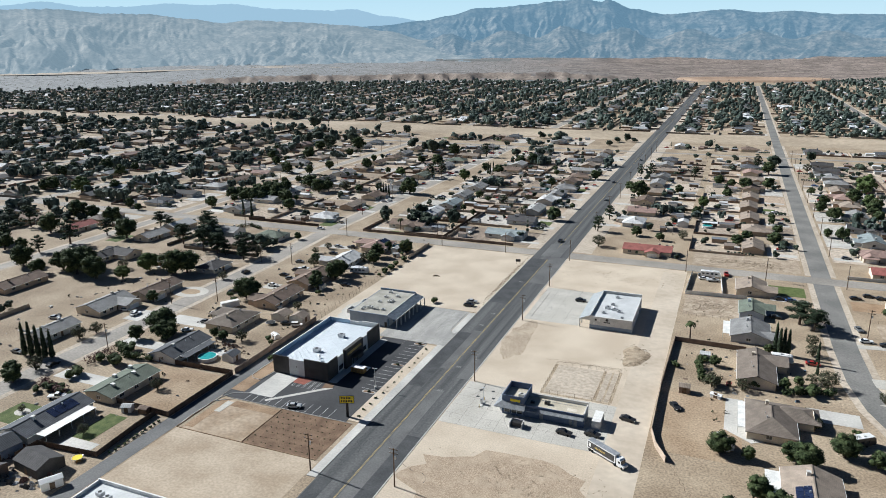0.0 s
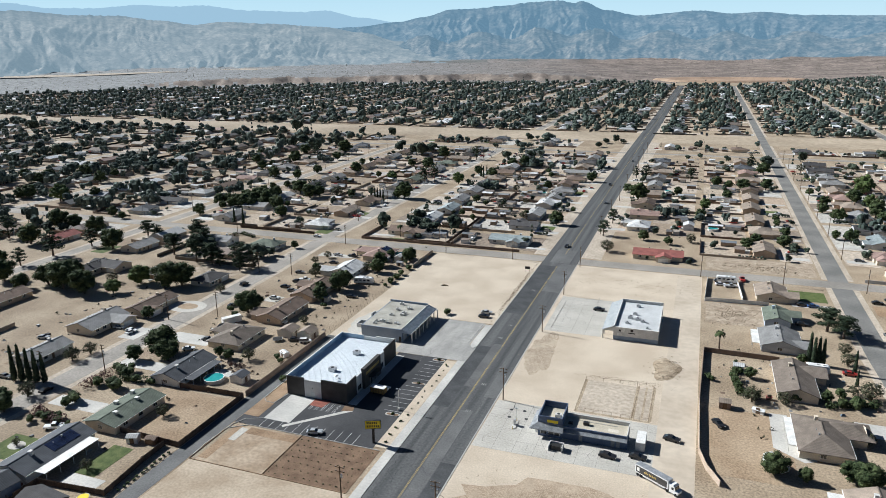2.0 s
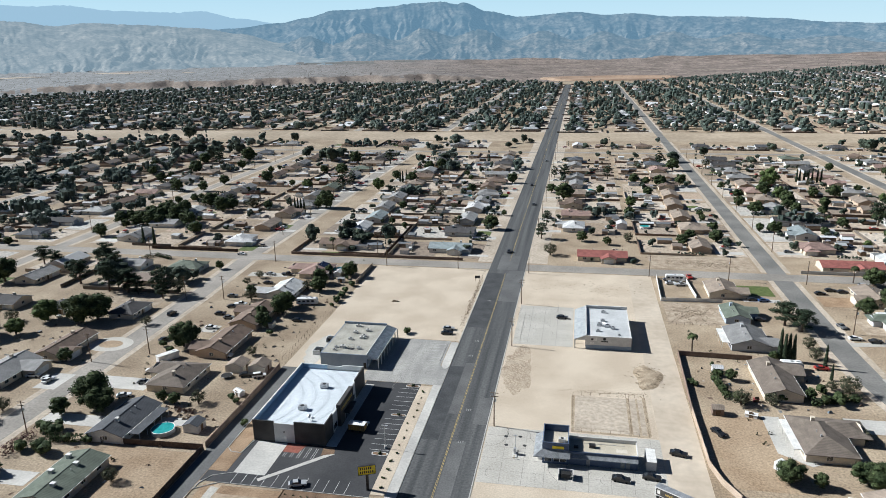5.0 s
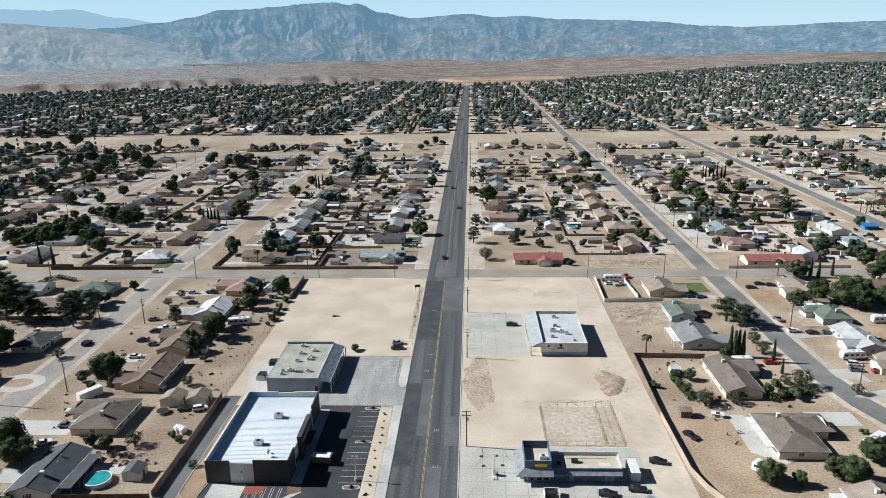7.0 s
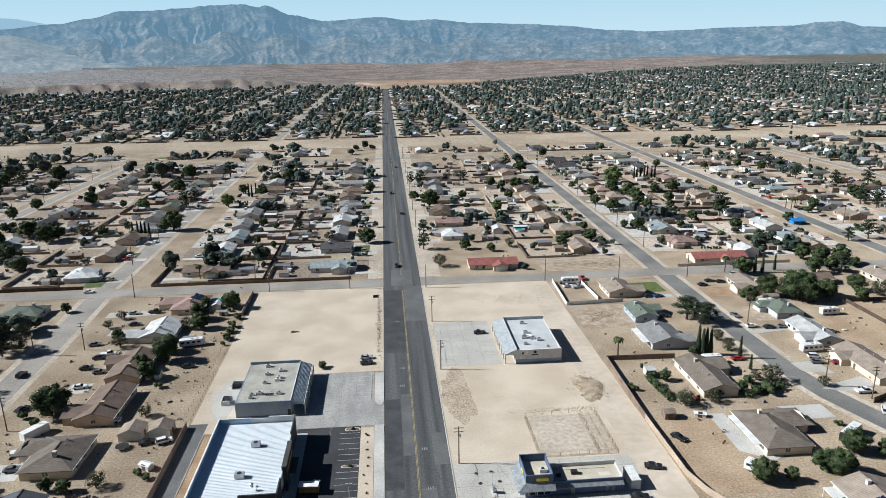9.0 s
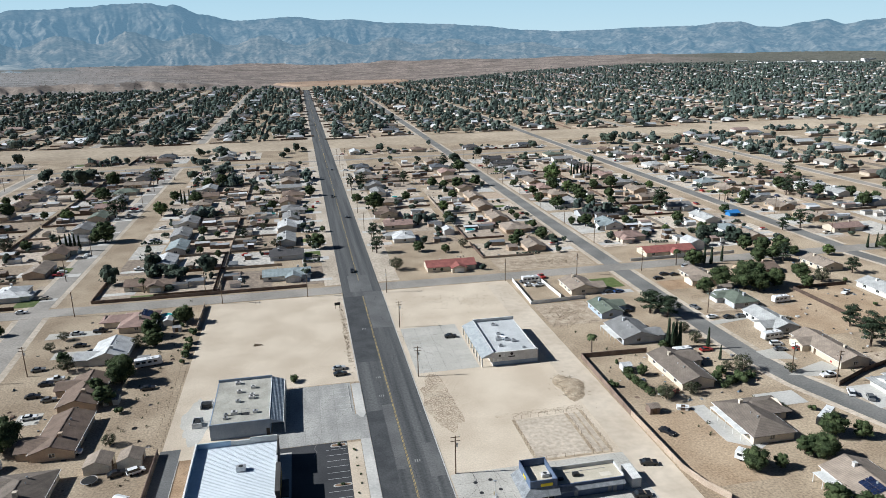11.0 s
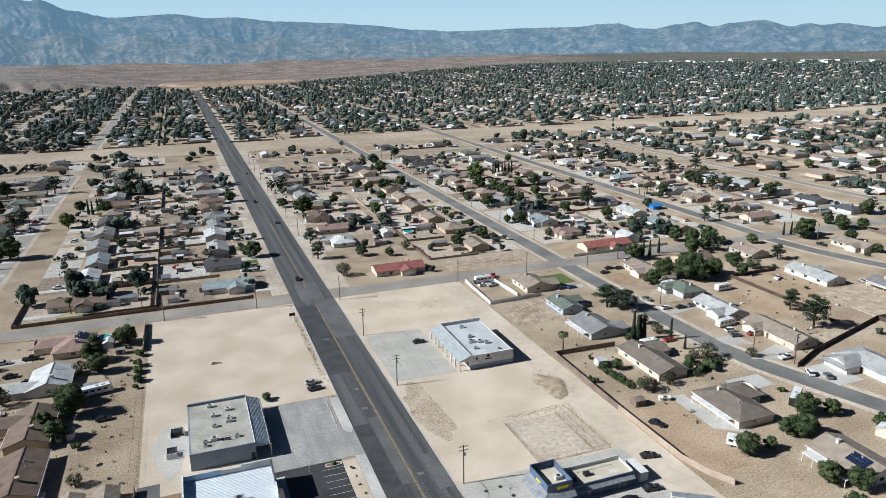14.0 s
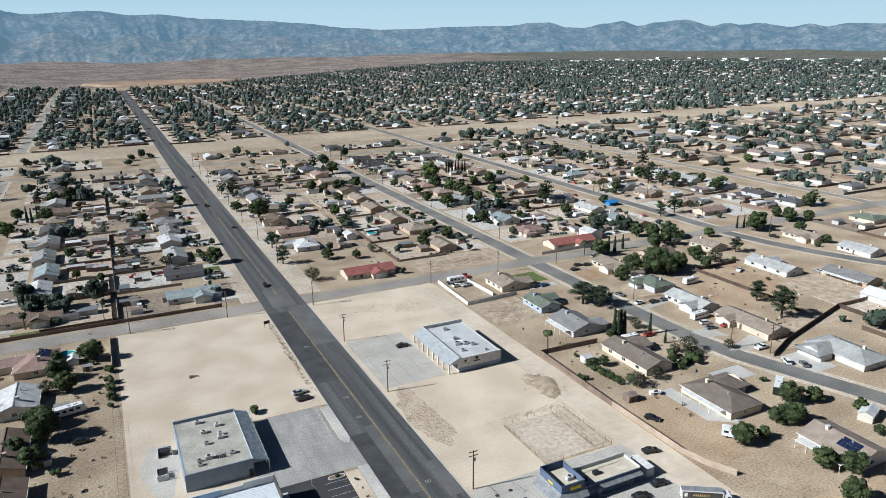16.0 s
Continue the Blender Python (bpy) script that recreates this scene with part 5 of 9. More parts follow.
# ---------------------------------------------------------------- vehicles
def vehicle_meshes(kind, paint):
    body, glass = Build(), Build()
    if kind == "pickup":
        L, W, prof = 5.5, 1.95, [(-2.75, 0.4), (2.7, 0.4), (2.75, 0.85), (2.6, 1.02), (1.45, 1.08), (-0.55, 1.12), (-0.6, 1.05), (-2.72, 1.05)]
        cab = [(1.35, 1.06), (0.75, 1.78), (-0.4, 1.8), (-0.55, 1.06)]
    else:
        L, W, prof = 4.6, 1.8, [(-2.3, 0.35), (2.25, 0.35), (2.3, 0.7), (2.1, 0.86), (0.95, 0.98), (-1.75, 1.02), (-2.25, 0.95), (-2.3, 0.7)]
        cab = [(0.95, 0.96), (0.2, 1.42), (-1.1, 1.44), (-1.85, 1.0)]
        if kind == "van":
            cab = [(1.15, 0.96), (0.5, 1.62), (-1.95, 1.66), (-2.25, 1.0)]
    n = len(prof)
    body.add([(x, -W / 2, z) for x, z in prof] + [(x, W / 2, z) for x, z in prof], [tuple(range(n)), tuple(range(2 * n - 1, n - 1, -1))] + [(i, n + i, n + (i + 1) % n, (i + 1) % n) for i in range(n)])
    w2 = W / 2 - 0.12
    cb = [(x, -w2 - 0.04, z) for x, z in cab] + [(x, w2 + 0.04, z) for x, z in cab]
    cb = [(x, y * (0.86 if z > 1.25 else 1), z) for x, y, z in cb]
    glass.add(cb, [(0, 1, 2, 3), (7, 6, 5, 4), (0, 4, 5, 1), (2, 6, 7, 3)])
    roof = Build().add([cb[1], cb[2], cb[6], cb[5]] + [(x, y, z + 0.05) for x, y, z in (cb[1], cb[2], cb[6], cb[5])], [(3, 2, 1, 0), (4, 5, 6, 7), (0, 1, 5, 4), (1, 2, 6, 5), (2, 3, 7, 6), (3, 0, 4, 7)])
    return L, W, body, glass, roof


VEH = {}
CAR_LABEL = {"car": "{} sedan car parked on the ground", "pickup": "{} pickup truck parked on the ground", "van": "{} minivan parked on the ground"}


def car(x, y, turn, colour="white", kind="car", z=0.06):
    m = pose(x, y, z, 0, 0, turn)
    if (kind, colour) in VEH:
        return copy_thing(VEH[kind, colour], m)
    L, W, body, glass, roof = vehicle_meshes(kind, colour)
    o = base("pickup_truck" if kind == "pickup" else kind, m, CAR_LABEL[kind].format(colour), "car", "parked cars")
    part("body", body, PAINT[colour], o)
    part("cabin_glass", glass, GLASS, o)
    part("roof_panel", roof, PAINT[colour], o)
    for sx in (-0.31, 0.3):
        for sy in (-1, 1):
            part("wheel", Build().tube((L * sx, sy * (W / 2 - 0.2), 0.33), (L * sx, sy * (W / 2 + 0.01), 0.33), 0.33, 0.33, 12), RUBBER, o)
    for sy in (-0.62, 0.62):
        part("headlight", Build().box(L / 2 - 0.06, L / 2 + 0.01, sy - 0.18, sy + 0.18, 0.62, 0.78), WHITE, o)
    VEH[kind, colour] = o
    return o


for x, y, a, c in [(-14.8, 228.2, 8, "silver"), (-14.6, 223.8, 8, "black"), (-92.1, 166.3, 10, "white"), (-106.5, 168.7, 10, "grey"), (-110.6, 238.7, 5, "black"), (-111.8, 230.2, 5, "black"), (-106, 226.7, 8, "grey"),
                   (-108.1, 215.8, 10, "white"), (-75.2, 178.9, 20, "black"), (-76.6, 227.9, 5, "black"), (-119.9, 202.3, 60, "black"), (-108.5, 270.2, 5, "black"), (-143.2, 313.4, 0, "white")]:
    car(x, y, a, c)
for x, y, a, c in [(28.2, 246, 0, "black"), (45.6, 138.6, -8, "black"), (53.2, 140.6, -6, "black"), (73.4, 165.5, -60, "black"), (106.8, 277.8, 10, "black"), (111, 277.3, 10, "blue"), (104.3, 254.5, 0, "black"), (133, 251.7, -75, "grey"),
                   (142.2, 294.2, 0, "black"), (146.6, 292.6, 0, "black"), (140.1, 238.4, 0, "black"), (145.7, 238.4, 0, "grey"), (140, 207, -10, "grey"), (146.8, 206, 0, "red"), (114.3, 212.6, 0, "red")]:
    car(x, y, a, c)
for x, y, a, c in [(-147.6, 167.3, 10, "white"), (-140.7, 166.1, 10, "white"), (-34.4, 123.6, 20, "silver"), (-151.6, 120.8, 0, "grey"), (61.2, 152.7, -12, "black"), (153.4, 179.2, 50, "grey"), (-26.2, 153.2, 80, "white"), (-126, 62, 90, "grey"), (-130, 118, 90, "black")]:
    car(x, y, a, c)
for x, y, a, c in [(-108.3, 177.1, 15, "white"), (-89.8, 192.1, 5, "white"), (-108, 101.4, 30, "white"), (153.8, 172.1, 0, "white"), (142, 185.5, 0, "white"), (-108.4, 241.7, 8, "white")]:
    car(x, y, a, c, "pickup")
for x, y, a, c in [(-70.5, 178.9, 25, "white"), (141.6, 211.4, -10, "white")]:
    car(x, y, a, c, "van")
for x, y, a, c in [(-1.9, 336, -90, "black"), (3.6, 452, 90, "grey"), (-2.2, 520, -90, "black"), (3.5, 640, 90, "grey")]:
    car(x, y, a, c, z=0.08)


def caravan(x, y, turn, label="white travel trailer with dark side windows", L=6.5, name="travel_trailer", side=None):
    o = base(name, pose(x, y, 0.03, 0, 0, turn), label, "trailer" if name == "travel_trailer" else "bus")
    h = 2.9
    prof = [(-L / 2, 0.5), (L / 2, 0.5), (L / 2 + 0.15, 1.3), (L / 2 - 0.2, h - 0.3), (L / 2 - 0.7, h), (-L / 2 + 0.3, h), (-L / 2, h - 0.3)]
    n = len(prof)
    part("body", Build().add([(a, -1.2, z) for a, z in prof] + [(a, 1.2, z) for a, z in prof], [tuple(range(n)), tuple(range(2 * n - 1, n - 1, -1))] + [(i, n + i, n + (i + 1) % n, (i + 1) % n) for i in range(n)]), side or PAINT["white"], o)
    for k in range(int(L / 2)):
        for sy in (-1, 1):
            xx = -L / 2 + 1.2 + k * 1.9
            part("window", Build().box(xx - 0.6, xx + 0.6, sy * 1.21 - 0.02, sy * 1.21 + 0.02, 1.5, 2.2), GLASS, o)
    for sx in (-0.25, 0.22):
        for sy in (-1, 1):
            part("wheel", Build().tube((L * sx, sy * 0.95, 0.36), (L * sx, sy * 1.18, 0.36), 0.36, 0.36, 12), RUBBER, o)
    part("roof_vent", Build().box(-0.4, 0.4, -0.4, 0.4, h, h + 0.2), METAL, o)
    part("roof_unit", Build().box(1.2, 2.1, -0.4, 0.4, h, h + 0.28), WHITE, o)
    return o


caravan(87, 148, -50)
caravan(143.6, 216.8, 5, "white travel trailer beside a gravel drive", 8)
caravan(121, 161.5, 35, "white bus with broad dark sides parked by trees", 9.5, "bus", PAINT["black"])
single("bus_roof", Build().box(-4.5, 4.3, -1.15, 1.15, 0, 0.08), PAINT["white"], "white roof sheet on the dark bus", "roof sheet").matrix_basis = pose(121, 161.5, 2.95, 0, 0, 35)
caravan(78, 300.2, 2, "white motor home beside a picket fence", 8.5)
car(75.5, 295, 10, "white")
car(79.6, 293.6, 15, "silver", "pickup")
caravan(104.5, 211.6, 0, "white travel trailer beside the house", 7)
caravan(152, 262, 5, "white travel trailer in a sandy yard", 7)
caravan(-80, 247, 12, "pale blue travel trailer behind a house", 9)


def box_truck():
    o = base("delivery_truck", look((52.4, 134.9, 0.05), (64, 127.5, 0.05)) @ pose(0, 0, 0, -90, 0, -90), "white semi truck with a printed box trailer", "truck")
    o.matrix_basis = pose(58.4, 131.0, 0.05, 0, 0, -32.5) @ Matrix.Scale(0.8, 4)
    t = part("trailer", Build().box(-7, 5.2, -1.27, 1.27, 1.1, 3.9), PAINT["white"], o, "white box trailer")
    part("roof_sheet", Build().box(-7, 5.2, -1.2, 1.2, 3.9, 3.94), METAL, t)
    part("printed_side", Build().box(-6.6, 4.8, -1.3, -1.27, 1.4, 3.6), CHARCOAL, t, "dark printed trailer side")
    for k, x in enumerate((-3.6, -3.0, -2.4, -1.8, -1.2, -0.6, 0.0, 0.6)):
        part("sign_bar", Build().box(x, x + 0.4, -1.33, -1.3, 2.2, 2.75 + 0.15 * (k % 2)), YELLOW, t)
    part("sign_bar", Build().box(-6.2, -5.3, -1.33, -1.3, 1.9, 3.2), WHITE, t)
    part("skirt", Build().box(-4, 4, -1.2, 1.2, 0.75, 1.1), WHITE, t)
    cab = [(5.6, 0.6), (8.6, 0.6), (8.7, 1.5), (7.7, 1.7), (7.4, 2.9), (6.9, 3.3), (5.6, 3.3)]
    n = len(cab)
    c = part("cab", Build().add([(x, -1.15, z) for x, z in cab] + [(x, 1.15, z) for x, z in cab], [tuple(range(n)), tuple(range(2 * n - 1, n - 1, -1))] + [(i, n + i, n + (i + 1) % n, (i + 1) % n) for i in range(n)]), PAINT["white"], o)
    part("windscreen", Build().add([(7.74, -1.0, 1.75), (7.74, 1.0, 1.75), (7.46, 1.0, 2.8), (7.46, -1.0, 2.8)], [(0, 1, 2, 3)]), GLASS, c)
    for sy in (-1.17, 1.17):
        part("window", Build().box(6.4, 7.2, sy - 0.01, sy + 0.01, 1.8, 2.6), GLASS, c)
    for x in (-6.0, -4.8, 5.0, 8.0):
        for sy in (-1, 1):
            part("wheel", Build().tube((x, sy * 0.9, 0.5), (x, sy * 1.2, 0.5), 0.5, 0.5, 14), RUBBER, o)
    part("chassis", Build().box(-6.5, 6.5, -0.5, 0.5, 0.7, 1.1), DARKMETAL, o)


box_truck()


def shipping_box(x, y, turn, L, label, material, name="storage_container", h=2.6, w=2.4):
    o = base(name, pose(x, y, 0.05, 0, 0, turn), label, "container")
    part("body", Build().box(-L / 2, L / 2, -w / 2, w / 2, 0.1, h), material, o)
    part("roof", Build().box(-L / 2 - 0.03, L / 2 + 0.03, -w / 2 - 0.03, w / 2 + 0.03, h, h + 0.08), WHITE, o)
    for k in range(int(L / 0.45)):
        a = -L / 2 + 0.25 + k * 0.45
        part("rib", Build().box(a, a + 0.12, -w / 2 - 0.04, -w / 2 + 0.01, 0.15, h - 0.05).box(a, a + 0.12, w / 2 - 0.01, w / 2 + 0.04, 0.15, h - 0.05), material, o)
    part("skid", Build().box(-L / 2, L / 2, -w / 2 + 0.2, -w / 2 + 0.4, 0, 0.1).box(-L / 2, L / 2, w / 2 - 0.4, w / 2 - 0.2, 0, 0.1), DARKMETAL, o)


shipping_box(53.4, 147.3, 90, 6.4, "white storage container with grey ribbed sides beside the shop", PALEWALL)


def crate_trailer():
    o = base("cargo_trailer", pose(-27.4, 151.4, 0.06, 0, 0, -4), "brown wooden cargo box with white lid in the parking lot", "trailer")
    b = part("box", Build().box(-2.4, 2.4, -1.1, 1.1, 0.5, 2.3), mat("ochre_wood", (0.30, 0.17, 0.05), (0.40, 0.24, 0.08), 1, 5, 0.8, grain=0.2), o)
    for k in range(9):
        part("slat", Build().box(-2.4 + k * 0.58, -2.3 + k * 0.58, -1.14, -1.09, 0.5, 2.3), WOOD, b)
    part("lid", Build().box(-2.5, 2.5, -1.2, 1.2, 2.3, 2.42), WHITE, o)
    for sx in (-1, 1):
        for sy in (-1, 1):
            part("wheel", Build().tube((sx * 1.2, sy * 0.95, 0.3), (sx * 1.2, sy * 1.15, 0.3), 0.3, 0.3, 10), RUBBER, o)


crate_trailer()


# ---------------------------------------------------------------- street furniture
POLE = {}


def utility_pole(x, y, turn=0, h=11.0, far=False):
    m = pose(x, y, 0, 0, 0, turn)
    if far in POLE:
        return copy_thing(POLE[far], m)
    o = base("utility_pole", m, "weathered wooden utility pole with crossarms", "utility pole", "utility poles")
    part("pole", Build().tube((0, 0, 0), (0, 0, h), 0.19, 0.13, 9), WOOD, o)
    for z in (h - 0.4,) if far else (h - 0.4, h - 1.5):
        a = part("crossarm", Build().box(-1.25, 1.25, -0.07, 0.07, z - 0.07, z + 0.07), WOOD, o)
        for q in () if far else (-1.1, 1.1):
            part("insulator", Build().tube((q, 0, z + 0.07), (q, 0, z + 0.28), 0.06, 0.04, 6), METAL, a)
    if not far:
        part("transformer", Build().tube((0.42, 0, h - 3.1), (0.42, 0, h - 2.2), 0.24, 0.24, 10), METAL, o)
    POLE[far] = o
    return o


for x, y in [(11, 160), (10.8, 216.6), (10.8, 260.4), (10.9, 302.2), (-11.6, 97.1), (11.8, 99), (66.9, 304.2), (102, 303.5), (134.9, 302.5), (135.1, 245.5), (123.2 + 9, 192.2 - 1.5), (-118.6, 190.2), (-119.2, 247.5), (-121.4, 133.9),
             (-135.8, 244.7), (-135.6, 181), (-137, 123.2), (-191.1, 303.8), (-68.9, 318.4), (-60.4, 304.9), (-24, 304.9), (-119.9, 304.4), (141.6, 181.5)]:
    utility_pole(x, y, 0 if abs(y - 304) > 4 else 90)
for k in range(1, 9):
    utility_pole(11.5, 302 + 47 * k + 20, far=True)
    utility_pole(-137.5, 310 + 45 * k, far=True)
    utility_pole(133, 310 + 45 * k, far=True)
    utility_pole(-265 + 8, 300 + 45 * k, far=True)
    utility_pole(271, 240 + 50 * k, far=True)


def pylon_sign():
    o = base("pylon_sign", pose(-16.4, 124.8, 0.1, 0, 0, 22), "yellow shop sign on a dark square post", "sign")
    part("post", Build().box(-0.35, 0.35, -0.3, 0.3, 0, 4.6), DARKMETAL, o)
    p = part("panel", Build().box(-2.1, 2.1, -0.35, 0.35, 4.6, 6.9), YELLOW_SIGN, o)
    part("frame", Build().box(-2.2, 2.2, -0.4, 0.4, 6.9, 7.0).box(-2.2, 2.2, -0.4, 0.4, 4.5, 4.6).box(-2.2, -2.1, -0.4, 0.4, 4.6, 6.9).box(2.1, 2.2, -0.4, 0.4, 4.6, 6.9), DARKMETAL, p)
    for z, n in ((5.95, 6), (4.95, 7)):
        for k in range(n):
            part("sign_bar", Build().box(-1.7 + k * 0.5, -1.4 + k * 0.5, -0.38, -0.35, z, z + 0.62), BLACK, p)


pylon_sign()


def lamp_post(x, y, h=7.0):
    o = base("parking_lamp", pose(x, y, 0.1), "grey parking-lot lamp post with two heads on a concrete foot", "lamp post")
    part("foot", Build().tube((0, 0, 0), (0, 0, 0.8), 0.35, 0.35, 12), CONCRETE, o)
    part("pole", Build().tube((0, 0, 0.8), (0, 0, h), 0.09, 0.07, 8), METAL, o)
    for s in (-1, 1):
        part("lamp_head", Build().box(s * 0.15 - (0.7 if s < 0 else 0), s * 0.15 + (0.7 if s > 0 else 0), -0.2, 0.2, h - 0.1, h + 0.08), METAL, o)


lamp_post(-17, 143.6)
for x, y, w, d in [(-17.8, 140.6, 4.6, 1.8), (-17.8, 161.5, 4.8, 1.3), (-17.8, 180.2, 4.6, 1.8)]:
    o = base("parking_island", pose(x, y, 0.05), "kerbed parking island with brown gravel", "parking island", "", "structure")
    n = 12
    ring = [(w / 2 * abs(math.cos(a)) ** 0.6 * (1 if math.cos(a) > 0 else -1), d / 2 * abs(math.sin(a)) ** 0.6 * (1 if math.sin(a) > 0 else -1)) for a in [2 * math.pi * k / n for k in range(n)]]
    part("kerb", Build().slab(ring, -0.05, 0.14), CONCRETE, o)
    part("gravel", Build().slab([(a * 0.84, b * 0.72) for a, b in ring], 0.0, 0.17), MULCH, o)
    tree("shrub", x, y, 0.5)
for k in range(14):
    y = 142.6 + k * 2.75
    if abs(y - 161.5) > 1.2:
        single("stall_line", Build().box(-21.4, -15.6, y - 0.06, y + 0.06, 0.045, 0.06), STALL, "white painted parking stall line", "road marking", "structure")
for k in range(12):
    x = -52 + k * 2.75
    single("stall_line", Build().box(x - 0.06, x + 0.06, 122, 127.2, 0.045, 0.06), STALL, "white painted parking stall line", "road marking", "structure")
for k in range(5):
    x = -43.6 + k * 2.0
    single("stall_line", Build().box(x - 0.06, x + 0.06, 135.4, 140.4, 0.045, 0.06), STALL, "white painted parking stall line", "road marking", "structure")
    single("stall_line", Build().box(x + 0.5, x + 0.62, 135.4, 140.4, 0.045, 0.06), STALL, "white painted parking stall line", "road marking", "structure")
single("concrete_path", Build().slab([(-46, 124.6), (-45.2, 123.6), (-29.8, 138.6), (-30.8, 139.4)], 0, 0.062), CONCRETE, "narrow pale concrete drain path", "path", "structure")
single("gravel_bed", Build().slab([(-44.4, 137.6), (-40, 137.4), (-39, 141.6), (-44.6, 141.8)], 0, 0.1), RED_GRAVEL, "bed of red gravel by the store wall", "planting bed", "structure")
single("mulch_corner", Build().slab([(-33.4, 137.4), (-30, 138.6), (-30.8, 141.6), (-34, 141.6)], 0, 0.09), MULCH, "small corner of brown mulch", "planting bed", "structure")
single("rock_bed", Build().slab([(-56.2, 113), (-54, 113), (-53.8, 119.4), (-56.2, 119.8)], 0, 0.08), CONC_OLD, "bed of grey riprap stones", "stone bed", "structure")
for (xa, ya), (xb, yb) in [((-60.2, 101.6), (-60.2, 118)), ((-60.2, 118), (-55, 121.6)), ((-55, 121.6), (-13.4, 121.6)), ((-60.2, 101.6), (-13, 101.6)), ((-37.3, 101.8), (-37.3, 121.5))]:
    L, a = math.hypot(xb - xa, yb - ya), math.degrees(math.atan2(yb - ya, xb - xa))
    single("kerb", Build().box(0, L, -0.08, 0.08, 0, 0.2).turned(pose(xa, ya, 0, 0, 0, a)), CONCRETE if ya > 115 else BROWN, "low kerb round the dirt lot", "kerb", "structure")
prng = random.Random(4)
for r in range(7):
    for k in range(12):
        tree("shrub", -36 + k * 1.95 + prng.uniform(-.3, .3), 103.4 + r * 2.7 + prng.uniform(-.3, .3), prng.uniform(0.13, 0.22))
for k in range(14):
    tree("shrub", -13.6 + prng.uniform(-.7, .7), 126 + k * 3.9, prng.uniform(0.25, 0.45))
for k in range(7):
    single("wheel_stop", Build().box(-12.9, -12.7, 198.4 + k * 2.6, 200 + k * 2.6, 0, 0.2), CONCRETE, "worn concrete wheel stop on the paving", "wheel stop", group="wheel stops")
for k in range(10):
    single("wheel_stop", Build().box(13.0, 13.18, 222 + k * 3.2, 223.8 + k * 3.2, 0, 0.2), CONCRETE, "worn concrete wheel stop on the paving", "wheel stop", group="wheel stops")
for k in range(9):
    single("stall_line", Build().box(13.6, 18.6, 221 + k * 3.6, 221.12 + k * 3.6, 0.04, 0.055), STALL, "faded white parking stall line", "road marking", "structure")
    if k < 6:
        single("stall_line", Build().box(-17.5, -12.9, 200 + k * 2.8, 200.1 + k * 2.8, 0.04, 0.055), STALL, "faded white parking stall line", "road marking", "structure")
    single("stall_line", Build().box(27.6, 32.4, 221.6 + k * 3, 221.7 + k * 3, 0.04, 0.055), STALL, "faded white parking stall line", "road marking", "structure")


def notice_board(x, y):
    o = base("notice_board", pose(x, y, 0.02, 0, 0, 10), "small dark lot sign on two posts", "sign")
    for s in (-0.9, 0.9):
        part("post", Build().box(s - 0.06, s + 0.06, -0.06, 0.06, 0, 2.6), WOOD, o)
    part("panel", Build().box(-1.2, 1.2, -0.1, -0.04, 1.4, 2.7), BLACK, o)


notice_board(-11.9, 287.4)


def pump_island():
    o = base("fuel_island", pose(18.2, 146.6, 0.05), "concrete pump island with a tall light and pipes", "fuel island")
    part("plinth", Build().box(-0.6, 0.6, -2.0, 2.0, 0, 0.2), CONCRETE, o)
    part("pump", Build().box(-0.3, 0.3, -0.5, 0.5, 0.2, 1.8), METAL, o)
    part("pole", Build().tube((0, 1.5, 0.2), (0, 1.5, 4.6), 0.07, 0.06, 8), METAL, o)
    part("lamp", Build().box(-0.5, 0.5, 1.3, 1.7, 4.6, 4.75), METAL, o)
    for s in (-1, 1):
        part("bollard", Build().tube((0, s * 2.4, 0), (0, s * 2.4, 1.0), 0.1, 0.1, 8), YELLOW, o)


pump_island()
for x, y in [(15, 155), (19, 155.4), (20.5, 151), (15.5, 150.6)]:
    single("manhole_lid", Build().tube((x, y, 0.02), (x, y, 0.055), 0.55, 0.55, 16), DARKMETAL, "dark round tank lid in the concrete", "manhole", "structure")


def dumpster(x, y, turn):
    o = base("dumpster_pen", pose(x, y, 0.03, 0, 0, turn), "walled rubbish pen with a metal bin", "rubbish pen")
    part("wall", Build().box(-1.9, -1.7, -1.4, 1.4, 0, 1.6).box(1.7, 1.9, -1.4, 1.4, 0, 1.6).box(-1.7, 1.7, 1.2, 1.4, 0, 1.6), PALEWALL, o)
    b = part("bin", Build().box(-1.2, 1.2, -0.7, 0.7, 0.1, 1.3), DARKMETAL, o)
    part("bin_lid", Build().box(-1.25, 1.25, -0.75, 0.75, 1.3, 1.38), BLACK, b)


dumpster(31.9, 138, 0)
dumpster(-57.7, 200.4, 90)
dumpster(-56.2, 211, 0)


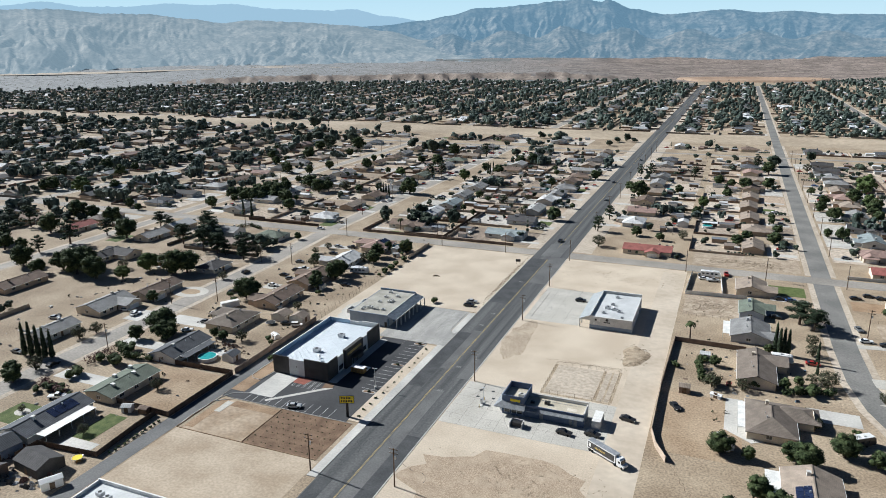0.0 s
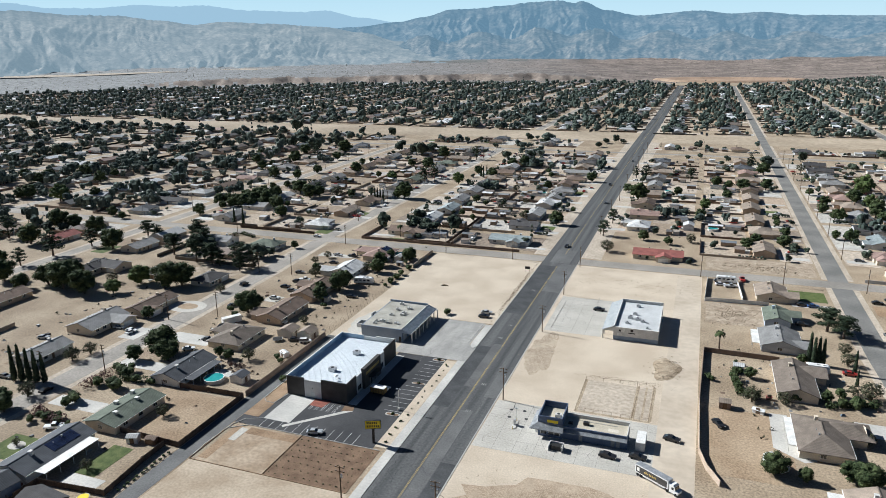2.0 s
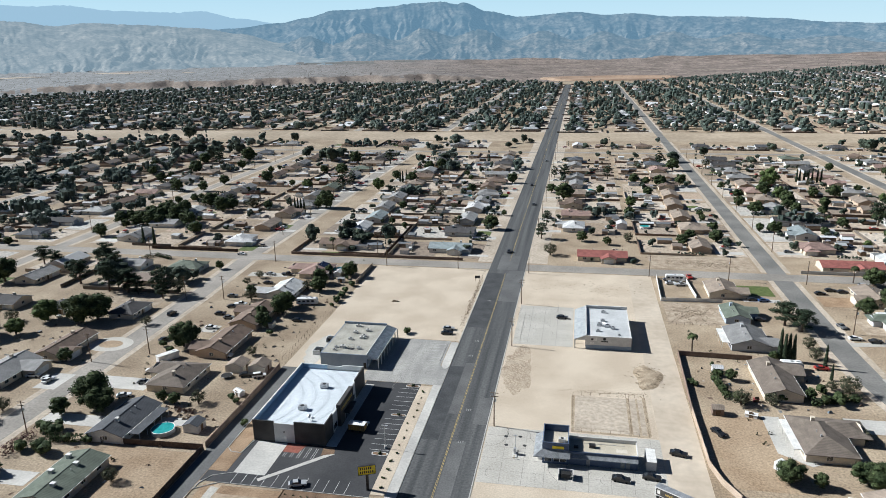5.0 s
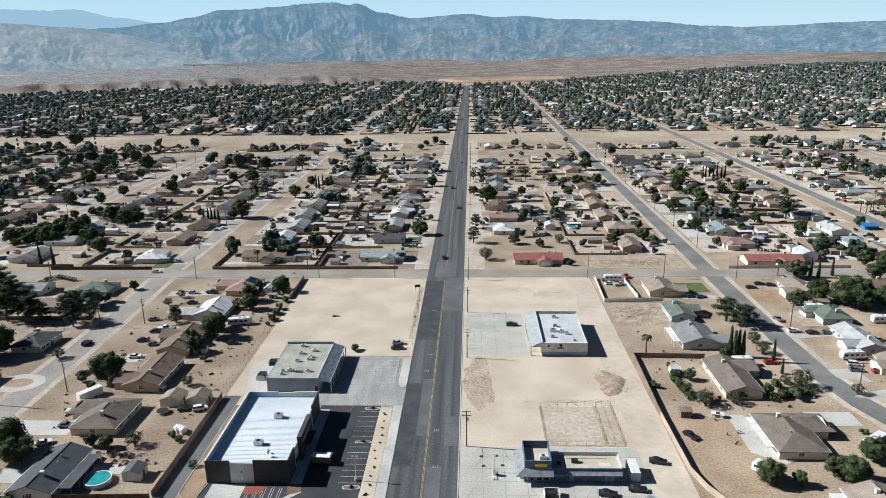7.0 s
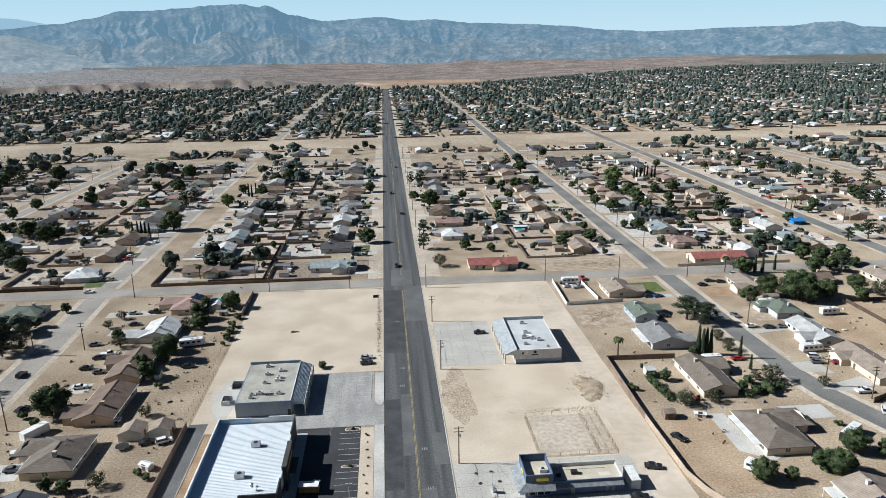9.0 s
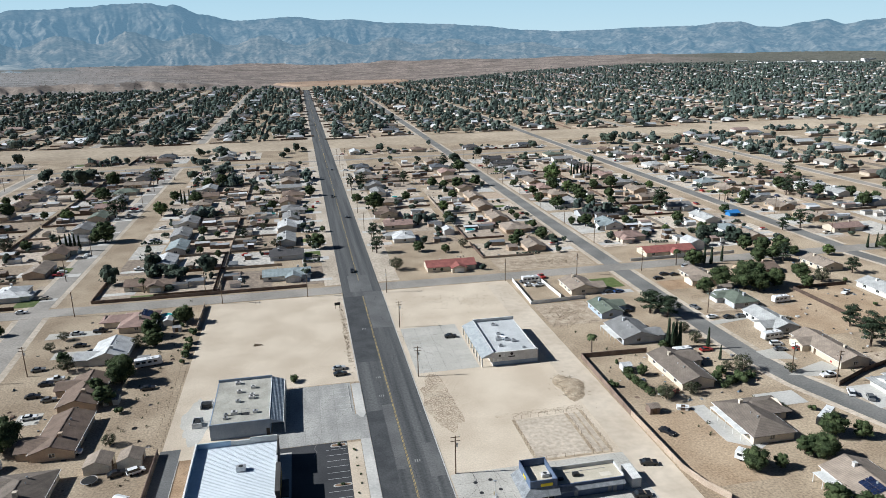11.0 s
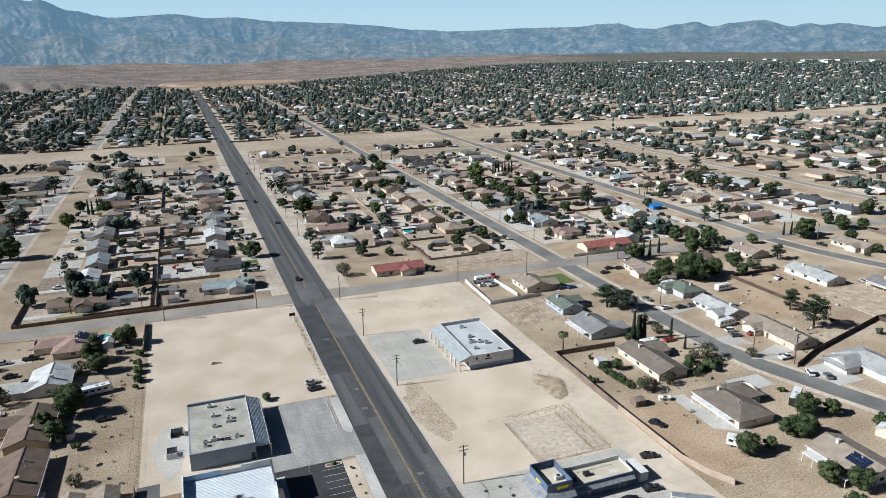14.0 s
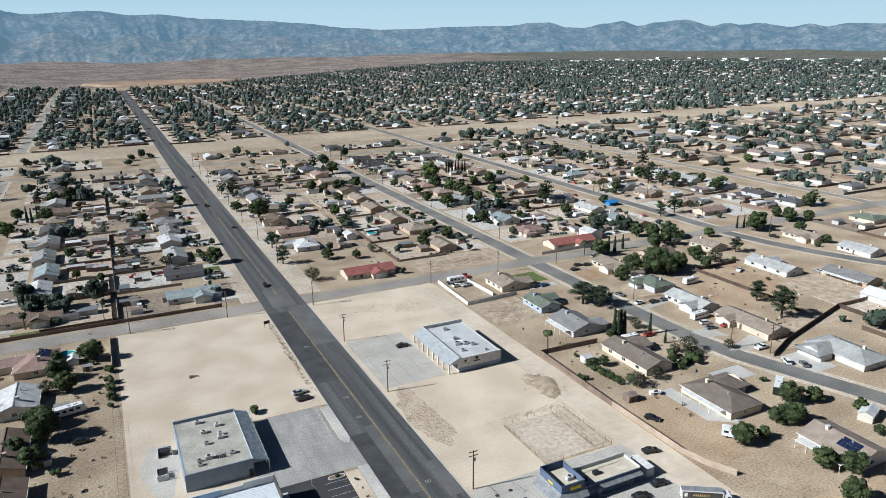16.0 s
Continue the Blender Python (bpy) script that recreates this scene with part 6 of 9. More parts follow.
# ---------------------------------------------------------------- fences and walls
def fence(points, h, material, label, name="fence", panel=3.0, post=None, t=0.12, slats=False):
    """Panels between posts along a line of corners."""
    o = base(name, pose(0, 0, 0), label, name)
    for (xa, ya), (xb, yb) in zip(points, points[1:]):
        L, a = math.hypot(xb - xa, yb - ya), math.degrees(math.atan2(yb - ya, xb - xa))
        n = max(1, round(L / panel))
        s = L / n
        b = Build().box(0.03, s - 0.03, -t / 2, t / 2, 0, h)
        if slats:
            b, m = Build(), 16
            for k in range(m + 1):
                q = (k % 2) * 0.05
                x, zt = 0.03 + (s - 0.06) * k / m, h + 0.03 * ((k * 7) % 3)
                b.v += [(x, q - 0.04, 0), (x, q - 0.04, zt), (x, q, zt), (x, q, 0)]
            b.f = [(4 * k + i, 4 * k + (i + 1) % 4, 4 * k + 4 + (i + 1) % 4, 4 * k + 4 + i) for k in range(m) for i in range(4)] + [(0, 1, 2, 3), (4 * m + 3, 4 * m + 2, 4 * m + 1, 4 * m)]
        pm = b.mesh("panel", material)
        qm = Build().box(-0.1, 0.1, -0.1, 0.1, 0, h + 0.08).mesh("post", post or material)
        for k in range(n):
            p = part("panel", pm, None, o)
            p.matrix_basis = pose(xa, ya, 0, 0, 0, a) @ pose(k * s, 0, 0)
            q = part("post", qm, None, o)
            q.matrix_basis = pose(xa, ya, 0, 0, 0, a) @ pose(k * s, 0, 0)
    return o


def wire_fence(points, h, label, step=3.0, rails=1):
    o = base("wire_fence", pose(0, 0, 0), label, "fence")
    for (xa, ya), (xb, yb) in zip(points, points[1:]):
        L, a = math.hypot(xb - xa, yb - ya), math.degrees(math.atan2(yb - ya, xb - xa))
        n = max(1, round(L / step))
        qm = Build().tube((0, 0, 0), (0, 0, h), 0.04, 0.035, 5).mesh("post", WOOD)
        for k in range(n + 1):
            part("post", qm, None, o).matrix_basis = pose(xa, ya, 0, 0, 0, a) @ pose(k * L / n, 0, 0)
        for z in [h * (k + 1) / rails for k in range(rails)]:
            part("rail", Build().tube((0, 0, z - 0.03), (L, 0, z - 0.03), 0.015, 0.015, 4), WOOD, o).matrix_basis = pose(xa, ya, 0, 0, 0, a)
    return o


fence([(93.2, 216.6), (69.0, 217.4), (68.0, 177)], 1.8, BROWNWALL, "long brown block wall along the dirt track", "block_wall", 5.0, t=0.2)
fence([(68.0, 176.8), (68.3, 148.5), (70.2, 141), (73.4, 134.6)], 1.8, BLOCKWALL, "tan block wall along the dirt track", "block_wall", 5.0, t=0.2)
wire_fence([(73.4, 134.6), (86, 110), (92, 60)], 1.3, "sagging wire fence at the end of the wall")
fence([(70.0, 303), (68.9, 272), (94, 273.6)], 1.6, WHITE, "white picket fence round a corner yard", "fence", 3.0, slats=True)
fence([(82.5, 303), (84, 277)], 1.6, WHITE, "white vinyl fence beside a house", "fence", 2.4)
wire_fence([(33.2, 160.6), (54.4, 160.6), (54.6, 183.4), (33.2, 182), (33.2, 160.6)], 1.3, "rusty wire pen on the sand lot", 2.6)
wire_fence([(49.6, 160.6), (50, 182.8)], 1.3, "rusty wire divider of the pen", 2.6)
wire_fence([(69, 246), (90, 246)], 1.2, "thin wire fence between dirt yards")
fence([(-66.4, 186.5), (-66.4, 136)], 1.9, BROWNWALL, "brown block wall beside the alley", "block_wall", 5.0, t=0.2)
fence([(-66.6, 134.9), (-97.5, 133.8)], 1.8, FENCEWOOD, "dark weathered board fence", "fence", 3.0, slats=True)
fence([(-66.6, 134.9), (-66.4, 105), (-88, 106)], 1.8, FENCEWOOD, "dark weathered board fence", "fence", 3.0, slats=True)
fence([(-89.2, 72.9), (-89.1, 79.5), (-68.9, 81.2), (-70.6, 96.8), (-70.8, 104.6)], 1.7, FENCEWOOD, "dark weathered board fence", "fence", 3.0, slats=True)
fence([(-67.6, 303.6), (-67.4, 276)], 1.8, BLOCKWALL, "tan block wall at the edge of the sand lot", "block_wall", 5.0, t=0.2)
wire_fence([(-68.3, 276), (-68.2, 190)], 1.2, "thin wire fence along the dirt alley")
wire_fence([(-66.2, 240), (-66, 190)], 1.2, "thin wire fence along the dirt alley")
wire_fence([(-67.8, 212.6), (-90, 210)], 1.1, "low broken wire fence")
fence([(140.5, 179), (155.4, 185.5), (203, 199.5), (203, 178)], 1.8, FENCEWOOD, "dark board fence round a sandy yard", "fence", 3.0, slats=True)
fence([(203, 199.5), (250, 199)], 1.7, BROWNWALL, "brown block wall behind a sandy yard", "block_wall", 5.0, t=0.2)
fence([(-24, 318.6), (-117, 318.6), (-117, 350)], 1.5, BROWNWALL, "brown block wall along the cross street", "block_wall", 5.0, t=0.2)
fence([(-66, 318.8), (-66, 384)], 1.7, FENCEWOOD, "dark board fence between yards", "fence", 3.0, slats=True)
fence([(-148, 318.6), (-200, 318.6)], 1.6, FENCEWOOD, "dark board fence along the cross street", "fence", 3.0, slats=True)
fence([(137, 318.4), (195, 318.4)], 1.5, PALEWALL, "pale block wall along the street", "block_wall", 5.0, t=0.2)
fence([(-60, 70), (-60, 20)], 0.4, BLOCKWALL, "low kerb wall beside the alley", "block_wall", 5.0)


# ---------------------------------------------------------------- yards
def round_pool(x, y, r, label):
    o = base("swimming_pool", pose(x, y, 0.03), label, "swimming pool")
    ring = lambda q, n=24: [(q * math.cos(2 * math.pi * k / n), q * math.sin(2 * math.pi * k / n)) for k in range(n)]
    part("wall", Build().slab(ring(r), 0, 1.2), PALEWALL, o)
    part("water", Build().slab(ring(r - 0.12), 1.0, 1.215), WATER, o)
    b = Build()
    for k in range(24):
        a, c = ring(r + 0.1), ring(r - 0.15)
        p = [a[k], a[(k + 1) % 24], c[(k + 1) % 24], c[k]]
        b.slab(p, 1.2, 1.28)
    part("rim", b, WHITE, o)
    part("ladder", Build().tube((r + 0.3, 0, 0), (r + 0.1, 0, 1.7), 0.04, 0.04, 5).tube((r + 0.3, 0.5, 0), (r + 0.1, 0.5, 1.7), 0.04, 0.04, 5).box(r, r + 0.25, 0, 0.5, 0.8, 0.85), METAL, o)


round_pool(-83, 141.8, 3.3, "round above-ground pool with turquoise water")
round_pool(-81.8, 293, 3.0, "round above-ground pool with blue water")
paving("pool_deck", -87.6, -79, 145.4, 149.6, 0.1, CONCRETE, "pale concrete slab behind the pool", "patio")


def shed(x, y, turn, w, d, wall, roof, label, h=2.2):
    o = base("shed", pose(x, y, 0.02, 0, 0, turn), label, "shed", "garden sheds")
    part("wall", gable_walls(w, d, h, d * 0.2), wall, o)
    part("roof", gable_roof(w, d, h, d * 0.2, 0.2, 0.08), roof, o)
    part("door", Build().box(-0.6, 0.6, -d / 2 - 0.05, -d / 2 + 0.02, 0, 1.9), WOOD, o)


shed(-74.6, 144.6, 90, 4.6, 4.6, PALEWALL, ROOFS["slate"], "grey metal garden shed with gable roof", 2.4)
shed(75.2, 177.4, 0, 3.2, 3.0, BROWNWALL, ROOFS["tan"], "brown wooden shed with a white window", 2.2)
shed(-80.5, 183.6, 90, 6, 6.5, CREAM, ROOFS["tan"], "cream outbuilding with tan gable roof", 2.4)
shed(-72.6, 184.2, 90, 5.6, 6, CREAM, ROOFS["tan"], "cream outbuilding with tan gable roof", 2.4)
shed(80, 205.5, 0, 3.2, 3, PALEWALL, ROOFS["white"], "small pale garden shed with white roof", 2.1)
shed(-80.5, 103.3, 20, 3, 2.4, PALEWALL, ROOFS["light"], "small pale garden shed beside a fence", 2.0)
shed(-75, 104.4, 5, 3, 2, WOOD, ROOFS["brown"], "brown wooden lean-to shed", 1.8)
shed(-82, 250.5, 0, 4, 3, PALEWALL, ROOFS["grey"], "small grey garden shed in a yard", 2.0)
shed(-79.5, 286.5, 90, 5, 3.4, PALEWALL, ROOFS["white"], "white arched garden shed by a pool", 2.2)
shed(-75, 277.6, 0, 3, 2.4, PALEWALL, ROOFS["grey"], "small grey garden shed in a yard", 2.0)
shed(-86, 221, 0, 4.5, 3.5, CREAM, ROOFS["grey"], "small outbuilding with grey roof", 2.0)
shed(84.6, 176.9, -20, 3.2, 1.6, PAINT["white"], PAINT["white"], "small white covered trailer in the yard", 1.2)
shed(88, 186.6, 10, 1.4, 1.0, RED_ROOF, RED_ROOF, "small red metal bin in the yard", 1.1)
shed(-71.4, 166.2, -30, 3.2, 2, PAINT["white"], PAINT["white"], "white rounded utility trailer in a yard", 1.6)
shed(-68.6, 67.2, 60, 5.0, 2.4, PAINT["white"], PAINT["white"], "white box van body parked by the fence", 2.4)
shed(-79, 72.2, -8, 10.5, 7.5, CHARCOAL, ROOFS["dark"], "large dark gabled workshop in a cluttered yard", 3.0)
shed(-96, 70.5, 82, 13, 9, GREYWALL, ROOFS["slate"], "slate-roofed house with solar panels by the alley", 2.8)
shed(-88, 64.5, 20, 7, 5, BROWNWALL, ROOFS["dark"], "low dark-roofed workshop in a cluttered yard", 2.4)
shed(180, 334, 90, 11, 8, WHITE, ROOFS["white"], "white metal barn with a low gable roof", 4.0)
shed(157, 268, 0, 5, 4, CREAM, ROOFS["tan"], "cream outbuilding with tan gable roof", 2.4)
shed(130, 138, 20, 7, 4, CREAM, ROOFS["white"], "open carport with a white roof", 2.4)
shed(59, 396, 90, 8, 6, WHITE, ROOFS["white"], "white metal outbuilding in a back yard", 3.0)


def trampoline(x, y, r=2.0, canvas=None):
    o = base("trampoline", pose(x, y, 0.02), "round trampoline on thin legs", "trampoline")
    part("mat", Build().tube((0, 0, 0.8), (0, 0, 0.86), r * 0.9, r * 0.9, 20), canvas or BLACK, o)
    for k in range(6):
        a = k * math.pi / 3
        part("leg", Build().tube((r * math.cos(a), r * math.sin(a), 0), (r * 0.95 * math.cos(a), r * 0.95 * math.sin(a), 0.85), 0.04, 0.04, 5), METAL, o)
    b = Build()
    for k in range(20):
        a, c = 2 * math.pi * k / 20, 2 * math.pi * (k + 1) / 20
        b.tube((r * math.cos(a), r * math.sin(a), 0.86), (r * math.cos(c), r * math.sin(c), 0.86), 0.05, 0.05, 5)
    part("frame", b, METAL, o)


trampoline(-81.4, 177)
trampoline(-72.6, 78.3, 1.5, YELLOW_SIGN)
for x0, x1, y0, y1, m, lb in [(-84.4, -77.6, 86.4, 100.2, GRASS, "green garden lawn"), (-116, -105.2, 84.6, 95.6, GRASS, "green front lawn with a round bed"), (103, 117.5, 284, 297, GRASS, "green front lawn by the corner house"), (-102, -86, 320.6, 325, GRASS, "small green front lawn"),
                              (-150, -141, 321, 331, GRASS, "small green front lawn"), (-84.4, -73.4, 80.9, 86.2, CONCRETE, "pale concrete patio slab"), (-116, -104, 72, 80, CONC_OLD, "worn concrete driveway"), (-123, -104, 164, 172, CONCRETE, "pale concrete driveway"), (-124, -104, 141, 147, CONCRETE, "pale concrete driveway"),
                              (-123, -104, 112, 118, CONCRETE, "pale concrete driveway"), (-142, -134, 160, 171, CONCRETE, "pale concrete driveway"), (103, 118, 276, 280, CONCRETE, "pale concrete driveway"), (110, 124, 172, 180, CONCRETE, "pale concrete driveway"),
                              (142, 153, 164, 178, CONCRETE, "wide pale concrete driveway")]:
    single("lawn" if m is GRASS else "driveway", flat(x0, x1, y0, y1, 0.05), m, lb, "lawn" if m is GRASS else "driveway", "structure")
single("patio", Build().slab([(87.4, 177.6), (87.2, 158), (94.4, 152.6), (97.6, 154.4), (92.6, 164), (92.2, 177.8)], 0, 0.08), CONCRETE, "pale concrete patio round the house", "patio", "structure")
for x0, x1, y0, y1, m, lb in [(69.4, 92, 247, 271, SCRUB, "dry weedy dirt yard"), (69, 118, 319, 334, SCRUB, "dry weedy vacant lot"), (70.4, 92, 140, 176, YARD, "bare brown dirt yard"), (76, 108, 60, 120, YARD, "bare brown dirt yard"), (-146, -122.0, 0, 0.1, YARD, "bare dirt"),
                              (-145, -172, 236, 276, SCRUB, "dry weedy dirt lot"), (160, 200, 215, 246, YARD, "bare brown dirt yard"), (-94, -67.6, 106.4, 133, YARD, "bare brown dirt yard")]:
    if y1 - y0 > 1:
        single("dirt_yard", flat(min(x0, x1), max(x0, x1), y0, y1, 0.022), m, lb, "yard", "structure")
# weedy mound and scrub
srng = np.random.default_rng(8)


def scrub(name, cx, cy, rx, ry, n, size, label, z=0.0):
    p = srng.normal(size=(n, 2)) * 0.45
    v = cards(srng, [((0, 0, 0.05), (0.34, 0.34, 0.07))], 9 * n, size).reshape(n, -1, 3)
    v[:, :, 0] += (cx + p[:, 0] * rx)[:, None]
    v[:, :, 1] += (cy + p[:, 1] * ry)[:, None]
    v[:, :, 2] += z
    single(name, quads_mesh(name, v.reshape(-1, 3), SCRUBLEAF), None, label, "weeds", "stuff")


b = Build()
n = 28
for r, z in ((1.0, -0.02), (0.75, 0.28), (0.4, 0.5), (0.02, 0.55)):
    for k in range(n):
        a = 2 * math.pi * k / n
        q = r * (1 + 0.14 * math.sin(3 * a + 1) + 0.08 * math.sin(5 * a))
        b.v.append((57.2 + 4.6 * q * math.cos(a), 198.2 + 9 * q * math.sin(a), z))
b.f = [(i * n + k, i * n + (k + 1) % n, (i + 1) * n + (k + 1) % n, (i + 1) * n + k) for i in range(3) for k in range(n)]
single("dirt_mound", b, WEEDY, "low mound of brown rubble and dry weeds", "mound", "structure", smooth=True)
scrub("dry_weeds", 57.2, 198.2, 5, 9, 160, 0.1, "dry brown weeds on the mound", 0.3)
scrub("dry_weeds", 14.5, 198, 6, 18, 50, 0.08, "dry weeds on stony dirt")
scrub("dry_weeds", 44, 185, 14, 2.4, 130, 0.08, "dry weeds beside the wire pen")
scrub("dry_weeds", 40, 112, 26, 12, 260, 0.09, "dry weeds on the sand lot")
scrub("brush_pile", -43.5, 256, 1.6, 1.0, 60, 0.2, "pile of dry brush on the sand")
scrub("dry_weeds", -10.4, 260, 1.2, 40, 300, 0.11, "dry weeds along the kerb")
scrub("dry_weeds", 40, 284, 30, 12, 160, 0.1, "scattered dry weeds on sand")
scrub("dry_weeds", 95, 328, 26, 8, 420, 0.12, "dry weeds in a vacant lot")
scrub("dry_weeds", 80, 259, 11, 11, 300, 0.11, "dry weeds in a yard")
scrub("dry_weeds", -158, 256, 13, 20, 400, 0.13, "dry weeds in a vacant lot")
for x0, x1, y0, y1 in [(32.8, 54.8, 160.2, 161.2), (32.8, 33.8, 161.2, 182.4), (49.2, 50.2, 161.2, 182.6), (54.1, 55.1, 161.2, 183.4), (52, 52.6, 161.2, 182.6)]:
    single("weedy_strip", flat(x0, x1, y0, y1, 0.034), WEEDY, "weedy brown dirt under the wire pen", "ground patch", "structure")


# ---------------------------------------------------------------- wear of the pavings
# joints and cracks of the old concrete, and small clutter of the yards
JOINT = mat("dark_joint", (0.17, 0.163, 0.15), (0.26, 0.25, 0.23), 0.5, 3, 0.9, grain=0.2)
for x0, x1, y0, y1, step in [(-36, -12, 182.4, 217.4, 4.6), (10.9, 32.5, 219, 258.4, 5.2), (9.6, 57, 132.7, 159.4, 5.6)]:
    x = x0 + step
    while x < x1 - 1:
        single("expansion_joint", Build().box(x - 0.04, x + 0.04, y0, y1, 0.03, 0.05), JOINT, "dark expansion joint in the concrete", "joint", "structure")
        x += step
    y = y0 + step
    while y < y1 - 1:
        single("expansion_joint", Build().box(x0, x1, y - 0.04, y + 0.04, 0.03, 0.0485), JOINT, "dark expansion joint in the concrete", "joint", "structure")
        y += step
crng = random.Random(21)


def crack(x, y, a, n, seg, z, w=0.05, material=None):
    b, pts = Build(), []
    for k in range(n):
        pts.append((x, y))
        a += crng.uniform(-0.7, 0.7)
        x, y = x + seg * math.cos(a), y + seg * math.sin(a)
    for i, (px, py) in enumerate(pts):
        q = w * crng.uniform(0.5, 1.4)
        b.v += [(px - q, py - q * 0.4, z), (px + q, py + q * 0.4, z)]
    b.f = [(2 * i, 2 * i + 1, 2 * i + 3, 2 * i + 2) for i in range(n - 1)]
    single("pavement_crack", b, material or JOINT, "ragged dark crack in the paving", "crack", "structure")


for k in range(26):
    crack(crng.uniform(-30, -14), crng.uniform(184, 214), crng.uniform(0, 6.3), 12, 0.8, 0.053)
for k in range(14):
    crack(crng.uniform(12, 30), crng.uniform(222, 254), crng.uniform(0, 6.3), 12, 0.9, 0.053)
for k in range(16):
    crack(crng.uniform(11, 50), crng.uniform(134, 157), crng.uniform(0, 6.3), 10, 0.8, 0.053)
for k in range(24):
    crack(crng.uniform(-7, 7), crng.uniform(90, 300), crng.choice((0.0, 1.57, 3.14, 1.5)), 16, 1.1, 0.0685, 0.05, ASPHALT_NEW)
clutter = Build()
for rx, y0, y1, n in [(-80, 60, 300, 50), (84, 180, 214, 30), (110, 180, 214, 20), (-110, 80, 300, 40), (-170, 110, 300, 70), (170, 160, 300, 70), (205, 215, 300, 30), (-60, 330, 690, 130), (64, 345, 690, 130), (188, 345, 690, 110), (-185, 330, 690, 110)]:
    for _ in range(n):
        x, y = rx + crng.uniform(-12, 12), crng.uniform(y0, y1)
        w, d, h = crng.uniform(0.15, 0.8), crng.uniform(0.15, 0.8), crng.uniform(0.15, 0.8)
        if crng.random() < 0.3 and abs(x) > 100:
            clutter.box(x - w, x + w, y - d, y + d, 0, h)
            continue
        q = [crng.uniform(0.6, 1.2) for _ in range(7)]  # a heap with an uneven top
        clutter.add([(x - w * q[0], y - d, 0), (x + w, y - d * q[1], 0), (x + w * q[2], y + d, 0), (x - w, y + d * q[3], 0), (x - w * 0.5 * q[4], y - d * 0.4, h * q[5]), (x + w * 0.5, y + d * 0.3 * q[4], h * q[6])],
                    [(0, 1, 5, 4), (2, 3, 4, 5), (1, 2, 5), (3, 0, 4), (3, 2, 1, 0)])
single("yard_clutter", clutter, ramp_mat("clutter", [(0.3, 0.22, 0.15), (0.08, 0.07, 0.06), (0.5, 0.5, 0.48), (0.2, 0.2, 0.2), (0.16, 0.11, 0.08), (0.12, 0.16, 0.2), (0.35, 0.33, 0.3), (0.05, 0.05, 0.05)]), "heaps, bins and oddments lying about the yards", "clutter", "stuff")
# kerbs round the alley's planting beds, and the little bed by the store corner
for pts, lb in [([(-60.3, 103.4), (-60.7, 108.5), (-60.4, 114.4), (-59.9, 120.7), (-58.1, 124.2), (-53.1, 126.2)], "curved concrete kerb round the graded lot"), ([(-60.3, 137), (-60.4, 141), (-60.4, 182)], "concrete kerb of the mulch strip"), ([(-60.1, 137), (-58.6, 135.4), (-55.5, 135.1), (-54.6, 141.8)], "curved concrete kerb of the mulch strip")]:
    for (xa, ya), (xb, yb) in zip(pts, pts[1:]):
        L, a = math.hypot(xb - xa, yb - ya), math.degrees(math.atan2(yb - ya, xb - xa))
        single("kerb", Build().box(-0.05, L + 0.05, -0.09, 0.09, 0, 0.19).turned(pose(xa, ya, 0, 0, 0, a)), CONCRETE, lb, "kerb", "structure")
grng = np.random.default_rng(77)
for cx, cy, rx, ry, n in [(-84, 120, 9, 12, 60), (-80, 165, 8, 14, 80), (-112, 165, 6, 30, 90), (-76, 200, 7, 30, 120), (-76, 250, 6, 40, 160), (-108, 240, 9, 60, 200), (90, 210, 14, 30, 160), (95, 160, 18, 20, 120), (-150, 110, 16, 20, 120), (170, 190, 22, 40, 160), (-165, 200, 20, 40, 200)]:
    n = n // 3
    p = grng.normal(size=(n, 2)) * 0.6
    v = cards(grng, [((0, 0, 0.3), (0.45, 0.45, 0.35))], 12 * n, 0.2).reshape(n, -1, 3)
    v *= (0.5 + grng.random(n))[:, None, None]
    v[:, :, 0] += (cx + p[:, 0] * rx)[:, None]
    v[:, :, 1] += (cy + p[:, 1] * ry)[:, None]
    v = v[::4]
    single("low_bushes", quads_mesh("low_bushes", v.reshape(-1, 3), LEAF_OL), None, "small dry olive-green bushes about the yards", "bushes", "stuff")


# ---------------------------------------------------------------- more of the near gardens
def hedge(pts, w, h, label, material=None):
    """A clipped hedge along a line."""
    blobs = []
    for (xa, ya), (xb, yb) in zip(pts, pts[1:]):
        k = max(1, int(math.hypot(xb - xa, yb - ya) / 1.3))
        blobs += [((xa + (xb - xa) * i / k, ya + (yb - ya) * i / k, h * 0.5), (w, w, h * 0.55)) for i in range(k + 1)]
    v = cards(grng, blobs, 55 * len(blobs), 0.26, 0.5)
    single("hedge", quads_mesh("hedge", v, material or LEAF), None, label, "hedge")


hedge([(104.5, 186.4), (111, 189.4), (118.4, 192.2)], 1.1, 2.0, "thick dark green hedge between two gardens")
hedge([(78.4, 203), (78.8, 195), (79.8, 187)], 1.2, 2.2, "tall dark green hedge beside the brown fence")
hedge([(-120.5, 105.2), (-115, 106.2), (-110, 106.2)], 1.1, 1.7, "reddish flowering hedge by the street", mat("red_leaves", (0.09, 0.05, 0.04), (0.15, 0.085, 0.07), 0.6, 3, 0.85, spread=0.4, island=True))
RED_LEAF = mat("dull_red_leaves", (0.085, 0.045, 0.04), (0.14, 0.075, 0.065), 0.6, 3, 0.85, spread=0.45, island=True)
hedge([(-119.6, 123.5), (-119.4, 128), (-119.3, 133)], 1.8, 2.8, "tall dull red flowering hedge by the street", RED_LEAF)
hedge([(-121.5, 107.5), (-114, 105), (-107.4, 103)], 1.5, 2.2, "dull red flowering hedge between two front yards", RED_LEAF)
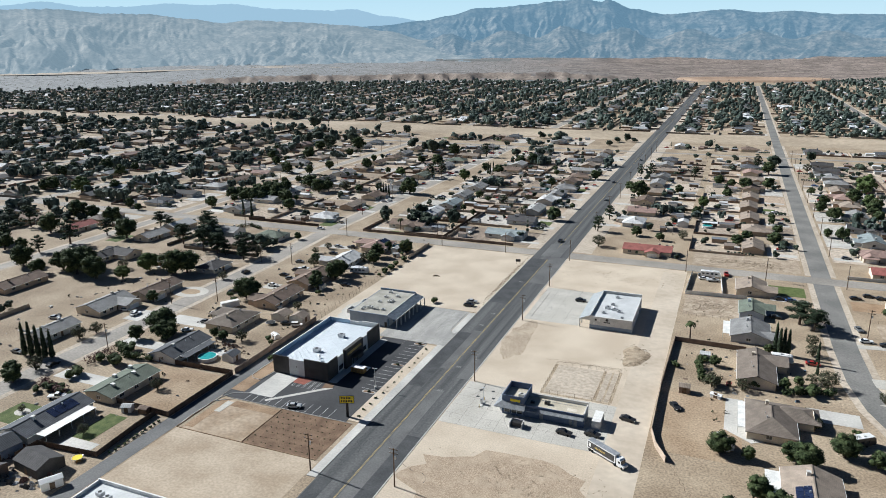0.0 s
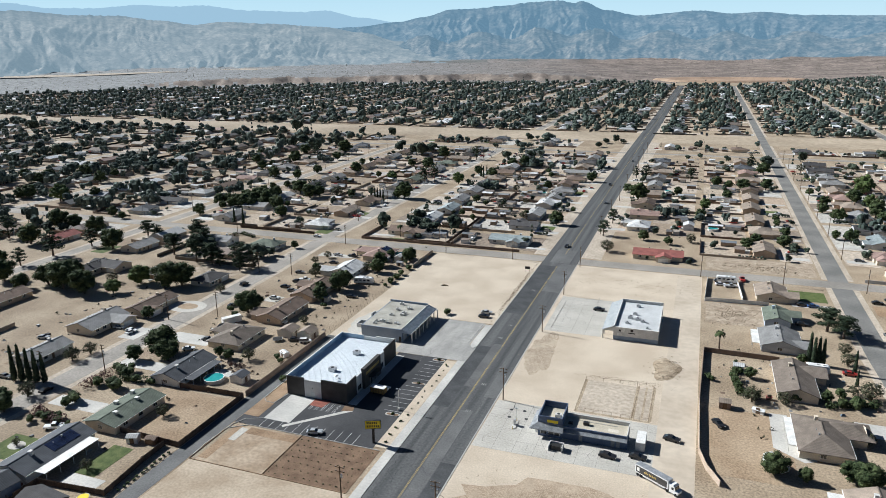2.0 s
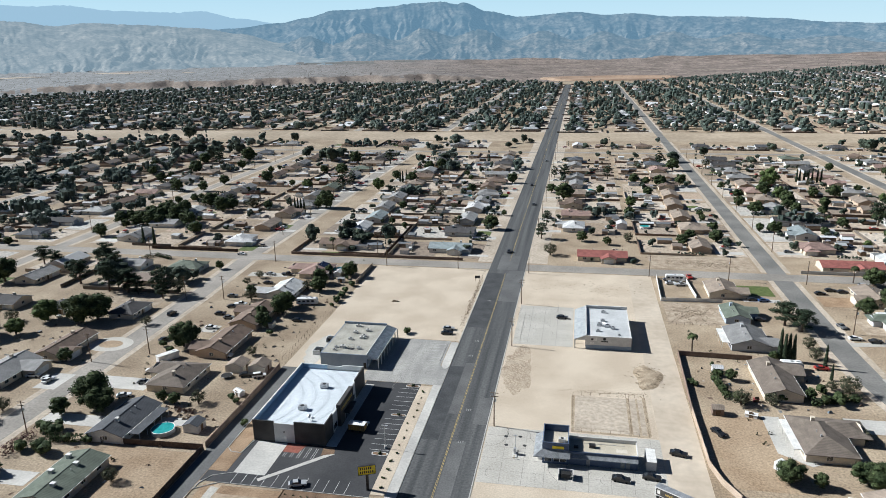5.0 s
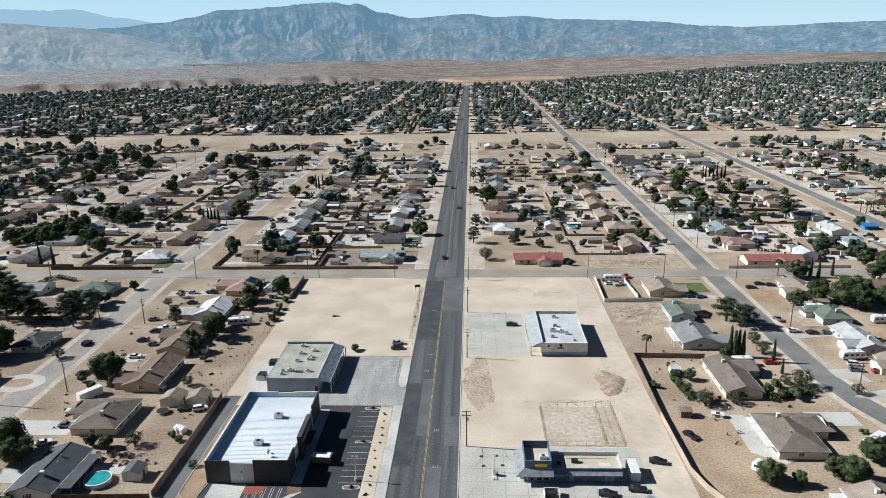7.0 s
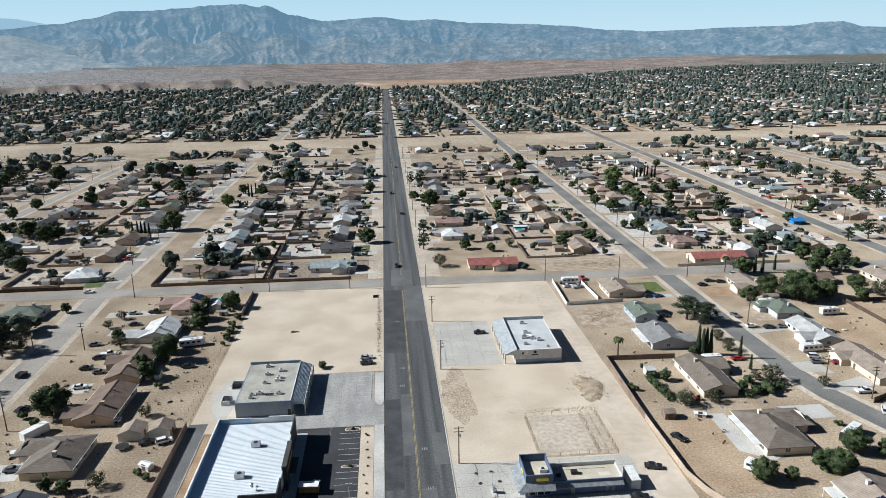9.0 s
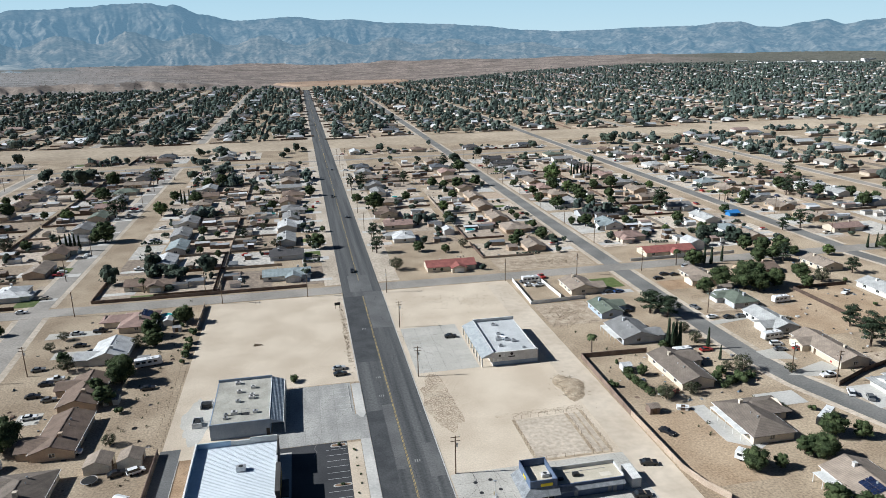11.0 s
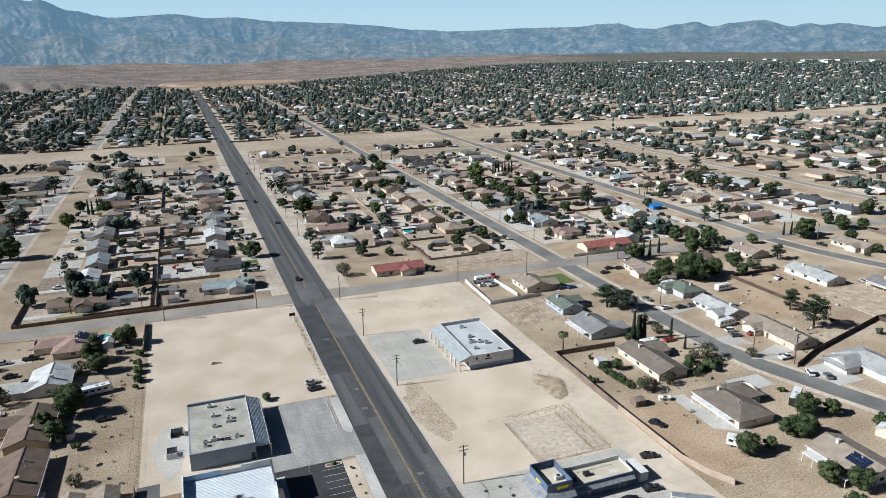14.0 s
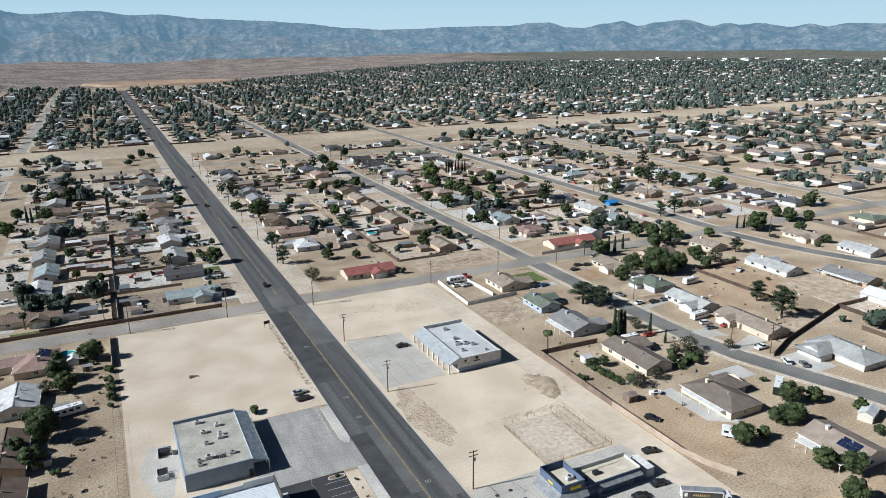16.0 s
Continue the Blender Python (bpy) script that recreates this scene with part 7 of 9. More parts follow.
hedge([(-116.6, 135.5), (-110.8, 132.4), (-101.6, 133.8)], 1.5, 2.2, "dark green hedge behind the board fence")
ring = [(-138.5 + 8.5 * math.cos(k * 0.2618), 196 + 6.5 * math.sin(k * 0.2618)) for k in range(24)]
single("circular_drive", Build().slab(ring, 0, 0.05), CONC_OLD, "pale concrete circular driveway", "driveway", "structure")
single("drive_island", Build().slab([(-138.5 + (x + 138.5) * 0.55, 196 + (y - 196) * 0.5) for x, y in ring], 0, 0.075), YARD, "bare dirt island in the circular drive", "planting bed", "structure")
for pts in ([(130.6, 237), (149.4, 240.2), (148.5, 236.4), (130.6, 233.4)], [(131, 208), (140.5, 209.4), (141, 199), (131.5, 202)], [(130.5, 189.5), (136.7, 192.5), (148, 196.1), (150, 190), (138.5, 186.3)], [(-116, 260), (-103, 260), (-103, 266), (-116, 266)], [(-124, 280), (-104, 281), (-104, 286), (-124, 286)], [(-112, 212), (-105, 212), (-105, 219), (-112, 219)]):
    single("driveway", Build().slab(pts, 0, 0.055), CONC_OLD, "worn pale concrete driveway", "driveway", "structure")
shipping_box(-109, 186.6, 57, 7.5, "long white enclosed trailer beside the driveway", PAINT["white"], "enclosed_trailer")
caravan(171.5, 249.6, 3, "white motor home parked in a sandy yard", 7.5)
for x, y, a, c, k in [(158.7, 251, 10, "white", "pickup"), (152.2, 193.8, 20, "red", "pickup"), (140.1, 173.6, 60, "white", "van"), (143.6, 169.6, 60, "grey", "car"), (136.6, 289.4, 5, "black", "car"), (237, 233.7, 80, "silver", "car"), (-132.1, 227.3, 85, "black", "van"), (-107.6, 159.2, 30, "white", "car"),
                      (-116.8, 251.1, 10, "grey", "car"), (-104.5, 283.6, 0, "black", "pickup"), (-102, 263, 0, "black", "car"), (-113, 283, 0, "silver", "car"), (161, 232, 0, "tan", "car"), (205, 252, 30, "white", "pickup"), (-168, 150, 20, "silver", "car"), (-140, 165, 90, "white", "car")]:
    car(x, y, a, c, k)
heap = Build()
for k in range(70):
    cx, cy = ((-83.5, 153.6), (-79, 149.8))[k % 3 == 0]
    x, y = cx + crng.gauss(0, 3.2), cy + crng.gauss(0, 1.1)
    w, d, hh = crng.uniform(0.2, 0.8), crng.uniform(0.2, 0.7), crng.uniform(0.2, 0.9)
    heap.add([(x - w, y - d, 0), (x + w, y - d * 0.7, 0), (x + w * 0.8, y + d, 0), (x - w * 0.9, y + d, 0), (x - w * 0.4, y, hh), (x + w * 0.5, y + d * 0.2, hh * 0.8)], [(0, 1, 5, 4), (2, 3, 4, 5), (1, 2, 5), (3, 0, 4), (3, 2, 1, 0)])
single("rubble_heap", heap, ramp_mat("rubble", [(0.2, 0.15, 0.11), (0.1, 0.08, 0.07), (0.28, 0.22, 0.17), (0.15, 0.09, 0.07), (0.35, 0.3, 0.25)]), "heap of brown rocks and scrap behind the pool", "rubble", "stuff")
for x, y, k, sc in [(-109.8, 255.3, "broad", 0.9), (-87.7, 242, "broad", 1.5), (-83.8, 273.7, "broad", 1.3), (-92.4, 228, "broad", 1.1), (-84.6, 287.3, "broad", 0.9), (-86.5, 264.4, "olive", 1.1), (111.6, 167.8, "olive", 0.8), (228.7, 275.4, "pine", 1.6), (115.3, 230.2, "olive", 1.0), (-144, 252, "olive", 1.5), (-147, 244.6, "pine", 1.5), (-120, 146, "broad", 1.1), (-108.4, 149.4, "broad", 1.6)]:
    tree(k, x, y, sc)

# ground of the pen, gravel strip with young shrubs beside the alley, junk by the workshops
single("pen_ground", flat(33.9, 54.0, 161.3, 182.2, 0.03), SHOULDER, "trodden brown dirt inside the wire pen", "ground patch", "structure")
single("gravel_strip", Build().slab([(-68.2, 82.5), (-66.4, 82.5), (-66.3, 104), (-69.2, 104)], 0, 0.06), SCRUB, "strip of tan gravel along the alley", "planting bed", "structure")
for k in range(12):
    tree("shrub", -67.3 + 0.4 * (k % 2), 84 + 1.6 * k, 0.42)
single("round_bed", Build().slab([(-110.3 + 2.6 * math.cos(k * 0.5236), 91 + 2.1 * math.sin(k * 0.5236)) for k in range(12)], 0, 0.075), CONC_OLD, "round gravel bed in the front lawn", "planting bed", "structure")
tree("olive", -110.3, 91, 0.5)
heap = Build()
for k in range(60):
    cx, cy = ((-84, 66), (-74, 67), (-91, 76))[k % 3]
    x, y = cx + crng.gauss(0, 2.6), cy + crng.gauss(0, 2.2)
    w, d, hh = crng.uniform(0.3, 1.0), crng.uniform(0.3, 0.9), crng.uniform(0.3, 1.3)
    heap.add([(x - w, y - d, 0), (x + w, y - d * 0.7, 0), (x + w * 0.8, y + d, 0), (x - w * 0.9, y + d, 0), (x - w * 0.6, y - d * 0.3, hh), (x + w * 0.6, y + d * 0.3, hh * 0.8)], [(0, 1, 5, 4), (2, 3, 4, 5), (1, 2, 5), (3, 0, 4), (3, 2, 1, 0)])
single("scrap_heap", heap, ramp_mat("scrap", [(0.05, 0.05, 0.05), (0.12, 0.1, 0.09), (0.25, 0.24, 0.23), (0.1, 0.06, 0.05), (0.4, 0.4, 0.4)]), "dark scrap and tarpaulins round the workshops", "scrap", "stuff")
tree("broad", -131, 103.5, 1.1)
for x, y in [(-96.6, 114), (-92, 109), (-92.5, 118), (-97, 121)]:
    ac = base("roof_cooler", pose(x, y, 3.6), "pale metal evaporative cooler on a low roof", "air conditioner")
    part("casing", Build().box(-0.6, 0.6, -0.5, 0.5, -0.7, 0.75), METAL, ac)
    part("lid", Build().box(-0.66, 0.66, -0.56, 0.56, 0.75, 0.82), WHITE, ac)

# gardens and parked cars east of the side street
for x, y, k, sc in [(217.7, 312.8, 'broad', 1.7), (209.1, 316.4, 'broad', 1.5), (277.8, 304.6, 'broad', 1.9), (353.3, 327.7, 'broad', 1.7), (310.8, 309.3, 'broad', 1.4), (169.9, 305.5, 'cypress', 1.1), (172.9, 304.2, 'cypress', 1.1), (180.5, 307.0, 'cypress', 1.0), (273.9, 426.5, 'broad', 1.5), (210.1, 426.5, 'broad', 1.6), (110.0, 375.9, 'olive', 1.2), (94.2, 369.2, 'broad', 1.3), (167.1, 459.0, 'olive', 1.4), (190.7, 463.0, 'broad', 1.5), (284.6, 264.8, 'broad', 1.0), (274.2, 261.8, 'shrub', 1.2), (318.1, 301.3, 'broad', 1.3), (216.2, 265.3, 'shrub', 1.3), (206.1, 236.5, 'shrub', 1.0), (132.1, 191.4, 'olive', 0.8), (198.4, 221.5, 'shrub', 1.3), (184.4, 204.4, 'shrub', 1.1), (290.9, 286.0, 'broad', 1.3), (267.0, 309.2, 'cypress', 0.9), (272.2, 308.8, 'cypress', 0.9)]:
    tree(k, x, y, sc)
for i, (x, y) in enumerate([(133.9, 240.2), (269.6, 285.7), (158.5, 302.7), (74.9, 299.9), (85.0, 304.8)]):
    car(x, y, (5, 95, 15)[i % 3], ("white", "black", "silver", "grey", "red")[i % 5], ("car", "pickup", "van")[i % 3])
for x0, x1, y0, y1, m, lb in [(134, 150, 274.6, 286.4, BROWN, "brown planted front bed with a kerb"), (176, 214, 226, 262, YARD, "bare brown dirt yard"), (160, 198, 190, 198, SCRUB, "dry weedy dirt strip"), (206, 250, 202, 232, SCRUB, "dry weedy dirt yard"), (140, 152, 246, 262, SCRUB, "gravel front yard")]:
    single("dirt_yard", flat(x0, x1, y0, y1, 0.03 if x0 == 206 else 0.024), m, lb, "yard", "structure")
fence([(187, 215), (187, 262), (214, 262)], 1.6, FENCEWOOD, "dark board fence between dirt yards", "fence", 3.0, slats=False)
wire_fence([(138, 262), (186, 263)], 1.2, "thin wire fence between yards")

# ---------------------------------------------------------------- garden trees by the avenue
for x, y, s in [(-110.2, 201.6, 1.69), (-85.9, 234, 1.63), (-81.1, 263.6, 1.36), (-73.1, 285.5, 1.34), (-142.8, 288.5, 0.77), (-89, 157.7, 0.72), (-93.8, 158.6, 0.66), (-113.9, 153, 2.19), (-209.2, 196.4, 2.4), (-194.3, 194.4, 2.05), (-220.9, 198.7, 1.9), (-160.1, 218.1, 2.22), (-133.1, 105.2, 1.19), (-145, 180, 1.03), (-109.4, 198, 1.68), (-165, 214.6, 2.4), (-211.5, 204.4, 2.08), (86.4, 144.4, 1.3), (93.5, 143.7, 0.7), (103.9, 147.9, 0.96), (117.1, 154.1, 1.36), (158.2, 273.3, 1.7), (167.1, 267.8, 2.36), (170.9, 263.3, 1.64), (162.6, 303.2, 1.65), (83.3, 200.3, 0.77), (100.6, 218.2, 0.66), (104.4, 190.4, 0.66), (124.6, 151.4, 0.91), (95.6, 126.9, 1.14)]:
    tree("broad", x, y, s)
for x, y, s in [(107.5, 145.6, 1.43), (100.2, 122.1, 1.21), (88.9, 113.9, 1.24), (131.6, 141.3, 0.78), (124, 130.7, 0.6), (147, 267.4, 1.32), (193.9, 262.4, 1.03), (-75.9, 288.8, 1.01), (-88.2, 220.6, 1.25)]:
    tree("broad", x, y, s)
for x, y, s in [(-149.8, 248.4, 2.23), (-190.5, 273.3, 2.2), (-169.8, 252.6, 1.73), (-161.7, 248.4, 1.6), (-176.1, 254.8, 1.42), (-177.6, 250.2, 2.4), (-167.4, 249.4, 2.21), (179.6, 220, 1.55), (173.2, 202.6, 2.29)]:
    tree("pine", x, y, s)
tree("pine", 112.6, 251, 2.5, 1.25)
tree("pine", 117.2, 245.5, 2.3, 1.15)
for x, y, s in [(-136, 215.3, 0.98), (-106.7, 248.5, 1.2), (-80.7, 194.8, 0.89), (-116.3, 278, 0.84), (-118.2, 268.3, 0.82), (-81.6, 159.1, 0.98), (-141.2, 138.5, 1.24), (-139.7, 145.1, 1.05), (-132.6, 113.3, 1.21), (-82.1, 88.5, 0.7), (-82.6, 117.5, 0.88), (-46, 63.9, 0.57), (-194.2, 210.7, 1.19), (114.7, 220.9, 1.05), (117.2, 195.7, 1.46), (112.8, 197.8, 0.78), (83.1, 183.6, 1.15), (92, 184.9, 0.99), (100.8, 133.2, 0.53)]:
    tree("olive", x, y, s)
for x, y, s in [(-82.2, 213.3, 1.4), (-68.3, 272.9, 1.72), (-68.7, 263.7, 1.54), (-68.4, 250.9, 1.6), (-68.3, 259.3, 1.52), (-30.1, 222.3, 1.55), (-72.8, 163.2, 1.21), (-69.8, 161.2, 1.03), (-61.4, 149.2, 1.13), (-117.3, 196.9, 1.42), (-111.9, 192.9, 1.3), (-117.9, 136.9, 2.4), (-113.3, 136.9, 2.22), (-117.2, 126.8, 1.94), (-111.5, 127.3, 2.14), (-115.8, 116, 2.27), (-115.8, 113, 1.84), (-118.1, 102, 1.37), (-115.2, 104.5, 1.78), (-111.7, 105.9, 1.38), (-109.2, 126.5, 2.36), (-107.2, 132.8, 1.49), (-101.2, 133, 1.29), (-109.2, 104.1, 1.31), (-103, 102.8, 1.05), (-105.6, 103.6, 0.97), (79.5, 202.8, 1.61), (77.7, 198.6, 1.18), (78.8, 196, 1.37), (79.5, 192.1, 1.34)]:
    tree("shrub", x, y, s)
for x, y, s in [(80, 189.6, 1.14), (79.2, 210.8, 0.83), (71.2, 194.6, 1.17), (121.8, 167.9, 1.02), (112.7, 190, 2.08), (108.1, 188.7, 1.69), (116.7, 190, 1.32), (83.3, 185.3, 2.16), (95.5, 188.2, 1.83), (70.5, 196.4, 1), (142.1, 188.3, 0.45), (108.5, 194.8, 1.7), (111.6, 188.1, 1.88), (-68.4, 257.2, 1.37), (-68.6, 253, 1.15), (-68.7, 245.8, 0.93), (-73.9, 281.8, 1.06)]:
    tree("shrub", x, y, s)
for x, y, s in [(-180.3, 213.9, 1.89), (-182.2, 198.9, 1.37)]:
    tree("pale", x, y, s)
for x, y, s in [(-146.3, 120, 1.35), (-143.6, 120.6, 1.4), (-141, 121.2, 1.3), (-138.4, 121.8, 1.4), (-136, 122.6, 1.25), (102.6, 218.5, 1.25), (103.9, 217.8, 1.2), (105.3, 218.2, 1.25), (106.7, 217.8, 1.15), (115.7, 213.9, 0.91), (114.9, 204.9, 0.69)]:
    tree("cypress", x, y, s)
for x, y, s in [(74.1, 220.3, 1)]:
    tree("palm", x, y, s)

# ---------------------------------------------------------------- houses near the avenue
def lab(rf, wl, more=""):
    return f"{rf}-roofed low house with {wl} stucco walls{more}"


house(-97, 89.5, -90, 22, 11, "slate", "white", "long grey-roofed house with solar panels and white patio cover", porch=4, solar=8)
house(-93.6, 114.4, -90, 20, 11, "green", "cream", "low house with moss-green composition roof", rise=1.3, chimney=False)
house(-96, 143.3, -90, 19, 11, "slate", "white", "dark-roofed house with a slatted patio cover by the pool", porch=4, cover=ROOFS["slate"])
house(-96, 172.3, -90, 17, 13, "umber", "cream", "hip-roofed house with grey-brown tile roof and driveway", True, wing=(-4, 8, 4))
house(-94, 200.6, -90, 21, 11, "brown", "tan", lab("brown", "tan"), wing=(5, 8, 4))
house(-95, 227, -90, 21, 11, "brown", "tan", lab("brown", "tan", " and a shade tree"), wing=(-5, 7, 4))
house(-94.5, 259, -90, 16, 12, "white", "white", "white metal-roofed house with a carport", wing=(4, 7, 5))
house(-90.5, 288, -90, 16, 13, "rose", "cream", "rose-roofed house with solar panels and blue pool", True, solar=6, wing=(-3, 8, 7))
house(-158, 167, 90, 19, 13, "grey", "cream", lab("grey", "cream", " and double driveway"), wing=(4, 8, 5))
house(-154.4, 138, 90, 17, 10, "grey", "white", lab("grey", "white", " beside tall cypresses"))
house(-151.8, 189.5, 90, 21, 10, "brown", "cream", lab("brown", "cream"), wing=(-6, 7, 3))
house(-150.6, 226.5, 90, 14, 11, "dark", "cream", lab("dark", "cream", " under tall trees"), True)
house(-158.5, 285.8, 0, 16, 12, "green", "white", "grey-green hip-roofed house with a white porch", True, wing=(0, 6, 3))
house(-220, 173.6, -90, 22, 11, "brown", "tan", lab("brown", "tan", " behind a pool yard"))
house(-218, 222.5, -90, 15, 11, "dark", "cream", lab("dark", "cream"))
house(95.5, 285.8, 90, 15, 12, "tan", "cream", "tan-roofed corner house beside a green lawn", wing=(-3, 8, 4))
house(95.4, 256.5, 90, 14, 9, "green", "blue", "pale green-roofed house with blue walls", wing=(3, 7, 4))
house(94.6, 232, 90, 16, 13, "grey", "grey", lab("grey", "grey", " and a wide patio"), wing=(-4, 7, 3), porch=3)
house(96.2, 199, 90, 23, 11, "umber", "cream", "long umber-roofed house in a leafy garden", wing=(7, 8, 4))
house(99.4, 164.5, 90, 19.5, 12.5, "umber", "cream", "grey-brown tile hip-roofed house with a long patio", True, wing=(5, 9, 5), porch=2.5)
house(107.6, 130.2, 90, 17, 13, "tan", "white", "white-walled house with solar panels and carport", solar=5, porch=4)
house(155, 201.6, -90, 25, 11, "tan", "cream", lab("tan", "cream", " behind parked cars"), wing=(-6, 7, 3))
house(163, 168, -90, 22, 13, "light", "white", "pale tile hip-roofed house with wide driveway", True, wing=(-5, 9, 6))
house(152, 229.6, -90, 20, 10, "light", "white", lab("light", "white"), wing=(5, 7, 3))
house(153.5, 254.4, -90, 15, 11, "green", "grey", lab("green", "grey", " among large trees"), True, wing=(-3, 6, 3))
house(155, 284, -90, 18, 11, "tan", "cream", lab("tan", "cream", " behind a curved bed"), wing=(4, 7, 3))
house(222, 247, 90, 24, 11, "light", "white", lab("light", "white", " on an open dirt lot"), wing=(5, 7, 3))
house(240, 219.6, 90, 22, 11, "grey", "tan", lab("grey", "tan", " with a porch"), porch=3)
house(222, 288, 90, 16, 11, "tan", "cream", lab("tan", "cream"))
house(282, 276, -90, 20, 11, "tan", "cream", lab("tan", "cream"), wing=(4, 7, 3))
house(284, 245, -90, 18, 11, "light", "white", lab("light", "white"))
house(286, 215, -90, 18, 11, "brown", "tan", lab("brown", "tan"))

house(-213, 228, 0, 18, 11, "dark", "cream", lab("dark", "cream", " under tall pines"))
house(-225, 262, 90, 17, 11, "grey", "cream", lab("grey", "cream", " beside a lawn"))
house(-180, 226, 0, 14, 10, "dark", "tan", lab("dark", "tan"), True)
house(-283, 262, 90, 18, 11, "red", "cream", lab("red", "cream", " with a lawn"))
house(-330, 268, 0, 20, 11, "brown", "tan", lab("brown", "tan"))
house(-190, 286, 0, 17, 11, "grey", "white", lab("grey", "white"))
house(187, 289, 0, 18, 10, "brown", "tan", lab("brown", "tan", " with a porch"))
house(-195, 120, 90, 19, 11, "grey", "white", lab("grey", "white"))
round_pool(-226, 152, 4.5, "round garden pool with turquoise water")
for x, y, k, s in [(-228, 190, "broad", 1.5), (-246, 196, "broad", 2.0), (-300, 222, "broad", 2.1), (-284, 214, "broad", 1.8), (182, 268, "broad", 1.7), (176, 276, "broad", 1.8), (200, 275, "broad", 1.5), (206, 268, "olive", 1.5), (210, 300, "pine", 1.8), (196, 300, "broad", 1.6)]:
    tree(k, x, y, s)
paving("lawn", -247, -238, 248, 262, 0.05, GRASS, "green front lawn under pines", "lawn")

# ---------------------------------------------------------------- the town: mid-distance
rng = random.Random(11)
made = {}
SHAPES = [(17, 11, 0, (4, 6.5, 3.5)), (16, 12, 1, (-4, 6.5, 3.5)), (19, 10, 0, None)]


def town_house(x, y, rot, rf=None, wide=None):
    rf = rf or rng.choices(["grey", "brown", "tan", "light", "dark", "rose", "green", "slate"], [6, 4, 4.5, 4, 4, 2, 1.5, 3.5])[0]
    k = (rf, wide or rng.randrange(3))
    if k not in made:
        wl = {"grey": "white", "brown": "cream", "tan": "tan", "light": "white", "dark": "grey", "rose": "cream", "white": "white", "red": "cream", "teal": "white", "green": "cream", "slate": "white"}[rf]
        w, d, hp, wing = (wide, 11, 0, (3, 7, 3.5)) if wide else SHAPES[k[1]]
        made[k] = house(x, y, rot, w, d, rf, wl, f"low house with {rf} shingle roof and {wl} stucco walls", bool(hp), wing=wing, group="neighbourhood houses", lite=True)
        return made[k]
    return copy_thing(made[k], pose(x, y, 0.02, 0, 0, rot))


ROWS = {  # x of the row, turn of its fronts, and houses by their distance along the avenue
    (-33, 90): "336teal 370dark 401light 432white 455grey 479grey 505brown 530brown 558grey 585tan 612dark 640grey 668tan",
    (-94, -90): "337brown 371white 399teal 428grey 459grey 488dark 515tan 541brown 570 600 630 660 735 760",
    (-155, 90): "337white 372tan 404brown 430grey 458grey 490 520 543 575 605 640 668 735 762",
    (31, -90): "390white 419rose 452brown 485tan 520grey 550 580tan 608grey 640 737white",
    (97, 90): "356tan 394tan 423tan 457tan 488tan 520 558 590rose 620 650 735",
    (156, -90): "359rose 388teal 416dark 449grey 480tan 505 530tan 561grey 590 620 650 735",
    (219, 90): "345 358teal 387light 420 453tan 478tan 510 539rose 570 600 630 660 735",
    (283, -90): "345 375 404 432 463tan 489teal 520 550tan 576light 616rose 645 672 735",
    (-222, -90): "338grey 368 398 430 448dark 480 510 540 570 600 630 660 735",
    (-290, 90): "336 365 395 425 455 485 515 545 575 605 635 665 735",
    (350, 90): "225 255 285 338 368 400 430 460 490 520 550 580 610 640 670"}
driveways, midwalls, yards, lawns, huts, hutroofs, parked = [Build() for _ in range(7)]
stuff_trees = []
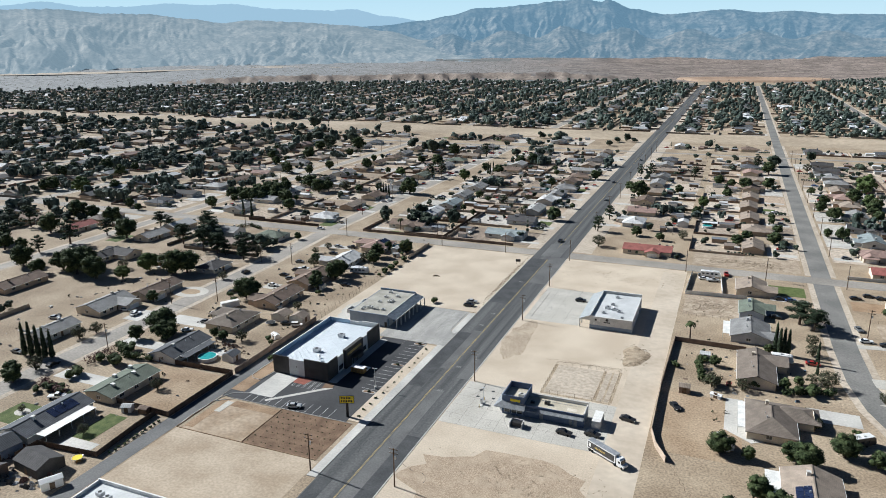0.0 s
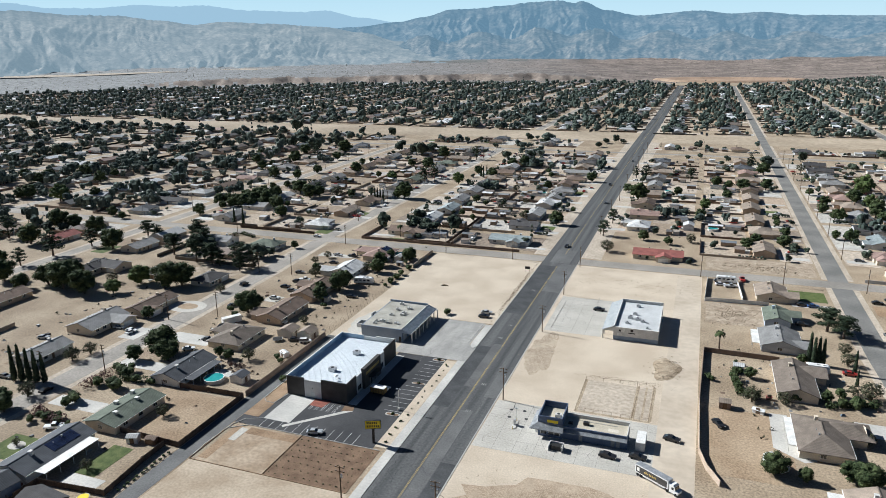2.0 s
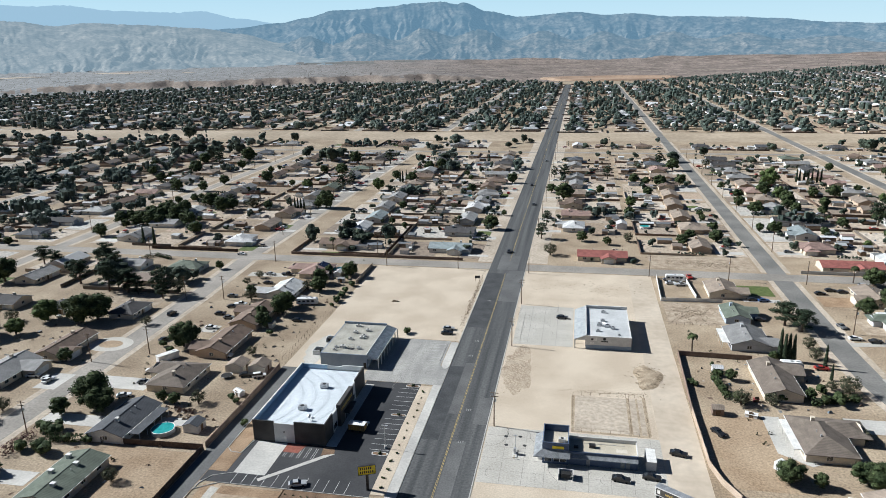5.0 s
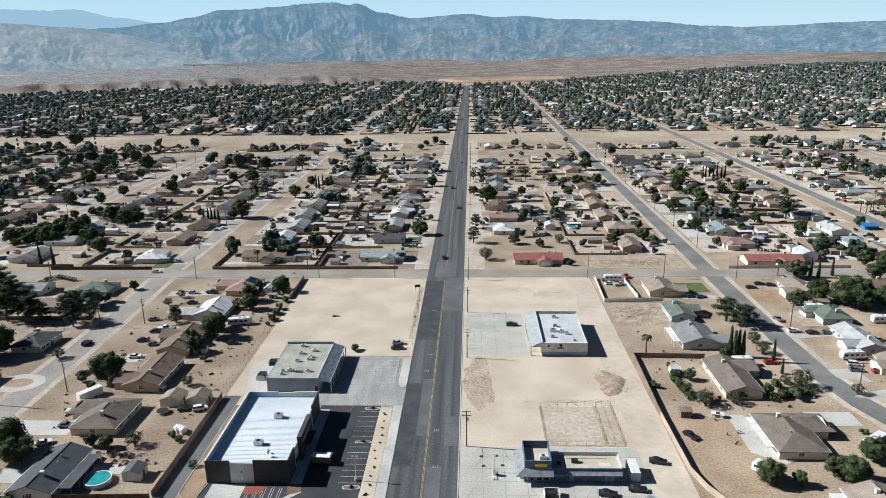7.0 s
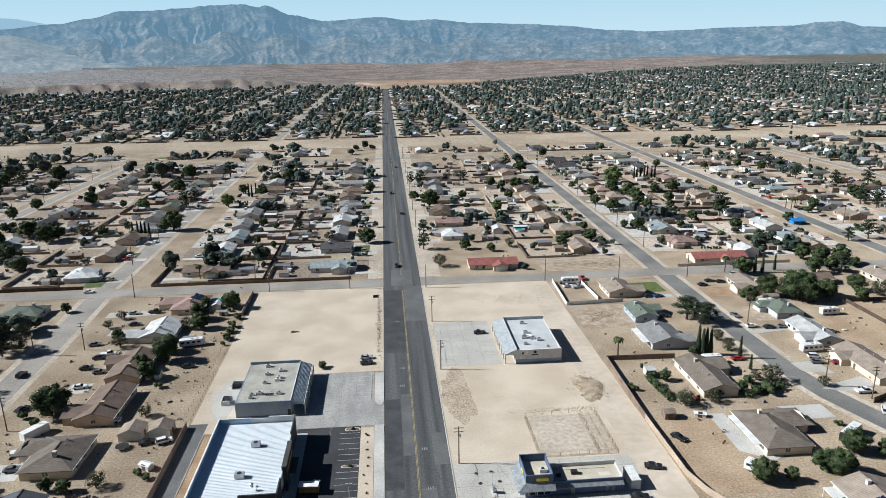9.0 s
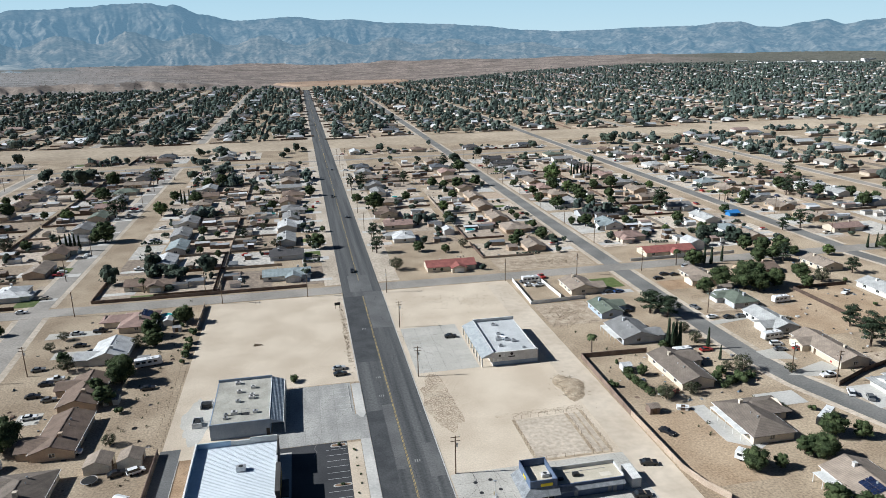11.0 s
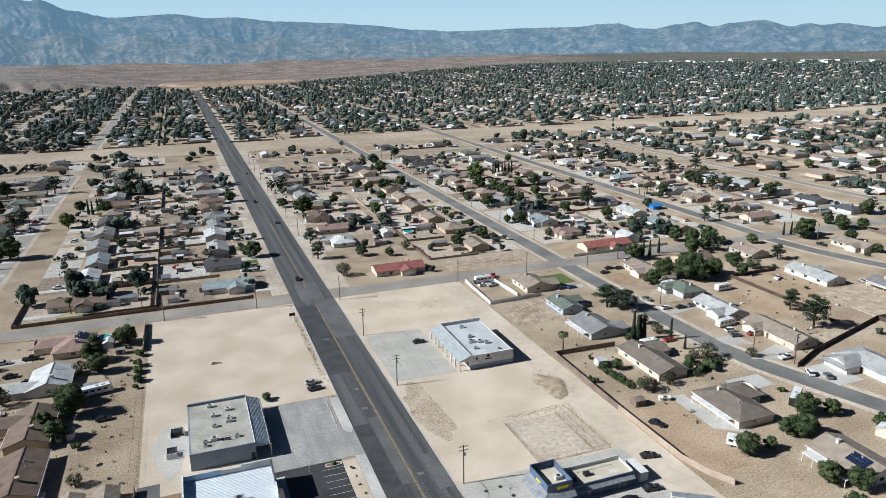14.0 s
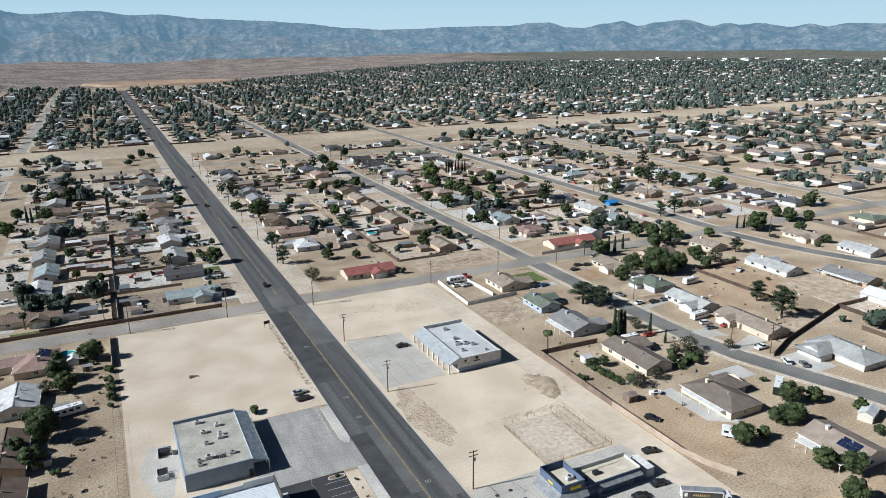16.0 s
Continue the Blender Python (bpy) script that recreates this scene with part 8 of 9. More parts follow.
for (rx, rot), text in ROWS.items():
    for item in text.split():
        y, rf = float(item[:3]), item[3:] or None
        x = rx + rng.uniform(-1.5, 1.5)
        town_house(x, y, 0 if y < 338 and rx in (-33, -94) else rot + (0 if rng.random() < 0.75 else rng.choice((90, -90))), rf, 22 if (rx, y) in ((-33, 336), (-94, 337)) else None)
        out = 1 if rot == 90 else -1
        driveways.box(*sorted((rx + out * 7, rx + out * 21)), y - 9.5, y - rng.choice((3.5, 4.5, 6)), -0.1, 0.045)
        if rng.random() < 0.6:
            driveways.box(*sorted((rx - out * 6.2, rx - out * 9.5)), y - 4, y + 4, -0.1, 0.04)
        back = rx - out * 31
        for yy in (y - 14.5,) if rng.random() < 0.6 else ():
            midwalls.box(*sorted((rx + out * rng.uniform(-9, 4), back)), yy - 0.1, yy + 0.1, 0, rng.uniform(1.1, 1.6))
        if out == 1 and rng.random() < 0.75:
            midwalls.box(back - 0.12, back + 0.12, y - 14.3, y + 14.3, 0, 1.5)
        if rng.random() < 0.45:
            car(rx + out * rng.uniform(11, 18), y - 6 + rng.uniform(-1, 1), rng.choice((0, 180, 5)), rng.choice(("white", "black", "silver", "grey", "white", "red", "tan", "blue")), rng.choice(("car", "car", "pickup", "van")))
        lot = sorted((rx - out * 7, back + out * 0.4))
        yards.box(lot[0], lot[1], y - 14, y + 14, -0.1, 0.022 + 0.002 * rng.random())
        yards.box(*sorted((rx + out * 7, rx + out * 22)), y - 13.5, y + 13.5, -0.1, 0.022 + 0.002 * rng.random())
        if rng.random() < 0.22:
            gx = rx + out * rng.uniform(9, 13) if rng.random() < 0.5 else rx - out * rng.uniform(10, 14)
            lawns.box(gx - 4, gx + 4, y - 3, y + rng.uniform(3, 9), -0.1, 0.06)
        for _ in range(rng.choice((1, 2, 2, 3, 4))):  # outbuildings, carports and trailers behind the houses
            hx, hy, hw, hd = rx - out * rng.uniform(11, 27), y + rng.uniform(-11, 11), rng.uniform(1.5, 4.2), rng.uniform(1.3, 3)
            huts.box(hx - hw, hx + hw, hy - hd, hy + hd, 0, 2.2)
            hutroofs.add([(hx - hw - .2, hy - hd - .2, 2.2), (hx + hw + .2, hy - hd - .2, 2.2), (hx + hw + .2, hy + hd + .2, 2.2), (hx - hw - .2, hy + hd + .2, 2.2), (hx - hw - .2, hy, 2.9), (hx + hw + .2, hy, 2.9)],
                         [(0, 1, 5, 4), (2, 3, 4, 5), (1, 2, 5), (3, 0, 4), (3, 2, 1, 0)])
        for _ in range(rng.choice((0, 1, 2, 3))):
            cx, cy = rx + rng.choice((out * rng.uniform(9, 20), -out * rng.uniform(9, 26))), y + rng.uniform(-12, 12)
            if rng.random() < 0.5:
                parked.box(cx - 2.2, cx + 2.2, cy - 0.9, cy + 0.9, 0.35, 0.95).box(cx - 1.3, cx + 0.9, cy - 0.8, cy + 0.8, 0.95, 1.5)
            else:
                parked.box(cx - 0.9, cx + 0.9, cy - 2.2, cy + 2.2, 0.35, 0.95).box(cx - 0.8, cx + 0.8, cy - 1.3, cy + 0.9, 0.95, 1.5)
        if rng.random() < 0.5:  # shrubs in a row along a wall
            hx = rx + rng.choice((out * rng.uniform(8, 12), -out * rng.uniform(10, 22)))
            for k in range(rng.randrange(4, 10)):
                stuff_trees.append((hx + k * 1.7 * out, y - 12.6, rng.uniform(0.28, 0.5)))
        if rng.random() < 0.15:
            shed(rx - out * rng.uniform(14, 24), y + rng.uniform(-8, 8), rng.choice((0, 90)), rng.uniform(3, 5.5), rng.uniform(2.6, 4), rng.choice((PALEWALL, CREAM, WOOD)), ROOFS[rng.choice(("white", "grey", "tan", "light"))], "small garden shed with a gable roof", 2.1)
        for _ in range(rng.choice((2, 3, 4, 5))):
            stuff_trees.append((x + rng.choice((rng.uniform(-24, 24), out * rng.uniform(8, 16), -out * rng.uniform(9, 26))), y + rng.uniform(-13, 13), rng.uniform(0.35, 1.0)))
town_house(46, 331, 0, "red", 24)
town_house(161, 327.5, 0, "red", 27)
WALL_TONES = ramp_mat("yard_walls", [(0.20, 0.135, 0.1), (0.11, 0.075, 0.055), (0.33, 0.27, 0.21), (0.24, 0.19, 0.15), (0.14, 0.12, 0.1)])
tagged(part("yard_wall", midwalls, WALL_TONES), "brown block walls between the yards", "wall", kind="stuff")
ROOF_TONES = [(0.20, 0.205, 0.21), (0.15, 0.125, 0.108), (0.27, 0.225, 0.18), (0.43, 0.43, 0.425), (0.095, 0.095, 0.098), (0.25, 0.255, 0.265), (0.28, 0.205, 0.18), (0.17, 0.185, 0.205), (0.22, 0.175, 0.145), (0.125, 0.118, 0.115), (0.33, 0.29, 0.245), (0.60, 0.61, 0.62), (0.35, 0.36, 0.37), (0.145, 0.155, 0.165), (0.115, 0.12, 0.13)]
YARD_TONES = [(0.42, 0.345, 0.265), (0.30, 0.235, 0.172), (0.48, 0.405, 0.325), (0.36, 0.295, 0.232), (0.25, 0.20, 0.155), (0.52, 0.45, 0.37), (0.43, 0.335, 0.25), (0.46, 0.43, 0.385)]
CAR_TONES = ramp_mat("parked_cars", [(0.6, 0.6, 0.6), (0.03, 0.03, 0.03), (0.25, 0.25, 0.26), (0.65, 0.65, 0.63), (0.05, 0.06, 0.1), (0.3, 0.04, 0.03)], rough=0.4)
YARDS = ramp_mat("yard_soil", YARD_TONES, rough=0.95, fine=0.6, grain=0.35)
HUTS = ramp_mat("outbuilding_walls", [(0.5, 0.48, 0.44), (0.3, 0.23, 0.17), (0.62, 0.62, 0.6), (0.16, 0.12, 0.09)])
tagged(part("yard_lawn", lawns, GRASS), "small green lawns of the neighbourhood", "lawn", kind="stuff")
tagged(part("outbuilding_walls", huts, HUTS), "walls of small outbuildings behind the houses", "outbuilding", kind="stuff")
tagged(part("outbuilding_roofs", hutroofs, ramp_mat("outbuilding_roofs", ROOF_TONES)), "low roofs of small outbuildings behind the houses", "outbuilding", kind="stuff")
tagged(part("parked_cars", parked, CAR_TONES), "small parked cars in the yards and drives", "cars", kind="stuff")
tagged(part("driveway", driveways, CONCRETE), "pale concrete driveways of the neighbourhood", "driveway", kind="stuff")
for x, y, s in [(112.0, 597.7, 2.06), (75.1, 532.5, 1.57), (84.0, 529.9, 1.28), (94.2, 525.0, 1.83), (109.5, 531.2, 1.56), (49.1, 494.7, 1.2), (81.9, 487.7, 1.31), (23.4, 470.5, 2.43), (13.9, 495.8, 1.34), (65.3, 424.4, 1.27), (108.6, 431.1, 0.82), (108.3, 419.0, 0.8), (110.6, 395.1, 1.08), (107.8, 370.2, 1.42), (89.4, 362.4, 1.2), (36.0, 363.1, 1.11), (49.4, 357.3, 0.89), (137.7, 521.1, 1.11), (161.5, 499.0, 2.0), (138.3, 463.6, 1.37), (142.8, 489.6, 1.31), (144.8, 442.9, 1.44), (171.6, 479.0, 1.54), (142.9, 390.6, 1.38), (136.2, 396.0, 0.97), (-168.8, 556.6, 1.97), (-186.5, 559.9, 1.37), (-174.9, 614.6, 2.16), (-86.2, 587.3, 1.9), (-115.3, 537.5, 1.46)]:
    tree("broad", x, y, s)
for x, y, s in [(-98.3, 520.9, 1.84), (-96.7, 582.3, 1.57), (-137.1, 427.5, 2.49), (-175.9, 491.9, 1.49), (-83.2, 431.0, 1.07), (-74.3, 423.1, 0.7), (-58.8, 559.6, 0.91), (-44.5, 487.8, 1.2), (-52.8, 539.8, 0.88), (-18.3, 529.2, 1.57), (-13.1, 418.7, 0.69), (-17.0, 383.2, 1.6), (-79.9, 389.4, 0.76), (-69.4, 379.0, 0.74), (-301.9, 547.1, 2.11), (-322.9, 600.9, 2.14), (-283.6, 613.8, 2.6), (-271.4, 573.8, 1.57), (-362.5, 577.6, 1.27), (-338.5, 536.5, 1.48), (-310.1, 504.5, 1.54), (-313.9, 526.4, 1.02), (-276.2, 471.8, 1.84), (-254.0, 473.1, 1.45), (-251.7, 502.5, 1.53), (-217.5, 509.8, 1.82), (-233.7, 554.2, 1.21), (-191.9, 500.6, 0.96), (-142.7, 427.7, 1.19), (-217.0, 473.9, 0.79)]:
    tree("broad", x, y, s)
for x, y, s in [(-176.6, 420.8, 1.18), (-241.5, 437.9, 1.1), (-240.8, 446.1, 0.87), (-248.7, 428.5, 1.08), (-246.9, 413.4, 1.16), (-242.1, 367.1, 1.36), (-245.1, 361.3, 1.03), (-232.0, 367.0, 1.57), (-225.3, 366.9, 1.36), (-219.7, 371.6, 1.48), (-195.3, 355.0, 1.11), (237.4, 606.1, 1.28), (274.3, 589.9, 1.24), (306.8, 593.9, 1.25), (318.2, 574.2, 1.51), (342.9, 586.6, 1.23), (193.0, 495.9, 1.32), (206.9, 495.4, 1.85), (228.8, 517.7, 0.96), (269.7, 499.3, 0.93), (142.7, 444.6, 1.2), (167.4, 459.2, 1.73), (167.7, 442.3, 1.31), (183.7, 443.5, 1.19), (184.4, 410.1, 1.22), (181.2, 424.7, 0.69), (169.6, 392.7, 0.96), (200.5, 385.7, 1.36), (199.4, 356.4, 1.27), (240.2, 397.9, 1.18)]:
    tree("broad", x, y, s)
for x, y, s in [(142.2, 397.2, 0.87), (266.0, 418.3, 0.9), (196.9, 353.7, 1.18), (203.7, 322.8, 1.41), (212.2, 319.2, 1.31), (206.6, 303.5, 1.35), (221.6, 307.8, 0.99), (271.7, 300.3, 1.93), (334.2, 429.6, 1.65), (324.2, 458.7, 1.72), (361.0, 486.1, 1.22), (339.8, 393.8, 1.81), (360.3, 406.5, 1.34), (354.8, 422.8, 1.38), (400.2, 440.4, 1.02), (307.1, 305.3, 1.48), (310.7, 318.2, 1.2), (497.6, 439.2, 1.69), (421.2, 418.0, 1.0), (-292.6, 249.8, 2.31), (-275.0, 217.6, 1.21), (-307.1, 282.6, 2.26), (-298.2, 285.8, 1.66), (-273.7, 278.8, 2.06), (-238.5, 256.1, 2.23), (-457.4, 407.3, 2.11), (-452.4, 394.3, 1.9), (-490.3, 411.3, 1.66), (-440.2, 428.7, 2.15), (-404.6, 410.9, 1.89)]:
    tree("broad", x, y, s)
for x, y, s in [(-415.3, 437.3, 1.32), (-406.3, 345.2, 2.0), (-412.8, 343.0, 1.72), (-359.3, 361.9, 1.56), (-301.5, 319.7, 1.27), (-289.1, 315.0, 1.0), (-247.0, 339.4, 1.64), (-333.8, 348.5, 1.09)]:
    tree("broad", x, y, s)
for x, y, s in [(14.1, 556.6, 1.67), (22.0, 556.3, 2.22), (104.0, 628.1, 2.06), (56.4, 554.8, 1.84), (15.0, 396.9, 1.63), (13.5, 365.8, 1.77), (-140.7, 612.9, 2.6), (-145.9, 491.0, 2.34), (-144.9, 509.5, 1.9), (-58.9, 410.9, 1.41), (-299.8, 585.8, 2.6), (-206.9, 426.0, 1.77), (-209.7, 412.6, 1.58), (-210.2, 372.6, 1.71), (330.2, 584.4, 2.47), (325.9, 534.2, 2.09), (205.7, 416.8, 2.6), (261.9, 354.5, 2.11), (248.7, 352.3, 1.52), (315.1, 438.1, 2.6), (317.5, 425.4, 2.34), (335.6, 497.6, 2.09), (361.9, 497.6, 2.32), (358.8, 329.1, 1.72), (-335.4, 256.3, 2.15), (-316.7, 255.5, 2.6), (-259.5, 235.5, 2.6), (-261.0, 217.0, 1.72), (-254.7, 256.9, 1.87), (-239.5, 283.8, 1.95)]:
    tree("pine", x, y, s)
for x, y, s in [(-229.4, 280.2, 1.65), (-202.0, 283.2, 2.43), (-198.6, 258.1, 2.29), (-294.9, 222.4, 1.93)]:
    tree("pine", x, y, s)
for x, y, s in [(83.5, 613.8, 1.26), (142.2, 619.9, 1.63), (116.8, 535.5, 0.79), (57.2, 432.3, 0.91), (61.1, 365.1, 1.23), (19.8, 333.7, 1.55), (-66.1, 476.9, 1.15), (-48.5, 434.9, 1.06), (-39.5, 391.3, 1.2), (-21.0, 391.0, 1.2), (-187.2, 419.5, 2.08), (203.2, 539.1, 1.11)]:
    tree("olive", x, y, s)
for x, y, s in [(67.7, 451.6, 1.35), (173.1, 533.3, 2.55), (-117.0, 490.1, 1.75), (-174.3, 489.9, 1.48), (-205.0, 380.0, 0.75), (234.5, 486.6, 1.17), (169.4, 488.7, 1.57), (182.9, 367.9, 0.8), (238.5, 303.1, 1.09), (458.2, 469.4, 1.58), (-375.5, 344.7, 2.6)]:
    tree("pale", x, y, s)
stuff_trees += [(40, 726, 1.37), (60, 745, 1.87), (68, 736, 1.16), (51, 668, 1.05), (62, 681, 1.07), (86, 662, 1.25), (118, 643, 2.43), (149, 680, 1.92), (184, 640, 1.81), (221, 722, 2.02), (117, 425, 0.69), (118, 362, 0.59), (41, 326, 0.54), (61, 324, 0.65), (-262, 768, 1.71), (-201, 622, 3.01), (-201, 647, 2.91), (-215, 632, 2.04), (-146, 698, 1.33), (-115, 627, 2.01), (-132, 768, 1.7), (-125, 767, 1.94), (-107, 748, 0.95), (-100, 743, 1.65), (-41, 731, 1.62), (-37, 761, 1.68), (-28, 770, 1.7), (-20, 769, 1.45), (-93, 635, 2.23), (-50, 633, 1.62)]
stuff_trees += [(-19, 431, 0.71), (-16, 403, 0.8), (-77, 359, 0.48), (-14, 349, 0.35), (-386, 637, 2.28), (-396, 672, 2.18), (-443, 780, 3.51), (-392, 705, 3.87), (-363, 666, 3.24), (-359, 633, 2.68), (-402, 792, 2.03), (-385, 790, 2.79), (-331, 632, 3.28), (-319, 664, 2.58), (-333, 683, 2.2), (-497, 789, 1.27), (-295, 761, 2.19), (-313, 758, 1.21), (-237, 649, 2.51), (-222, 662, 2.13), (-139, 373, 0.75), (310, 724, 2.92), (308, 733, 2.27), (297, 760, 1.41), (347, 743, 1.61), (345, 713, 1.32), (307, 656, 2.04), (319, 649, 1.41), (318, 715, 1.33), (402, 722, 2.89)]
stuff_trees += [(425, 737, 1.59), (511, 515, 2.88), (583, 649, 2.76), (515, 654, 1.72), (586, 588, 2.58), (607, 578, 2.34), (644, 561, 3.26), (-835, 644, 3.32), (-821, 700, 3.48), (-665, 507, 3.43), (-705, 699, 3.32), (-735, 697, 2.14), (-745, 764, 2.27), (-659, 735, 2.76), (-612, 728, 2.1), (-568, 516, 3.31), (-521, 407, 1.81), (-406, 473, 1.65), (-400, 493, 2.1)]
for x, y in [(-109.1, 525.8), (-106.4, 523.4), (-102.8, 521.1), (198.2, 553.8), (200.4, 553.7), (203.5, 553.6), (206.6, 553.5), (209.2, 553.4), (212.8, 553.2), (215.4, 553.1), (-156.3, 412.9), (-152.8, 411.4), (-150.7, 411.4), (-148.5, 411.3), (-146.3, 411.3)]:
    tree("cypress", x, y, 1.15)
for x, y in [(-97.1, 328.9), (259.4, 433.6), (260.5, 428.9), (265.6, 433.4), (155.7, 307.2), (-37.2, 388.7)]:
    tree("palm", x, y, 0.95)
for x, y, s in [(-238.6, 369.4, 1.9), (-229.9, 371.7, 2.01), (-229.9, 381.7, 2.17), (-217.4, 376.4, 2.14), (-206.6, 369.0, 1.89), (-240.8, 384.4, 1.64), (-191.6, 351.6, 1.51), (-253.8, 369.7, 1.58), (-250.9, 375.7, 1.39), (-231.3, 392.1, 1.66), (-223.9, 394.6, 1.9), (-219.1, 420.2, 2.0), (-203.9, 408.1, 1.95), (-200.0, 415.3, 1.63)]:
    tree("broad", x, y, s)
for x, y in [(-209.6, 326.1), (-201.6, 324.1)]:
    tree("cypress", x, y, 1.25)
hedge([(-190.0, 287.9), (-191.5, 301.7), (-187.8, 305.0), (-177.9, 300.8)], 1.2, 2.0, "long clipped dark green hedge round a corner lot")
hedge([(-179.1, 274.5), (-158.6, 274.5), (-152.6, 280.3)], 0.8, 1.2, "low row of olive shrubs along a dry lot", LEAF_OL)
round_pool(-46, 472.6, 4.0, "turquoise pool in a white-walled yard")
round_pool(42, 503, 2.4, "blue above-ground pool behind a house")
round_pool(72.6, 397, 3.0, "round turquoise above-ground pool")
paving("pool_deck", -58, -44, 464, 470, 0.06, CONCRETE, "white concrete deck round a pool", "patio")
fence([(-60, 463), (-40, 463), (-40, 480)], 1.6, WHITE, "white block wall round a pool yard", "block_wall", 5.0, t=0.2)
single("garden_tent", gable_roof(7, 7, 2.4, 1.2).box(-2.6, 2.6, -2.6, 2.6, 0, 2.3), mat("blue_canvas", (0.03, 0.16, 0.42), (0.04, 0.2, 0.48), 0.5, 3, 0.8, grain=0.1), "blue canvas tent beside a house", "tent").matrix_basis = pose(242.2, 393, 0.03)
paving("vacant_field", 69, 118, 319, 341, 0.024, SCRUB, "dry vacant corner lot", "vacant lot")


# ---------------------------------------------------------------- the town: far off
def far_town():
    g = np.random.default_rng(3)
    hs, ts, ws, ds = [], [], [], []
    streets = [-138] + [-256 - 132 * k for k in range(14)] + [0, 126, 256] + [399 + 133 * k for k in range(16)]
    for sx in streets:
        for off in (-30, 31):
            x = sx + off
            y = -120.0
            while y < 2800:
                y += 27 + g.uniform(-2, 4)
                az, r = math.degrees(math.atan2(x, y)), math.hypot(x, y)
                if not -64 < az < 68 or r < 120:
                    continue
                if y > 1950 and az < 6 and x > -40 or r > 2090 + min(620, max(0, az - 6) * 30):
                    continue
                near = -305 < x < 300 and y < 775 and (y > 320 or -110 < x < 170) or 330 < x < 370 and 210 < y < 690
                if near or 298 < y < 324 or 782 < y < 868 or 686 < y < 706:
                    continue
                if -340 < x < 300 and y < 320 and any(abs(x - a) < 24 and abs(y - b) < 18 for a, b in ((-158, 167), (-154, 138), (-152, 190), (-151, 226), (-158, 286), (-213, 228), (-225, 262), (-180, 226), (-283, 262), (-330, 268), (-190, 286), (187, 289), (-195, 120), (222, 247), (240, 220), (222, 288), (282, 276), (284, 245), (286, 215))):
                    continue
                if -300 < x < -190 and y < 320 and (160 < y < 235):
                    continue
                north = y > 868
                wood = max(0.25, 0.95 + 1.1 * noise.noise((x / 150, y / 110, 2)))
                if g.random() > 0.08:
                    hs.append((x + g.uniform(-3, 3), y, g.uniform(14, 21), g.uniform(9.5, 13), g.random() < 0.6))
                    ds.append((x + g.uniform(-14, 14), y + g.uniform(-9, 9), g.uniform(4, 13), g.uniform(3, 8)))
                    ws.append((x, y - 13.5, g.uniform(30, 52), 0.25))
                    if g.random() < 0.8:
                        ws.append((sx + (off > 0) * 66 - (off < 0) * 66, y, 0.3, 27))
                for _ in range(g.poisson((10.0 if north else 9.0 if x < -140 else 6.5) * wood)):
                    s = g.choice([0.4, 0.6, 0.8, 1.0, 1.2, 1.5]) * g.uniform(0.8, 1.2) * (1.5 if x < -140 or north else 1.25)
                    ts.append((x + g.uniform(-36, 36), y + g.uniform(-13, 13), s))
    for _ in range(5200):  # groves round the north-eastern edge of town
        az = g.uniform(7, 66)
        edge = 2090 + min(620, max(0, az - 6) * 30)
        r = edge + g.uniform(-120, 90 + 160 * smooth01(az, 20, 40))
        x, y = r * math.sin(radians(az)), r * math.cos(radians(az))
        if noise.noise((x / 200, y / 120, 4)) > -0.18:
            ts.append((x, y, g.uniform(0.6, 1.3)))
    for _ in range(70):  # groves
        x, y = g.uniform(-900, 900), g.uniform(330, 1000)
        if x < 60 or g.random() < 0.6:
            for _ in range(g.integers(5, 14)):
                ts.append((x + g.normal() * 9, y + g.normal() * 6, g.uniform(1.0, 1.9 if x < 0 else 1.6)))
    wv, wf, rv, rf = [], [], [], []
    for x, y, w, d, turn in hs:
        z, h, e = land(x, y), 2.8, 0.5
        if turn:
            w, d = d, w
        a, b = w / 2, d / 2
        k = len(wv)
        wv += [(x - a, y - b, z), (x + a, y - b, z), (x + a, y + b, z), (x - a, y + b, z), (x - a, y - b, z + h), (x + a, y - b, z + h), (x + a, y + b, z + h), (x - a, y + b, z + h)]
        wf += [(k, k + 1, k + 5, k + 4), (k + 1, k + 2, k + 6, k + 5), (k + 2, k + 3, k + 7, k + 6), (k + 3, k, k + 4, k + 7)]
        k, a, b, p = len(rv), a + e, b + e, z + h + min(w, d) * 0.17
        q, zl = g.choice([0.0, 0.0, 0.6]), z + h - 0.2
        rv += [(x - a, y - b, zl), (x + a, y - b, zl), (x + a, y + b, zl), (x - a, y + b, zl)]
        if w > d:
            rv += [(x - a + b * q, y, p), (x + a - b * q, y, p)]
            rf += [(k, k + 1, k + 5, k + 4), (k + 2, k + 3, k + 4, k + 5), (k + 1, k + 2, k + 5), (k + 3, k, k + 4)]
        else:
            rv += [(x, y - b + a * q, p), (x, y + b - a * q, p)]
            rf += [(k + 1, k + 2, k + 5, k + 4), (k + 3, k, k + 4, k + 5), (k, k + 1, k + 4), (k + 2, k + 3, k + 5)]
    roofs = ROOF_TONES
    for nm, v, f, cols, lb in (("distant_house_walls", wv, wf, [(0.62, 0.6, 0.56), (0.5, 0.42, 0.33), (0.4, 0.33, 0.26), (0.55, 0.52, 0.48)], "stucco walls of the far houses"), ("distant_house_roofs", rv, rf, roofs, "shingle roofs of the far houses")):
        me = bpy.data.meshes.new(nm)
        me.from_pydata(v, [], f)
        me.materials.append(ramp_mat(nm, cols))
        single(nm, me, None, lb, "houses", "stuff")
    b = Build()
    for x, y, w, d in ws:
        z = land(x, y)
        b.box(x - w / 2, x + w / 2, y - d / 2, y + d / 2, z, z + 1.7)
